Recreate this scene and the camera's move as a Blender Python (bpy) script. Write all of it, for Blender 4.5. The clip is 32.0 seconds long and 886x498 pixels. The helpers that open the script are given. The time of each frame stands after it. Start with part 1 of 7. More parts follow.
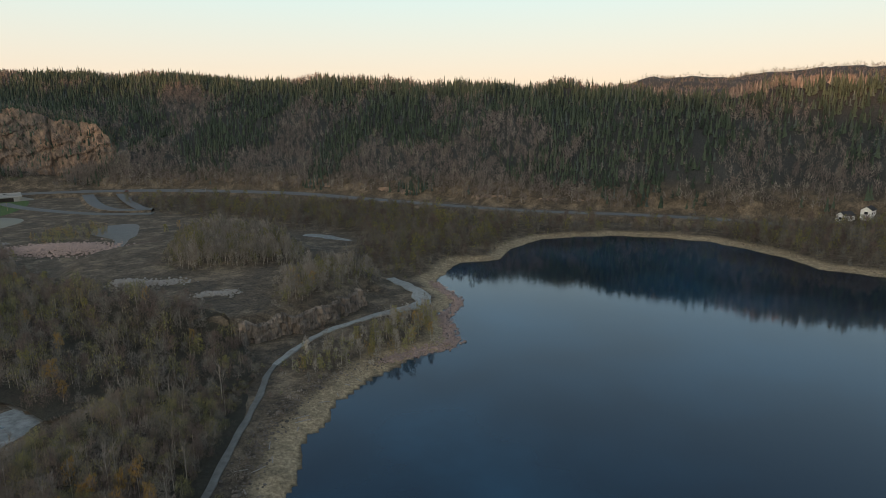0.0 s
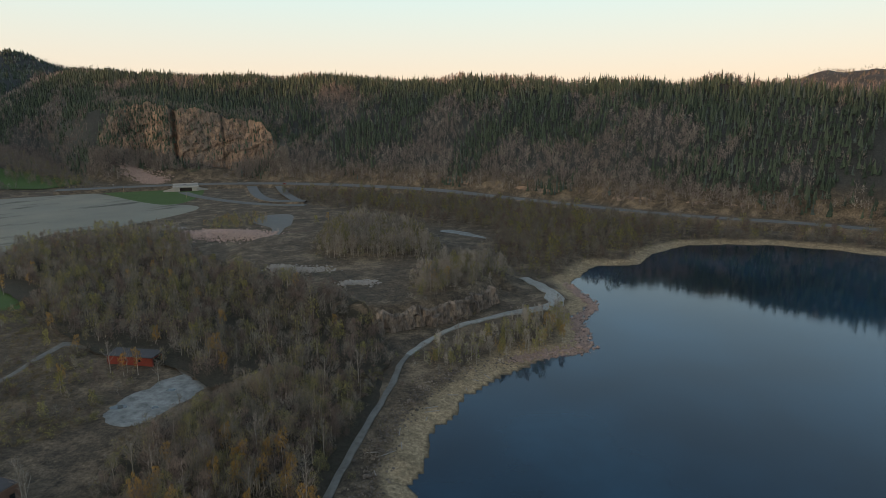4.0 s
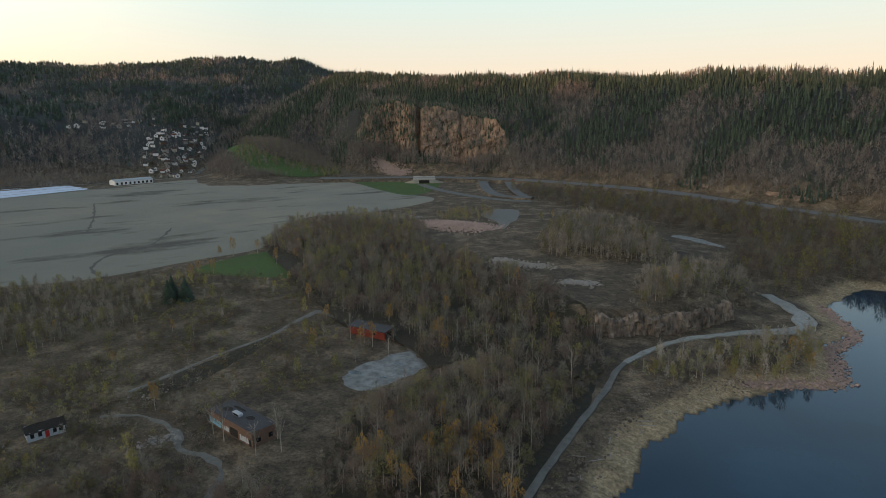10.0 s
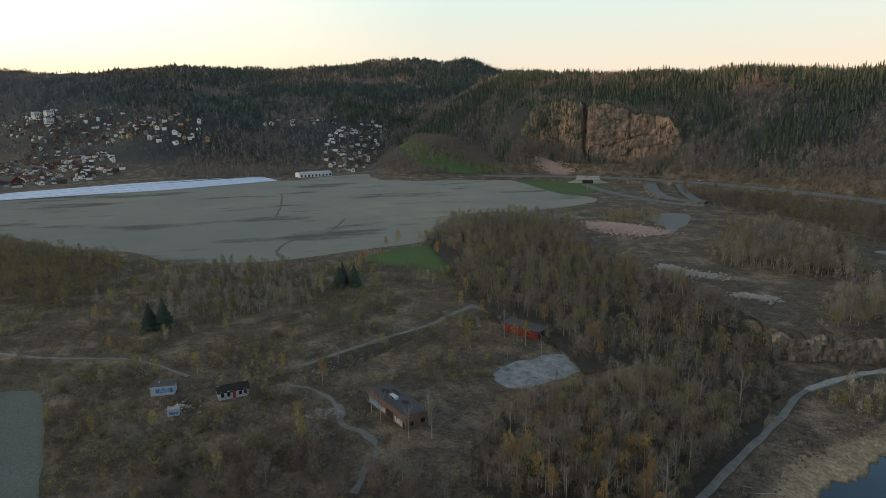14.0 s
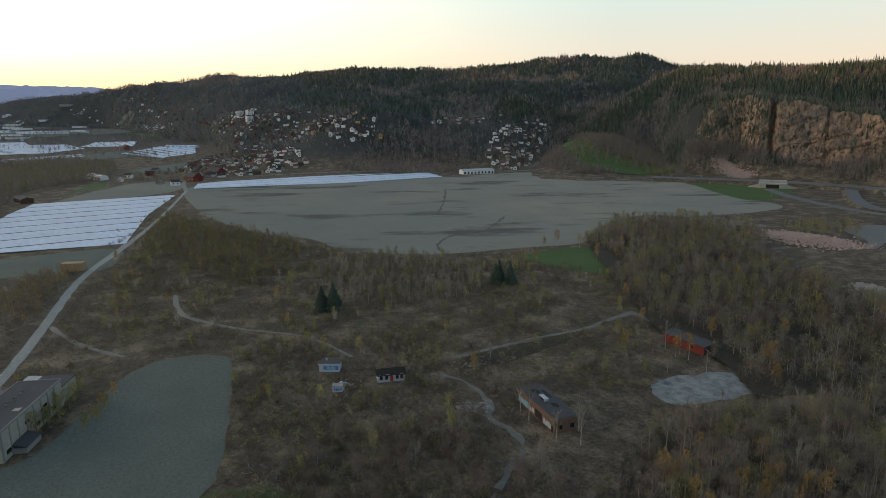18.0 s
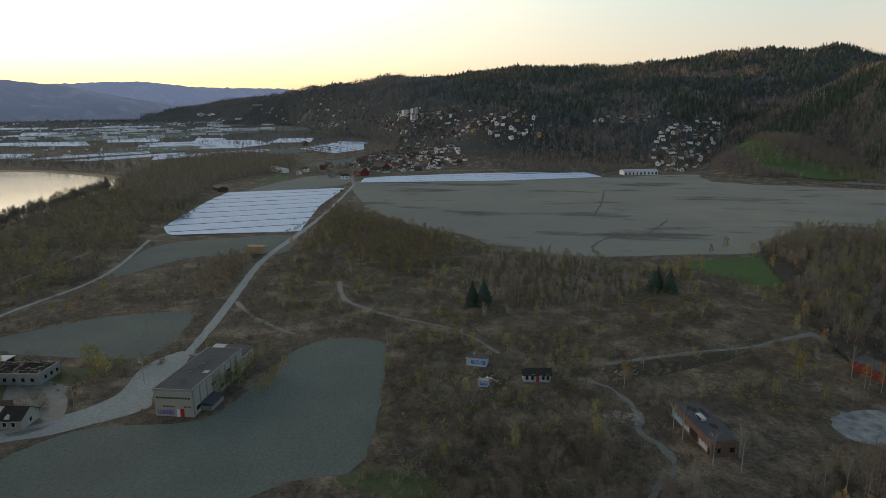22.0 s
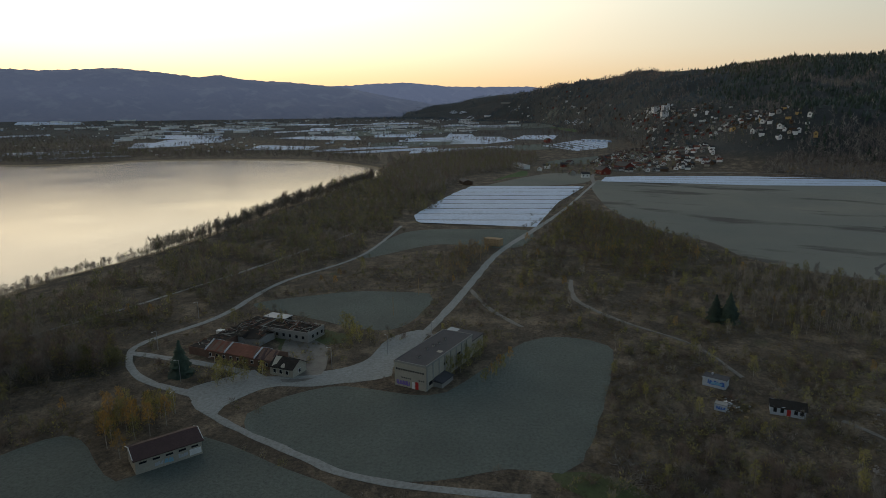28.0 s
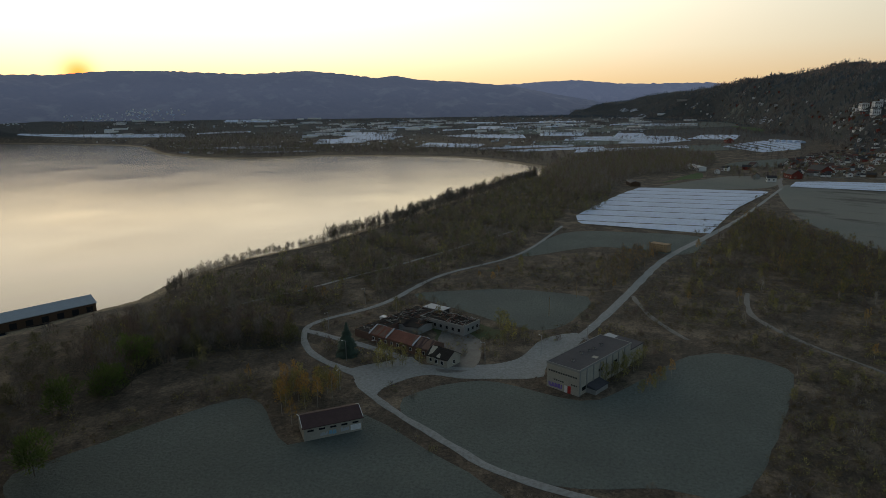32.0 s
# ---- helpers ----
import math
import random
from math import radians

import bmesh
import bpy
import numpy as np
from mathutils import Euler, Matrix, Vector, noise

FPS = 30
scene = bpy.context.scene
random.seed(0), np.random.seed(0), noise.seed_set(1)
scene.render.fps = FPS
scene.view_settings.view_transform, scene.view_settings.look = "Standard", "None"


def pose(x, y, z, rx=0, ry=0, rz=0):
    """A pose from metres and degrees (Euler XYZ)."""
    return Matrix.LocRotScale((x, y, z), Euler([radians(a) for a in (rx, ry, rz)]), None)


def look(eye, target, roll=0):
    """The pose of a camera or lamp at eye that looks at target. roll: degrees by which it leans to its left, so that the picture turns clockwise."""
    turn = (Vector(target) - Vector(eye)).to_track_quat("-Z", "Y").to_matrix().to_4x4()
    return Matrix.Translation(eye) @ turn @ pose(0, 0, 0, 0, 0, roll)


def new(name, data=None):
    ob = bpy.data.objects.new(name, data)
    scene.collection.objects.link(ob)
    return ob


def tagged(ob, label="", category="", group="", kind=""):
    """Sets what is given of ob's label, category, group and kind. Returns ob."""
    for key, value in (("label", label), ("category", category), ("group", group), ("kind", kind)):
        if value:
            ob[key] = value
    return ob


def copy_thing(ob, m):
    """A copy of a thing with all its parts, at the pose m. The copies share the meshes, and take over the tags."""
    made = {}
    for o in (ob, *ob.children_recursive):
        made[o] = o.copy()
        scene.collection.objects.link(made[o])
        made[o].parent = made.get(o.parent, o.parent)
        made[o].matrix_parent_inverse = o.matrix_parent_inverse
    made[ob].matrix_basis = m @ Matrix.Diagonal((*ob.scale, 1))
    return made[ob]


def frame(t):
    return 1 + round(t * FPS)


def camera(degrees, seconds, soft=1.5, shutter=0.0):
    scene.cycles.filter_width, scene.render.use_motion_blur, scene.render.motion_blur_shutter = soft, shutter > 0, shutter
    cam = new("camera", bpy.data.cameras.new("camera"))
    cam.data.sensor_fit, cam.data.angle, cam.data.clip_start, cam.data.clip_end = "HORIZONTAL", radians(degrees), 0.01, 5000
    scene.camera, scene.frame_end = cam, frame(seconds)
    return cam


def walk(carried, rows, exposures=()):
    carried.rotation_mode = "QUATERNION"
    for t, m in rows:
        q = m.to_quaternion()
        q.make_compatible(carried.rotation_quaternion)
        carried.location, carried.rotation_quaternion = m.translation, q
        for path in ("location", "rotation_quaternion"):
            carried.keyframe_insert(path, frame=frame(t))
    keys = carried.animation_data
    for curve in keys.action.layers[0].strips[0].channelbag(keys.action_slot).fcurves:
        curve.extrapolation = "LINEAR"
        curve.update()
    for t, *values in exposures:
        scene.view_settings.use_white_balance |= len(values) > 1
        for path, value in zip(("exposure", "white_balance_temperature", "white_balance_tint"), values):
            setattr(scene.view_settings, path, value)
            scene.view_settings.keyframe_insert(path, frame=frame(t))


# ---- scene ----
# The camera hangs still in the air, 85 m above the plain, and turns to its left.
EYE = 85.0
cam = camera(71.85, 32.0, 0.5)
YAW = [(0.0, 0.0), (1.0, 3.22), (2.0, 6.53), (3.0, 9.75), (3.5, 11.3), (5.5, 17.68), (6.0, 19.36), (7.0, 22.89), (8.0, 26.53), (9.0, 30.27),
       (10.0, 33.94), (11.0, 37.56), (12.0, 41.32), (13.0, 45.16), (14.0, 49.0), (14.5, 50.9), (16.5, 58.38), (17.0, 60.25), (18.0, 64.03),
       (19.0, 67.75), (20.0, 71.34), (21.0, 75.0), (22.0, 78.58), (23.0, 82.03), (24.0, 85.5), (25.0, 89.12), (25.5, 91.0), (27.5, 98.71),
       (28.0, 100.72), (29.0, 104.71), (30.0, 108.56), (31.0, 112.31), (32.0, 115.86)]
walk(cam, [(t, pose(0, 0, EYE, 90 - 12.05, 0, yaw) @ pose(0, 0, 0, 0, 0, -0.61)) for t, yaw in YAW],
     [(0.0, 0.5), (14.0, 0.52), (19.0, 0.4), (25.0, 0.0), (29.0, -0.36), (32.0, -0.46)])

# ---- sky and sun: dusk, the sun just behind the western mountains ----
SUN_AZ, SUN_EL = 147.2, 3.0
world = bpy.data.worlds.new("dusk_sky")
scene.world = world
world.use_nodes = True
wn, wl = world.node_tree.nodes, world.node_tree.links
sky = wn.new("ShaderNodeTexSky")
sky.sky_type, sky.sun_disc = "NISHITA", False
sky.sun_elevation, sky.sun_rotation = radians(SUN_EL), radians(360 - SUN_AZ)
sky.altitude, sky.air_density, sky.dust_density, sky.ozone_density = 50, 1.0, 1.0, 2.0


def sky_band(stops):
    """Colours of the clear evening sky by the sine of the height above the horizon."""
    ramp = wn.new("ShaderNodeValToRGB")
    while len(ramp.color_ramp.elements) < len(stops):
        ramp.color_ramp.elements.new(0.5)
    for e, (at, colour) in zip(ramp.color_ramp.elements, stops):
        e.position, e.color = at, (*colour, 1)
    return ramp


way = wn.new("ShaderNodeTexCoord").outputs["Generated"]
cut = wn.new("ShaderNodeSeparateXYZ")
wl.new(way, cut.inputs["Vector"])
away = sky_band([(0.0, (0.64, 0.48, 0.36)), (0.055, (0.66, 0.53, 0.41)), (0.17, (0.52, 0.59, 0.54)), (0.3, (0.33, 0.47, 0.57)), (0.55, (0.17, 0.27, 0.4)), (1.0, (0.17, 0.21, 0.22))])
toward = sky_band([(0.0, (0.95, 0.52, 0.2)), (0.055, (0.98, 0.68, 0.34)), (0.1, (1.0, 0.86, 0.6)), (0.2, (1.0, 0.95, 0.8)), (0.35, (0.76, 0.73, 0.66)), (0.6, (0.26, 0.31, 0.35)), (1.0, (0.17, 0.21, 0.22))])
for ramp in (away, toward):
    wl.new(cut.outputs["Z"], ramp.inputs["Fac"])
turn = wn.new("ShaderNodeVectorMath")
turn.operation = "DOT_PRODUCT"
turn.inputs[1].default_value = (-math.sin(radians(SUN_AZ)), math.cos(radians(SUN_AZ)), 0)
wl.new(way, turn.inputs[0])
side = wn.new("ShaderNodeMapRange")
side.inputs["From Min"].default_value, side.inputs["From Max"].default_value = -0.15, 0.95
wl.new(turn.outputs["Value"], side.inputs["Value"])
band = wn.new("ShaderNodeMix")
band.data_type = "RGBA"
for a, b in ((side.outputs["Result"], band.inputs[0]), (away.outputs["Color"], band.inputs[6]), (toward.outputs["Color"], band.inputs[7])):
    wl.new(a, b)
# a little of the physical sky gives the glow round the hidden sun
glow = wn.new("ShaderNodeMix")
glow.data_type, glow.blend_type = "RGBA", "ADD"
glow.inputs[0].default_value = 0.03
lobe = wn.new("ShaderNodeMath")
lobe.operation, lobe.inputs[1].default_value = "POWER", 2.5
wl.new(side.outputs["Result"], lobe.inputs[0])
fade = sky_band([(0.0, (0.1, 0.07, 0.03)), (0.07, (0.5, 0.36, 0.2)), (0.16, (1.0, 0.82, 0.55)), (0.34, (0.8, 0.7, 0.52)), (0.65, (0.0, 0.0, 0.0))])
wl.new(cut.outputs["Z"], fade.inputs["Fac"])
bright = wn.new("ShaderNodeVectorMath")
bright.operation = "SCALE"
wl.new(fade.outputs["Color"], bright.inputs[0])
gain = wn.new("ShaderNodeMath")
gain.operation, gain.inputs[1].default_value = "MULTIPLY", 1.55
wl.new(lobe.outputs["Value"], gain.inputs[0])
wl.new(gain.outputs["Value"], bright.inputs["Scale"])
lit = wn.new("ShaderNodeMix")
lit.data_type, lit.blend_type = "RGBA", "ADD"
lit.inputs[0].default_value = 1.0
wl.new(band.outputs[2], lit.inputs[6])
wl.new(bright.outputs["Vector"], lit.inputs[7])
# the bright spot on the skyline where the sun has just gone
spot = wn.new("ShaderNodeVectorMath")
spot.operation = "DOT_PRODUCT"
spot.inputs[1].default_value = (-math.sin(radians(145.6)) * math.cos(radians(3.7)), math.cos(radians(145.6)) * math.cos(radians(3.7)), math.sin(radians(3.7)))
wl.new(way, spot.inputs[0])
tight = wn.new("ShaderNodeMath")
tight.operation, tight.inputs[1].default_value = "POWER", 5200.0
wl.new(spot.outputs["Value"], tight.inputs[0])
flare = wn.new("ShaderNodeMix")
flare.data_type = "RGBA"
flare.inputs[7].default_value = (3.2, 0.42, 0.02, 1)
wl.new(tight.outputs["Value"], flare.inputs[0])
wl.new(lit.outputs[2], flare.inputs[6])
wl.new(flare.outputs[2], glow.inputs[6])
wl.new(sky.outputs["Color"], glow.inputs[7])
wl.new(glow.outputs[2], wn["Background"].inputs["Color"])
wn["Background"].inputs["Strength"].default_value = 1.0
sun_way = Vector((-math.sin(radians(SUN_AZ)) * math.cos(radians(SUN_EL)), math.cos(radians(SUN_AZ)) * math.cos(radians(SUN_EL)), math.sin(radians(SUN_EL))))
sun = new("sun", bpy.data.lights.new("sun", "SUN"))
sun.data.energy, sun.data.angle, sun.data.color = 4.0, radians(0.6), (1.0, 0.47, 0.2)
sun.matrix_world = look(sun_way * 300, (0, 0, 0))

# ---- materials ----
def nodes_of(m):
    m.use_nodes = True
    return m.node_tree.nodes, m.node_tree.links


def noise_of(n, l, where, scale, detail=6.0, rough=0.6, low=0.35, high=0.65):
    tex, ramp = n.new("ShaderNodeTexNoise"), n.new("ShaderNodeMapRange")
    tex.inputs["Scale"].default_value, tex.inputs["Detail"].default_value, tex.inputs["Roughness"].default_value = scale, detail, rough
    ramp.inputs["From Min"].default_value, ramp.inputs["From Max"].default_value = low, high
    l.new(where, tex.inputs["Vector"])
    l.new(tex.outputs["Fac"], ramp.inputs["Value"])
    return ramp.outputs["Result"]


def blend(n, l, fac, a, b):
    mix = n.new("ShaderNodeMix")
    mix.data_type = "RGBA"
    l.new(fac, mix.inputs[0])
    for value, slot in ((a, mix.inputs[6]), (b, mix.inputs[7])):
        if isinstance(value, tuple):
            slot.default_value = (*value, 1)
        else:
            l.new(value, slot)
    return mix.outputs[2]


def surface(name, a, b, large=0.05, c=None, small=1.0, rough=0.85, bump=0.0, bump_scale=3.0, metal=0.0, spec=0.3, place="Position", tint=0.0, squash=None, leaf=0.0):
    """A rough surface: colours a and b in patches, colour c in finer grain, relief, and a change of value from object to object."""
    m = bpy.data.materials.new(name)
    n, l = nodes_of(m)
    p = n["Principled BSDF"]
    if place == "Position":
        where = n.new("ShaderNodeNewGeometry").outputs["Position"]
    else:
        where = n.new("ShaderNodeTexCoord").outputs["Object"]
    if squash:
        mapping = n.new("ShaderNodeMapping")
        mapping.inputs["Scale"].default_value, mapping.inputs["Rotation"].default_value = squash[0], (0, 0, radians(squash[1]))
        l.new(where, mapping.inputs["Vector"])
        where = mapping.outputs["Vector"]
    colour = blend(n, l, noise_of(n, l, where, large), a, b)
    colour = blend(n, l, noise_of(n, l, where, small, 4, 0.7, 0.4, 0.75), colour, c or tuple(v * 0.6 for v in a))
    if tint:
        info, scale = n.new("ShaderNodeObjectInfo"), n.new("ShaderNodeHueSaturation")
        rng = n.new("ShaderNodeMapRange")
        rng.inputs["To Min"].default_value, rng.inputs["To Max"].default_value = 1 - tint, 1 + tint
        l.new(info.outputs["Random"], rng.inputs["Value"])
        l.new(rng.outputs["Result"], scale.inputs["Value"])
        l.new(colour, scale.inputs["Color"])
        colour = scale.outputs["Color"]
    l.new(colour, p.inputs["Base Color"])
    p.inputs["Roughness"].default_value, p.inputs["Metallic"].default_value, p.inputs["Specular IOR Level"].default_value = rough, metal, spec
    if bump:
        relief = n.new("ShaderNodeBump")
        relief.inputs["Distance"].default_value = bump
        l.new(noise_of(n, l, where, bump_scale, 5, 0.65, 0.2, 0.8), relief.inputs["Height"])
        l.new(relief.outputs["Normal"], p.inputs["Normal"])
    if leaf:
        thin, both = n.new("ShaderNodeBsdfTranslucent"), n.new("ShaderNodeMixShader")
        both.inputs[0].default_value = leaf
        l.new(colour, thin.inputs["Color"])
        l.new(p.outputs["BSDF"], both.inputs[1])
        l.new(thin.outputs["BSDF"], both.inputs[2])
        l.new(both.outputs["Shader"], n["Material Output"].inputs["Surface"])
    return m


def ground_material():
    """Dry grass and brown scrub in patches, wet sand and mud by the water, forest floor on the hills tinted bluish for
    haze.
    """
    m = surface("ground_cover", (0.115, 0.087, 0.06), (0.074, 0.059, 0.044), 0.03, (0.03, 0.024, 0.019), 0.3, 0.95, 0.35, 0.8)
    n, l = m.node_tree.nodes, m.node_tree.links
    p = n["Principled BSDF"]
    old = p.inputs["Base Color"].links[0].from_socket
    geo = n.new("ShaderNodeNewGeometry")
    split = n.new("ShaderNodeSeparateXYZ")
    l.new(geo.outputs["Position"], split.inputs["Vector"])
    green = blend(n, l, noise_of(n, l, geo.outputs["Position"], 0.045, 4, 0.5, 0.66, 0.76), old, (0.066, 0.07, 0.034))
    tan = blend(n, l, noise_of(n, l, geo.outputs["Position"], 0.07, 6, 0.7, 0.48, 0.66), green, (0.21, 0.16, 0.11))
    near = n.new("ShaderNodeMapRange")
    near.inputs["From Min"].default_value, near.inputs["From Max"].default_value = -0.7, -1.5
    l.new(split.outputs["Z"], near.inputs["Value"])
    sand = blend(n, l, noise_of(n, l, geo.outputs["Position"], 0.25, 6, 0.7), (0.35, 0.27, 0.175), (0.2, 0.155, 0.1))
    shore = blend(n, l, near.outputs["Result"], tan, sand)
    deep = n.new("ShaderNodeMapRange")
    deep.inputs["From Min"].default_value, deep.inputs["From Max"].default_value = -2.8, -3.02
    l.new(split.outputs["Z"], deep.inputs["Value"])
    bed = blend(n, l, deep.outputs["Result"], shore, (0.06, 0.05, 0.036))
    high = n.new("ShaderNodeMapRange")
    high.inputs["From Min"].default_value, high.inputs["From Max"].default_value = 12, 30
    l.new(split.outputs["Z"], high.inputs["Value"])
    # hill floor blued a little: distance haze put into the colour
    floor = blend(n, l, noise_of(n, l, geo.outputs["Position"], 0.02, 6, 0.65), (0.05, 0.053, 0.053), (0.036, 0.04, 0.042))
    base = blend(n, l, high.outputs["Result"], bed, floor)
    tufts = n.new("ShaderNodeMix")
    tufts.data_type, tufts.blend_type = "RGBA", "MULTIPLY"
    tufts.inputs[0].default_value = 1.0
    grain = blend(n, l, noise_of(n, l, geo.outputs["Position"], 0.9, 8, 0.8, 0.36, 0.66), (0.42, 0.42, 0.42), (1.5, 1.5, 1.5))
    l.new(base, tufts.inputs[6])
    l.new(grain, tufts.inputs[7])
    l.new(tufts.outputs[2], p.inputs["Base Color"])
    return m


def water_material():
    m = bpy.data.materials.new("fjord_water")
    n, l = nodes_of(m)
    p = n["Principled BSDF"]
    where = n.new("ShaderNodeNewGeometry").outputs["Position"]
    # lighter blue patches in the colour stand in for ruffled sky reflection
    l.new(blend(n, l, noise_of(n, l, where, 0.011, 5, 0.55, 0.42, 0.66), (0.003, 0.013, 0.026), (0.01, 0.043, 0.08)), p.inputs["Base Color"])
    p.inputs["IOR"].default_value = 1.4
    patch = n.new("ShaderNodeMapRange")
    patch.inputs["To Min"].default_value, patch.inputs["To Max"].default_value = 0.02, 0.07
    l.new(noise_of(n, l, where, 0.008, 4, 0.6), patch.inputs["Value"])
    cut, open_sea = n.new("ShaderNodeSeparateXYZ"), n.new("ShaderNodeMapRange")
    l.new(where, cut.inputs["Vector"])
    open_sea.inputs["From Min"].default_value, open_sea.inputs["From Max"].default_value, open_sea.inputs["To Max"].default_value = -150, -420, 0.11
    l.new(cut.outputs["Y"], open_sea.inputs["Value"])
    more = n.new("ShaderNodeMath")
    l.new(patch.outputs["Result"], more.inputs[0])
    l.new(open_sea.outputs["Result"], more.inputs[1])
    l.new(more.outputs["Value"], p.inputs["Roughness"])
    relief = n.new("ShaderNodeBump")
    relief.inputs["Distance"].default_value, relief.inputs["Strength"].default_value = 0.03, 0.15
    l.new(noise_of(n, l, where, 0.7, 3, 0.6, 0.2, 0.8), relief.inputs["Height"])
    l.new(relief.outputs["Normal"], p.inputs["Normal"])
    return m


def distant_material(name, air):
    """Far woods with the blue of hazy air put in as emission, weaker low down."""
    m = surface(name, (0.03, 0.036, 0.04), (0.045, 0.045, 0.045), 0.004, (0.022, 0.028, 0.035), 0.03, 1.0)
    n, l = m.node_tree.nodes, m.node_tree.links
    p = n["Principled BSDF"]
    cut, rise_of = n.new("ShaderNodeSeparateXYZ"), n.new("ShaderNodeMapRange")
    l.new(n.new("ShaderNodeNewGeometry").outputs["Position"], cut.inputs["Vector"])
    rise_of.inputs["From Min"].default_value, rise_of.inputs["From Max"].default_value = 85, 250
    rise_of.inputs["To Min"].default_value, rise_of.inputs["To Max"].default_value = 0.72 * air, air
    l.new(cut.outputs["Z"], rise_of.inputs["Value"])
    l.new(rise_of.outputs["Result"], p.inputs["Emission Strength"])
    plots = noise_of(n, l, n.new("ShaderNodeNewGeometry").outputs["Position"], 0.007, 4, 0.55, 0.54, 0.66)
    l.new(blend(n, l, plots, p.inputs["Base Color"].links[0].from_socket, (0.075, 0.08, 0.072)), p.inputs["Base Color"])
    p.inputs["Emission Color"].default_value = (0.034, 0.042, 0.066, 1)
    return m


# haze glow: the farther range emits more blue than the foothills
M_FARHILL = distant_material("distant_woods_haze_glow", 2.2)
M_FARTHEST = distant_material("farthest_woods_haze_glow", 3.2)
M_GROUND = ground_material()
M_WATER = water_material()
M_SOIL = surface("bare_field_soil", (0.178, 0.184, 0.162), (0.24, 0.222, 0.178), 0.005, (0.165, 0.162, 0.142), 0.015, 0.95, 0.1, 2.0)
n, l = M_SOIL.node_tree.nodes, M_SOIL.node_tree.links
p = n["Principled BSDF"]
mapping = n.new("ShaderNodeMapping")
mapping.vector_type = "TEXTURE"
mapping.inputs["Rotation"].default_value, mapping.inputs["Scale"].default_value = (0, 0, radians(66)), (2.4, 1.0, 1)
l.new(n.new("ShaderNodeNewGeometry").outputs["Position"], mapping.inputs["Vector"])
# soil darker to the south, running into the plain mix northward
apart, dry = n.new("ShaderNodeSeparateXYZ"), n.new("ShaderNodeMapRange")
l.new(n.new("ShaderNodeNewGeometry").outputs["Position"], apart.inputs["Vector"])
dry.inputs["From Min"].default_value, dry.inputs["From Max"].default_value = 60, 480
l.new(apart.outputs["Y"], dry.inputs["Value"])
dark_south = blend(n, l, dry.outputs["Result"], (0.112, 0.126, 0.115), p.inputs["Base Color"].links[0].from_socket)
half = noise_of(n, l, mapping.outputs["Vector"], 0.006, 3, 0.5, 0.2, 0.8)
l.new(blend(n, l, half, dark_south, p.inputs["Base Color"].links[0].from_socket), p.inputs["Base Color"])
wet = noise_of(n, l, mapping.outputs["Vector"], 0.017, 6, 0.62, 0.545, 0.63)
l.new(blend(n, l, wet, p.inputs["Base Color"].links[0].from_socket, (0.075, 0.071, 0.062)), p.inputs["Base Color"])
M_STREAK = surface("wet_dark_soil", (0.07, 0.066, 0.06), (0.09, 0.085, 0.075), 0.05, (0.05, 0.048, 0.045), 0.4, 0.8)
M_TILLED = surface("tilled_soil", (0.138, 0.158, 0.142), (0.107, 0.123, 0.111), 0.04, (0.075, 0.085, 0.077), 1.0, 0.95, 0.5, 1.0)
M_GREEN = surface("green_crop", (0.045, 0.085, 0.018), (0.055, 0.1, 0.02), 0.04, (0.035, 0.06, 0.016), 0.7, 0.9, 0.1, 2.0)
M_GRAVEL = surface("pale_gravel", (0.3, 0.31, 0.305), (0.245, 0.25, 0.245), 0.06, (0.17, 0.166, 0.155), 0.9, 0.95, 0.08, 3.0)
M_TRACK = surface("wet_track_gravel", (0.125, 0.118, 0.108), (0.08, 0.073, 0.065), 0.2, (0.15, 0.145, 0.135), 0.5, 0.6, 0.08, 1.5)
M_ASPHALT = surface("grey_asphalt", (0.13, 0.135, 0.14), (0.11, 0.115, 0.12), 0.03, (0.08, 0.083, 0.086), 0.8, 0.85)
M_ROCK = surface("pink_granite_rock", (0.36, 0.235, 0.165), (0.12, 0.106, 0.096), 0.03, (0.036, 0.033, 0.031), 0.17, 0.9, 0.8, 0.35, squash=((1, 1, 0.6), 0))
M_GREYROCK = surface("grey_rock", (0.26, 0.21, 0.175), (0.09, 0.078, 0.07), 0.16, (0.014, 0.013, 0.012), 0.6, 0.9, 0.3, 0.9, squash=((1, 1, 0.35), 0))
M_RUBBLE = surface("pink_rubble_stone", (0.36, 0.26, 0.23), (0.28, 0.21, 0.19), 0.3, (0.18, 0.14, 0.13), 1.2, 0.95, tint=0.25)
M_LOT = surface("grey_puddled_gravel", (0.25, 0.26, 0.258), (0.15, 0.155, 0.156), 0.09, (0.06, 0.06, 0.06), 0.3, 0.6, 0.06, 2.0)
M_PLASTIC = surface("white_crop_fleece", (0.54, 0.63, 0.79), (0.47, 0.55, 0.69), 0.05, (0.36, 0.43, 0.55), 0.4, 0.65, 0.04, 1.0, spec=0.25)
M_BIRCHBARK = surface("pale_birch_bark", (0.46, 0.42, 0.36), (0.34, 0.3, 0.25), 0.6, (0.12, 0.1, 0.09), 2.0, 0.9)
M_BARK = surface("grey_brown_bark", (0.2, 0.17, 0.14), (0.14, 0.115, 0.09), 0.6, (0.05, 0.04, 0.035), 2.0, 0.95)
M_TWIG = surface("bare_twigs", (0.26, 0.225, 0.185), (0.15, 0.13, 0.105), 0.1, (0.11, 0.094, 0.076), 0.5, 0.95, tint=0.2, leaf=0.35)
M_TWIGGREY = surface("grey_bare_twigs", (0.3, 0.268, 0.238), (0.17, 0.152, 0.137), 0.1, (0.11, 0.1, 0.09), 0.5, 0.95, tint=0.2, leaf=0.35)
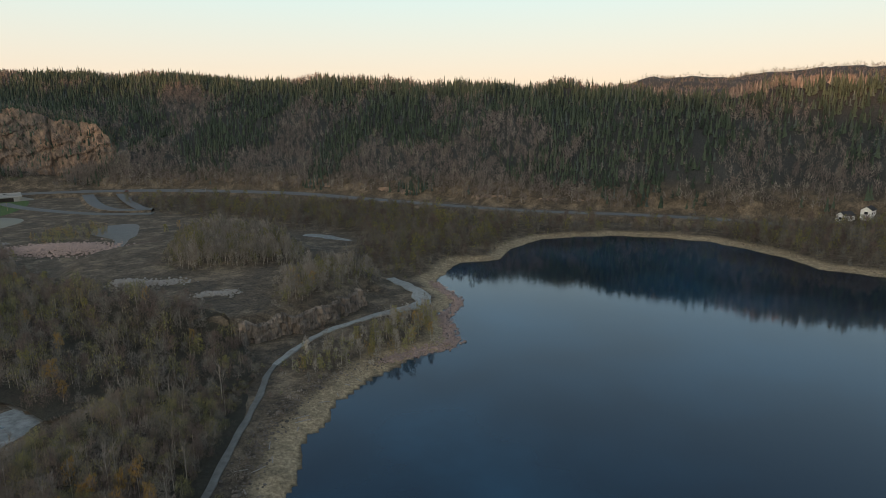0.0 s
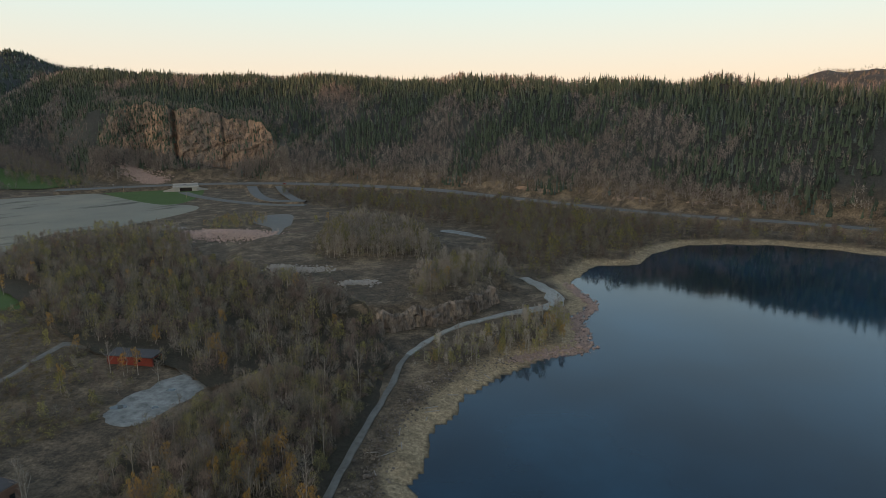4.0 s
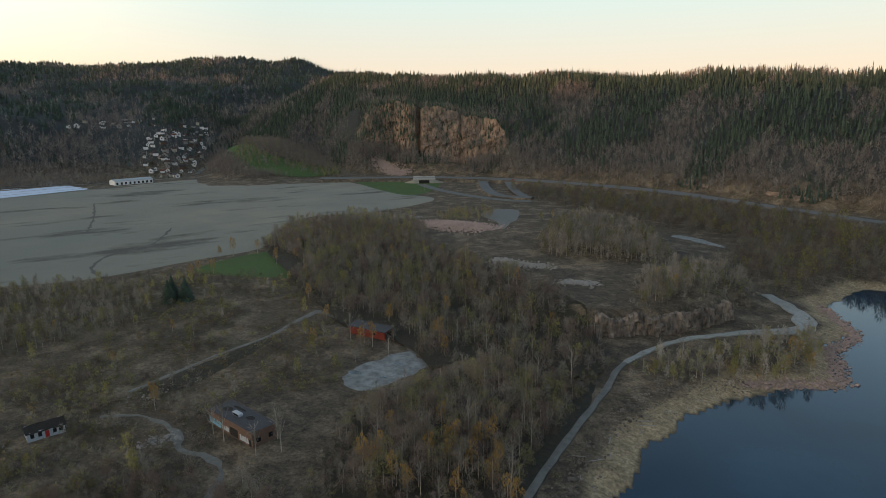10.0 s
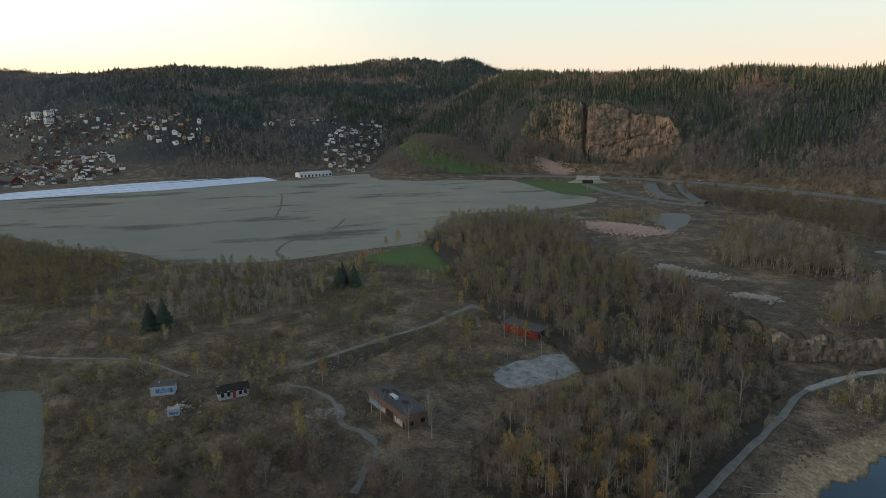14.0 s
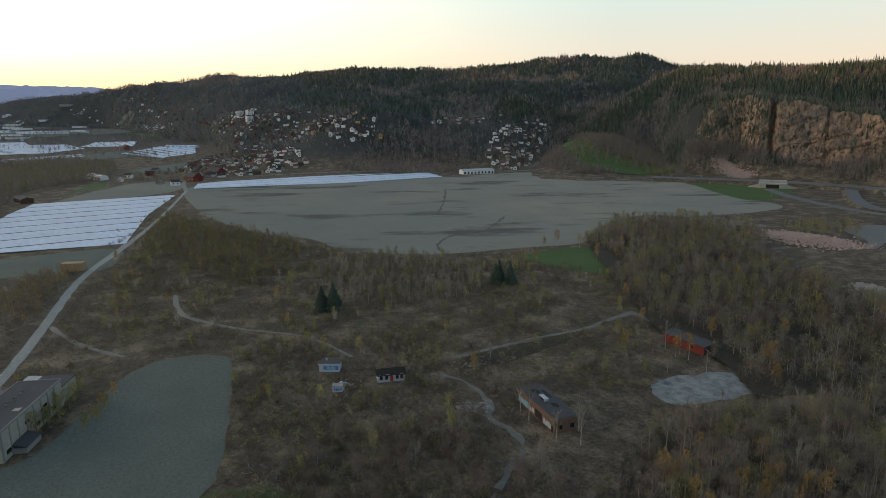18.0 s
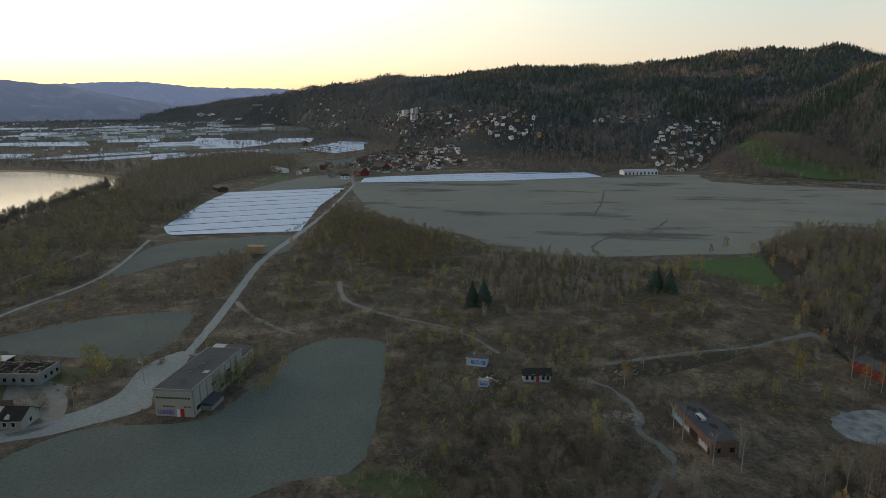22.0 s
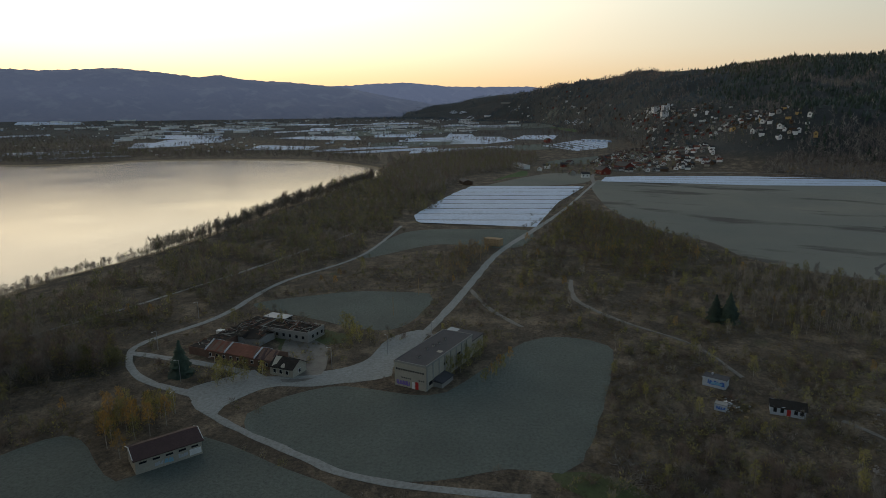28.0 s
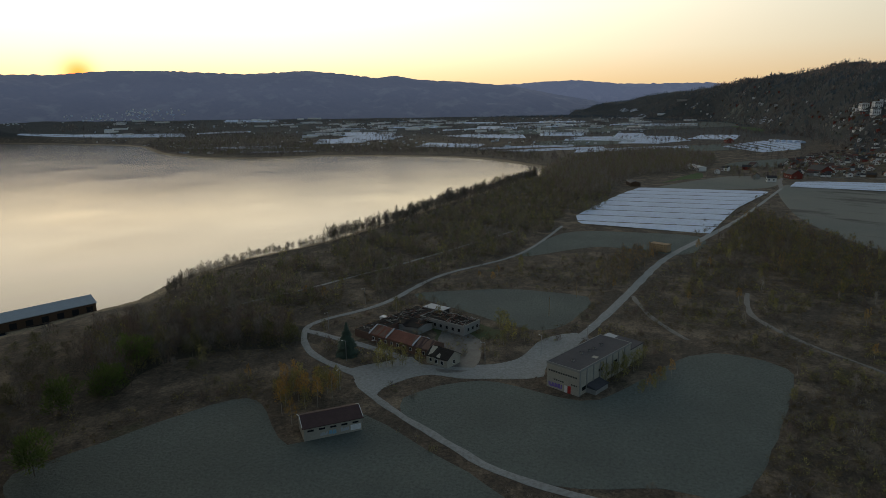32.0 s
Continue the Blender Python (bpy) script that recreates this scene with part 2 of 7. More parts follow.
M_TWIGRED = surface("red_brown_bare_twigs", (0.25, 0.188, 0.16), (0.14, 0.108, 0.094), 0.1, (0.1, 0.075, 0.064), 0.3, 0.95, tint=0.2, leaf=0.35)
M_TWIGOLIVE = surface("olive_bare_twigs", (0.23, 0.215, 0.12), (0.14, 0.134, 0.078), 0.16, (0.1, 0.092, 0.05), 0.3, 0.95, tint=0.2, leaf=0.35)
M_LIME = surface("yellow_green_buds", (0.32, 0.33, 0.08), (0.23, 0.24, 0.065), 0.12, (0.18, 0.18, 0.055), 0.4, 0.9, tint=0.2, leaf=0.5)
M_TWIGPALE = surface("pale_bare_twigs", (0.45, 0.4, 0.345), (0.3, 0.265, 0.23), 0.08, (0.17, 0.146, 0.125), 0.3, 0.95, tint=0.2, leaf=0.35)
M_BUD = surface("olive_buds", (0.4, 0.345, 0.11), (0.25, 0.23, 0.085), 0.12, (0.19, 0.175, 0.065), 0.4, 0.9, tint=0.25, leaf=0.5)
M_AMBER = surface("amber_buds", (0.47, 0.28, 0.085), (0.34, 0.22, 0.075), 0.2, (0.24, 0.155, 0.06), 0.5, 0.9, tint=0.2, leaf=0.5)
M_NEEDLEPALE = surface("pale_spruce_needles", (0.085, 0.115, 0.08), (0.06, 0.084, 0.06), 0.04, (0.042, 0.056, 0.04), 0.5, 0.9, tint=0.25)
M_NEEDLE = surface("spruce_needles", (0.054, 0.08, 0.056), (0.034, 0.052, 0.04), 0.06, (0.02, 0.03, 0.021), 0.5, 0.9, tint=0.25)
# needle green lightened and blued to carry some distance haze
M_NEEDLEBLUE = surface("needles_slight_haze_tint", (0.096, 0.122, 0.112), (0.064, 0.085, 0.081), 0.02, (0.042, 0.055, 0.054), 0.4, 0.9, tint=0.2)
# needles greyed and blued: the haze of distance put into their colour
M_NEEDLEHAZE = surface("far_needles_haze_tint", (0.09, 0.118, 0.14), (0.066, 0.088, 0.105), 0.01, (0.05, 0.064, 0.076), 0.3, 0.95)
M_SLOPETWIG = surface("mauve_brown_slope_twigs", (0.22, 0.185, 0.172), (0.145, 0.125, 0.118), 0.02, (0.085, 0.072, 0.066), 0.3, 0.95)
M_SLOPEPALE = surface("grey_slope_twigs", (0.33, 0.3, 0.27), (0.21, 0.19, 0.172), 0.05, (0.11, 0.098, 0.09), 0.3, 0.95)
M_LITTERSHADE = surface("litter_darkened_for_shade", (0.06, 0.048, 0.036), (0.04, 0.038, 0.026), 0.15, (0.02, 0.019, 0.015), 0.8, 0.95, 0.3, 1.5)
M_WILLOW = surface("dark_olive_leaves", (0.2, 0.2, 0.075), (0.1, 0.11, 0.046), 0.13, (0.04, 0.046, 0.022), 0.4, 0.9, tint=0.25, leaf=0.5)
M_FRESHLEAF = surface("fresh_willow_leaves", (0.16, 0.215, 0.06), (0.11, 0.16, 0.045), 0.13, (0.05, 0.075, 0.024), 0.4, 0.9, tint=0.25, leaf=0.5)
M_LAWN = surface("short_green_grass", (0.062, 0.088, 0.03), (0.075, 0.08, 0.036), 0.15, (0.045, 0.05, 0.024), 0.8, 0.9, 0.1, 2.0)
M_PUDDLE = surface("muddy_puddle", (0.03, 0.028, 0.025), (0.04, 0.038, 0.033), 0.5, (0.05, 0.046, 0.04), 1.5, 0.12, spec=0.5)
M_PLOUGH = surface("brown_ploughed_soil", (0.12, 0.075, 0.055), (0.085, 0.06, 0.045), 0.1, (0.05, 0.036, 0.03), 0.6, 0.95, 0.3, 0.8)
M_STRAW = surface("dry_grass_straw", (0.24, 0.185, 0.115), (0.17, 0.13, 0.08), 0.06, (0.12, 0.095, 0.06), 0.4, 0.95, leaf=0.3)
M_SCRUB = surface("brown_scrub", (0.15, 0.112, 0.068), (0.135, 0.115, 0.052), 0.12, (0.1, 0.07, 0.04), 0.5, 0.95, tint=0.25, leaf=0.35)


# ---- plan: outlines of fields and woods, lines of roads ----
SCRUBLAND = [(-532, 6), (-473, 70), (-382, 115), (-329, 179), (-315, 259), (-236, 228), (-180, 182), (-136, 139), (-155, 105), (-133, 83), (-106, 67), (-119, 36), (-152, 10), (-224, 22), (-244, -7), (-326, -20)]
FIELD_WIDE = [(-868, 56), (-627, 45), (-491, 73), (-436, 105), (-387, 116), (-347, 160), (-336, 225), (-330, 271), (-372, 321), (-401, 387), (-371, 433), (-373, 539), (-457, 570), (-606, 639), (-738, 641), (-815, 542), (-820, 397), (-824, 186)]
NEAR_WOOD = [(-90, 88), (-113, 117), (-117, 136), (-110, 157), (-104, 178), (-78, 178), (-63, 180), (-57, 149), (-55, 120), (-53, 109)]
NORTH_WOOD = [(-138, 176), (-181, 184), (-276, 238), (-352, 296), (-335, 373), (-244, 340), (-168, 280), (-128, 262), (-100, 245), (-77, 223), (-63, 191), (-78, 178), (-104, 178), (-114, 163)]
FIELD_NEAR = [(-148, -87), (-127, -42), (-137, -10), (-144, 8), (-211, 21), (-227, 20), (-234, 5), (-226, -11), (-189, -27), (-174, -38), (-175, -72)]
FIELD_BEYOND = [(-256, -140), (-275, -116), (-285, -96), (-286, -61), (-276, -57), (-231, -66), (-243, -111)]
FIELD_SHED = [(-359, -119), (-448, -113), (-468, -66), (-465, -20), (-402, -27), (-405, -80)]
FIELD_SOUTH = [(-72, -153), (-97, -149), (-133, -133), (-116, -103), (-139, -94), (-136, -84), (-129, -68), (-121, -48), (-108, -40), (-72, -110)]
ROAD_MAIN = [(-126, -4), (-127, -43), (-137, -70), (-151, -99), (-162, -110), (-176, -100), (-181, -82), (-194, -58), (-223, -52), (-279, -46), (-381, -37), (-463, -19), (-586, 7), (-821, 46)]
ROAD_LOOP = [(-162, -110), (-171, -137), (-189, -155), (-203, -158), (-237, -146), (-295, -144), (-365, -122), (-475, -124)]
ROAD_SHORE = [(-54, 113), (-56, 135), (-57, 155), (-58, 176), (-60, 201), (-53, 228), (-40, 249), (-25, 265)]
HIGHWAY = [(-625, 621), (-508, 700), (-425, 726), (-326, 729), (-182, 693), (-84, 635), (59, 544), (151, 511), (211, 484), (260, 449)]
RAMP_A = [(-444, 761), (-395, 682), (-352, 620), (-321, 588), (-300, 583), (-281, 588)]
MEADOW_HIGHWAY = [(-595, 657), (-562, 719), (-479, 697), (-425, 612), (-430, 554)]
MEADOW_CLIFF = [(-1030, 779), (-811, 687), (-715, 707), (-673, 716), (-663, 631), (-776, 612), (-999, 745)]
MEADOW_WOOD = [(-316, 208), (-314, 267), (-250, 233), (-280, 211)]
SHORE_WOOD = [(-114, -174), (-136, -181), (-158, -172), (-175, -149), (-193, -156), (-190, -192), (-169, -229), (-141, -223)]
LOT = [(-134, 139), (-137, 151), (-135, 166), (-129, 172), (-125, 168), (-118, 171), (-116, 166), (-119, 151), (-121, 140), (-127, 136)]
APRON = [(-157, -108), (-166, -116), (-179, -106), (-184, -102), (-179, -95), (-185, -80), (-197, -67), (-221, -64), (-233, -54), (-223, -50), (-199, -55), (-187, -54), (-181, -62), (-175, -76), (-171, -91), (-157, -98), (-151, -97), (-151, -101)]
ROAD_RUIN = [(-191, -156), (-186, -123), (-180, -100)]
ROAD_POINT = [(-60, 203), (-54, 226), (-42, 246), (-26, 261), (-14, 271), (-10, 283), (-15, 300), (-29, 322)]
TRACK_A = [(-186, 95), (-189, 128), (-189, 155), (-194, 176), (-196, 190)]
TRACK_B = [(-323, 8), (-291, 9), (-274, 16), (-255, 30), (-233, 52), (-204, 62)]
TRACK_E = [(-177, 81), (-168, 88), (-151, 88), (-140, 83), (-131, 85), (-122, 82), (-115, 74), (-110, 67)]
RAMP_B = [(-473, 654), (-428, 619), (-363, 584), (-311, 568), (-272, 570)]
POINT_WOOD = [(-57, 194), (-49, 213), (-28, 241), (-13, 272), (-3, 262), (-3, 229), (-29, 207), (-47, 192)]
SCRUB_SOUTH = [(-150, -171), (-227, -192), (-268, -160), (-335, -112), (-432, -42), (-483, -20), (-439, 10), (-226, -17), (-219, -61), (-192, -83), (-164, -115), (-132, -110), (-124, -127)]
WEST_SHORE = [(-178, -240), (-248, -247), (-301, -243), (-382, -240), (-481, -243), (-686, -255), (-834, -250), (-819, -159), (-600, -116), (-517, -134), (-434, -125), (-351, -127), (-259, -151), (-219, -176), (-193, -200)]


# ---- lie of the land ----
def between(v, a, b):
    s = np.clip((v - a) / (b - a), 0, 1)
    return s * s * (3 - 2 * s)


def waves(x, y, scale, seed, octaves=4):
    """Smooth irregular relief between about -1 and 1."""
    rng = np.random.default_rng(seed)
    z = 0.0
    for o in range(octaves):
        for _ in range(4):
            a, p = rng.uniform(0, 2 * math.pi, 2)
            k = 2 * math.pi / scale * 2.1 ** o * rng.uniform(0.7, 1.3)
            z = z + 0.5 ** o * 0.35 * np.sin(k * (x * math.cos(a) + y * math.sin(a)) + p + 1.3 * np.sin(0.6 * k * (x * math.sin(a) - y * math.cos(a)) + 2 * p))
    return z


def smooth_line(points, step, closed=False):
    """A smooth curve through plan points, cut into pieces about step long."""
    p = np.array(points, float)
    n = len(p)
    out = []
    for i in range(n if closed else n - 1):
        if closed:
            a, b, c, d = p[i - 1], p[i], p[(i + 1) % n], p[(i + 2) % n]
        else:
            a, b, c, d = p[max(i - 1, 0)], p[i], p[i + 1], p[min(i + 2, n - 1)]
        for s in np.linspace(0, 1, max(1, int(np.hypot(*(c - b)) / step)), endpoint=False):
            out.append(0.5 * (2 * b + (c - a) * s + (2 * a - 5 * b + 4 * c - d) * s * s + (3 * b - a - 3 * c + d) * s ** 3))
    if not closed:
        out.append(p[-1])
    return np.array(out)


def inside(x, y, poly):
    px, py = poly[:, 0], poly[:, 1]
    hit = np.zeros(np.shape(x), bool)
    for i in range(len(poly)):
        x0, y0, x1, y1 = px[i - 1], py[i - 1], px[i], py[i]
        if y0 != y1:
            hit ^= ((y0 > y) != (y1 > y)) & (x < (x1 - x0) * (y - y0) / (y1 - y0) + x0)
    return hit


def distance_to(x, y, line, closed=True):
    best = np.full(np.shape(x), 1e9)
    for i in range(0 if closed else 1, len(line)):
        a, b = line[i - 1], line[i]
        d = b - a
        s = np.clip(((x - a[0]) * d[0] + (y - a[1]) * d[1]) / max(d @ d, 1e-9), 0, 1)
        best = np.minimum(best, np.hypot(x - a[0] - s * d[0], y - a[1] - s * d[1]))
    return best


SHORE = smooth_line([(-37, 130), (-40, 154), (-31, 189), (-20, 209), (2, 230), (1, 250), (-2, 268), (6, 290), (-6, 325), (11, 371), (36, 375), (47, 412), (73, 442),
                     (135, 452), (188, 428), (206, 400), (214, 373), (218, 343), (243, 324), (330, 300), (520, 250), (900, 100), (1500, -300), (2500, -1500),
                     (2500, -4600), (-1300, -4600), (-1600, -3300), (-1629, -2587), (-1539, -1991), (-1210, -1460), (-1090, -1170), (-1125, -1017), (-1263, -880),
                     (-1286, -588), (-1176, -425), (-1034, -305), (-948, -285), (-758, -282), (-554, -280), (-434, -272), (-341, -275), (-291, -286), (-242, -283),
                     (-198, -267), (-150, -275), (-60, -260), (-15, -150), (-5, -40), (-15, 60)], 25, True)
KNOLL = smooth_line([(-78, 228), (-66, 238), (-53, 249), (-40, 277), (-45, 320), (-80, 380), (-160, 420), (-215, 370), (-190, 300), (-150, 255), (-105, 232)], 15, True)
FACE = np.array([(-78, 228), (-66, 238), (-53, 249), (-40, 277)], float)
WATER = -3.0

RIDGE_A = np.array([(-120, 2.0), (-60, 2.6), (-35, 2.7), (-26, 2.8), (-20.6, 2.1), (-16.4, 2.7), (-11, 3.2), (-6, 3.2), (1.6, 3.6), (9, 3.6), (16, 3.9), (23, 4.15), (29, 4.0),
                    (34.7, 3.9), (39, 4.1), (43.4, 4.1), (47.2, 2.5), (51.7, 0.4), (54.1, -0.6), (58, -3.6)])
FOOT_A = np.array([(-120, 3000), (-90, 1500), (-75, 900), (-60, 620), (-36, 570), (-25, 560), (-10, 565), (-4, 585), (7.5, 690), (15, 765), (24, 840), (36, 930), (40, 960),
                   (43, 1010), (45, 1100), (50, 1180), (56, 1280), (60, 1300)])
CLIFF_TOP = np.array([(27.5, 58), (29, 76), (30.2, 82), (34.3, 99), (37.4, 108), (40.4, 109), (43, 100), (47, 84)])
CLIFF_LOW = np.array([(27.5, 29), (30, 20), (31.8, 15), (34.4, 26), (39.5, 38), (47, 52)])
RIDGE_B = np.array([(36, 4.0), (40, 4.1), (43.4, 4.2), (45.5, 5.0), (47.3, 5.3), (51.9, 5.1), (56.7, 4.8), (61.7, 4.5), (66.7, 4.25), (71.8, 4.5), (76.8, 4.0), (80, 3.85), (84, 3.6),
                    (87.6, 3.2), (92.7, 2.4), (96.6, 2.0), (101, 1.2), (106, 0.5), (112, -1)])
FOOT_B = np.array([(36, 1500), (50, 1250), (58, 1080), (65, 1060), (75, 1150), (82, 1350), (88, 2100), (92, 2800), (100, 3300), (112, 3700)])
CREST_B = np.array([(36, 2300), (80, 2300), (90, 3000), (100, 4000), (112, 4200)])
RIDGE_C = np.array([(70, 1.5), (88, 2.3), (93.1, 2.72), (97.6, 2.76), (100.2, 2.82), (103.7, 3.2), (107, 3.1), (109.4, 2.95), (114, 2.8), (122, 2.6), (140, 2.5), (180, 2.5), (235, 1.5)])
RIDGE_D = np.array([(-60, 3.6), (-35, 3.5), (-32, 3.6), (-28.9, 3.4), (-25.7, 3.3), (-22.3, 3.0), (-18.7, 3.1), (-16.4, 2.8), (-13, 2.0), (-5, 1.0)])


def table(rows, az):
    return np.interp(az, rows[:, 0], rows[:, 1])


def rise(r, foot, crest, top, power=1.0):
    s = np.clip((r - foot) / (crest - foot), 0, 1)
    up = (0.35 * s + 0.65 * np.sin(s * math.pi / 2)) ** power
    return top * up * (1 - 0.25 * between(r, crest + 60, crest + 900))


def cliff_foot(az):
    x, y = -np.sin(np.radians(az)), np.cos(np.radians(az))
    f = table(FOOT_A, az)
    return f + 18 * waves(x * f, y * f, 220, 2, 2)


def land(x, y, fine=True):
    """Height of the ground."""
    x, y = np.asarray(x, float), np.asarray(y, float)
    r = np.hypot(x, y)
    az = np.degrees(np.arctan2(-x, y))
    az = np.where(az < -125, az + 360, az)
    tan = lambda rows: np.tan(np.radians(table(rows, az)))
    z = 0.1 * waves(x, y, 60, 1) - 0.12
    # valley floor climbing away to the west and north-west
    start = np.interp(az, [60, 75, 90, 105, 113, 122, 135, 150, 170], [950, 1100, 1150, 1500, 1750, 1900, 2300, 3150, 4000])
    valley = np.clip((r - start) / (3700 - start), 0, 1.15) * 92 * between(az, 66, 80) * (1 - between(az, 160, 175))
    z = z + valley
    # a gentle green ramp below the western end of the long hill
    z = z + 46 * between(r, 850, 1190) * between(az, 40, 50) * (1 - between(az, 51, 56))
    # hillsides
    foot = cliff_foot(az)
    crest = np.maximum(foot + 125, np.interp(az, [-60, -36, -25, -20, -14, -4, 8, 16, 26, 36, 54], [900, 740, 690, 710, 800, 875, 1000, 1090, 1200, 1330, 1500]))
    top = np.maximum(EYE + crest * tan(RIDGE_A) - 11, 0)
    hill_a = rise(r, foot, crest, top)
    cliff = between(az, 26.8, 29) * (1 - between(az, 41, 46))
    low, high = np.minimum(table(CLIFF_LOW, az), 0.5 * top), np.minimum(table(CLIFF_TOP, az), 0.9 * top)
    step = low * between(r, foot - 10, foot + 80) + (high - low) * between(r, foot + 82, foot + 116) + np.maximum(top - high, 0) * between(r, foot + 110, crest)
    hill_a = hill_a * (1 - cliff) + step * cliff * (r < crest + 900)
    hill_b = rise(r, table(FOOT_B, az), table(CREST_B, az), np.maximum(EYE + table(CREST_B, az) * tan(RIDGE_B) - 8, 0)) * between(az, 34, 40) * (1 - between(az, 106, 113))
    hill_d = rise(r, 1250 + 0 * r, 2500 + 0 * r, EYE + 2500 * tan(RIDGE_D) - 5) * (1 - between(az, -13, -6))
    spur = 55 * np.exp(-(((x + 1180) / 130) ** 2 + ((y - 400) / 170) ** 2))
    hills = np.maximum.reduce([hill_a, hill_b, hill_d])
    rough = between(hills, 3, 60) * (1 - 0.85 * cliff)
    z = np.maximum(z, hills + rough * (7 * waves(x, y, 190, 3) + 0.0035 * r * waves(x, y, 600, 4))) + spur
    # the knoll with a blasted rock face
    near = (np.abs(x + 120) < 160) & (np.abs(y - 320) < 160)
    d = np.where(near, distance_to(x, y, KNOLL), 99) * np.where(inside(x, y, KNOLL), 1, -1)
    wide = np.where(near & (distance_to(x, y, FACE, False) < 22), 2.0, 14.0)
    z = z + 7.6 * between(d, -wide, 6) * near
    # water
    d = distance_to(x, y, SHORE) * np.where(inside(x, y, SHORE), -1, 1)
    width = np.interp(r, [0, 300, 900], [15, 15, 25])
    d = d + (1.8 * waves(x, y, 26, 5, 3) if fine else 0)
    z = np.where(d < width, np.minimum(z, WATER + (3.0 - 0.2) * np.sign(d) * np.abs(np.clip(d / width, -1, 1)) ** 0.8), z)
    flat = (r < 330) & (x < 10) & (d < 0.5) & (d > -9)
    z = np.where(flat, WATER - 0.03 + 0.05 * waves(x, y, 14, 6, 3) + 0.01 * d, z)
    return np.where(d < -width, np.maximum(WATER - 3 + 0.05 * (d + width), -14), z)


def mesh_of(name, verts, faces, materials, smooth=False):
    me = bpy.data.meshes.new(name)
    me.from_pydata([tuple(v) for v in verts], [], [tuple(f) for f in faces])
    for m in materials if isinstance(materials, (list, tuple)) else [materials]:
        me.materials.append(m)
    if smooth:
        me.polygons.foreach_set("use_smooth", [True] * len(me.polygons))
    me.update()
    return me


def fast_mesh(name, verts, tris, materials, index=None, smooth=False):
    """A large mesh of triangles out of numpy arrays."""
    me = bpy.data.meshes.new(name)
    me.vertices.add(len(verts))
    me.vertices.foreach_set("co", np.asarray(verts, np.float32).ravel())
    me.loops.add(3 * len(tris))
    me.loops.foreach_set("vertex_index", np.asarray(tris, np.int32).ravel())
    me.polygons.add(len(tris))
    me.polygons.foreach_set("loop_start", np.arange(0, 3 * len(tris), 3, dtype=np.int32))
    for m in materials if isinstance(materials, (list, tuple)) else [materials]:
        me.materials.append(m)
    if index is not None:
        me.polygons.foreach_set("material_index", np.asarray(index, np.int32))
    me.polygons.foreach_set("use_smooth", np.full(len(tris), smooth))
    me.update(calc_edges=True)
    return me


def build_ground():
    azs = np.radians(np.concatenate([np.arange(-48, 160, 0.6), np.arange(160, 312, 4.0)]))
    radii = np.concatenate([[1.0, 30, 60, 85], np.geomspace(100, 4880, 235)])
    a, r = np.meshgrid(azs, radii, indexing="ij")
    x, y = -np.sin(a) * r, np.cos(a) * r
    z = land(x, y)
    verts = np.stack([x, y, z], -1).reshape(-1, 3)
    na, nr = a.shape
    i, j = np.meshgrid(np.arange(na), np.arange(nr - 1), indexing="ij")
    p, q = i * nr + j, ((i + 1) % na) * nr + j
    tris = np.concatenate([np.stack([p, p + 1, q + 1], -1).reshape(-1, 3), np.stack([p, q + 1, q], -1).reshape(-1, 3)])[:, ::-1]
    ob = new("ground", fast_mesh("ground", verts, tris, M_GROUND, smooth=True))
    tagged(ob, "brown scrubby lowland rising into wooded hills and mountains", "ground", kind="structure")
    ring = np.linspace(0, 2 * math.pi, 97)[:-1]
    water = new("water", mesh_of("water", [(4870 * math.cos(t), 4870 * math.sin(t), WATER) for t in ring], [range(96)], M_WATER))
    tagged(water, "calm dark blue fjord water mirroring the evening sky", "water", kind="structure")


build_ground()


RIDGE_FRONT = np.array([(84, 0.2), (96, 0.7), (101, 1.2), (105, 1.9), (109.4, 2.8), (113.9, 3.22), (118, 3.45), (120.2, 3.83), (121.6, 3.6), (124.5, 3.95), (127.8, 4.23), (133.2, 3.9), (139.4, 4.08),
                        (143.5, 4.0), (147, 3.61), (152, 3.5), (165, 3.6), (180, 3.5), (205, 3.0), (235, 2.0)])


def mountain_at(a, s, ridge=RIDGE_FRONT, r0=3550, deep=850):
    """Place on a range by bearing and by the share of the way up."""
    deg = np.degrees(a)
    r = r0 + deep * s
    crest = (r0 + deep) * np.tan(np.radians(table(ridge, deg)))
    top = (EYE + crest) * between(deg, 70, 84) * (1 - between(deg, 225, 262))
    spur = 0.5 + 0.5 * np.sin(deg * 0.55 + 1.1 * np.sin(deg * 0.23))
    up = 0.45 * s + 0.55 * (3 * s * s - 2 * s ** 3) * (0.85 + 0.15 * spur) + 0.0825 * (1 - spur) * s ** 4
    x, y = -np.sin(a) * r, np.cos(a) * r
    z = 60 + (top - 60) * up + 14 * np.sin(math.pi * s) * waves(x, y, 420, 41) + 3.0 * s * waves(x, y, 46, 42, 3)
    return x, y, z


def build_mountains(name, ridge, r0, deep, material, label):
    """A long range with spurs, behind everything else."""
    azs = np.radians(np.arange(70, 262, 0.3))
    a, s = np.meshgrid(azs, np.linspace(0, 1, 26), indexing="ij")
    x, y, z = mountain_at(a, s, ridge, r0, deep)
    na, nr = a.shape
    i, j = np.meshgrid(np.arange(na - 1), np.arange(nr - 1), indexing="ij")
    p, q = i * nr + j, (i + 1) * nr + j
    tris = np.concatenate([np.stack([p, q, q + 1], -1).reshape(-1, 3), np.stack([p, q + 1, p + 1], -1).reshape(-1, 3)])
    ob = new(name, fast_mesh(name, np.stack([x, y, z], -1).reshape(-1, 3), tris, material, smooth=True))
    tagged(ob, label, "mountains", kind="structure")


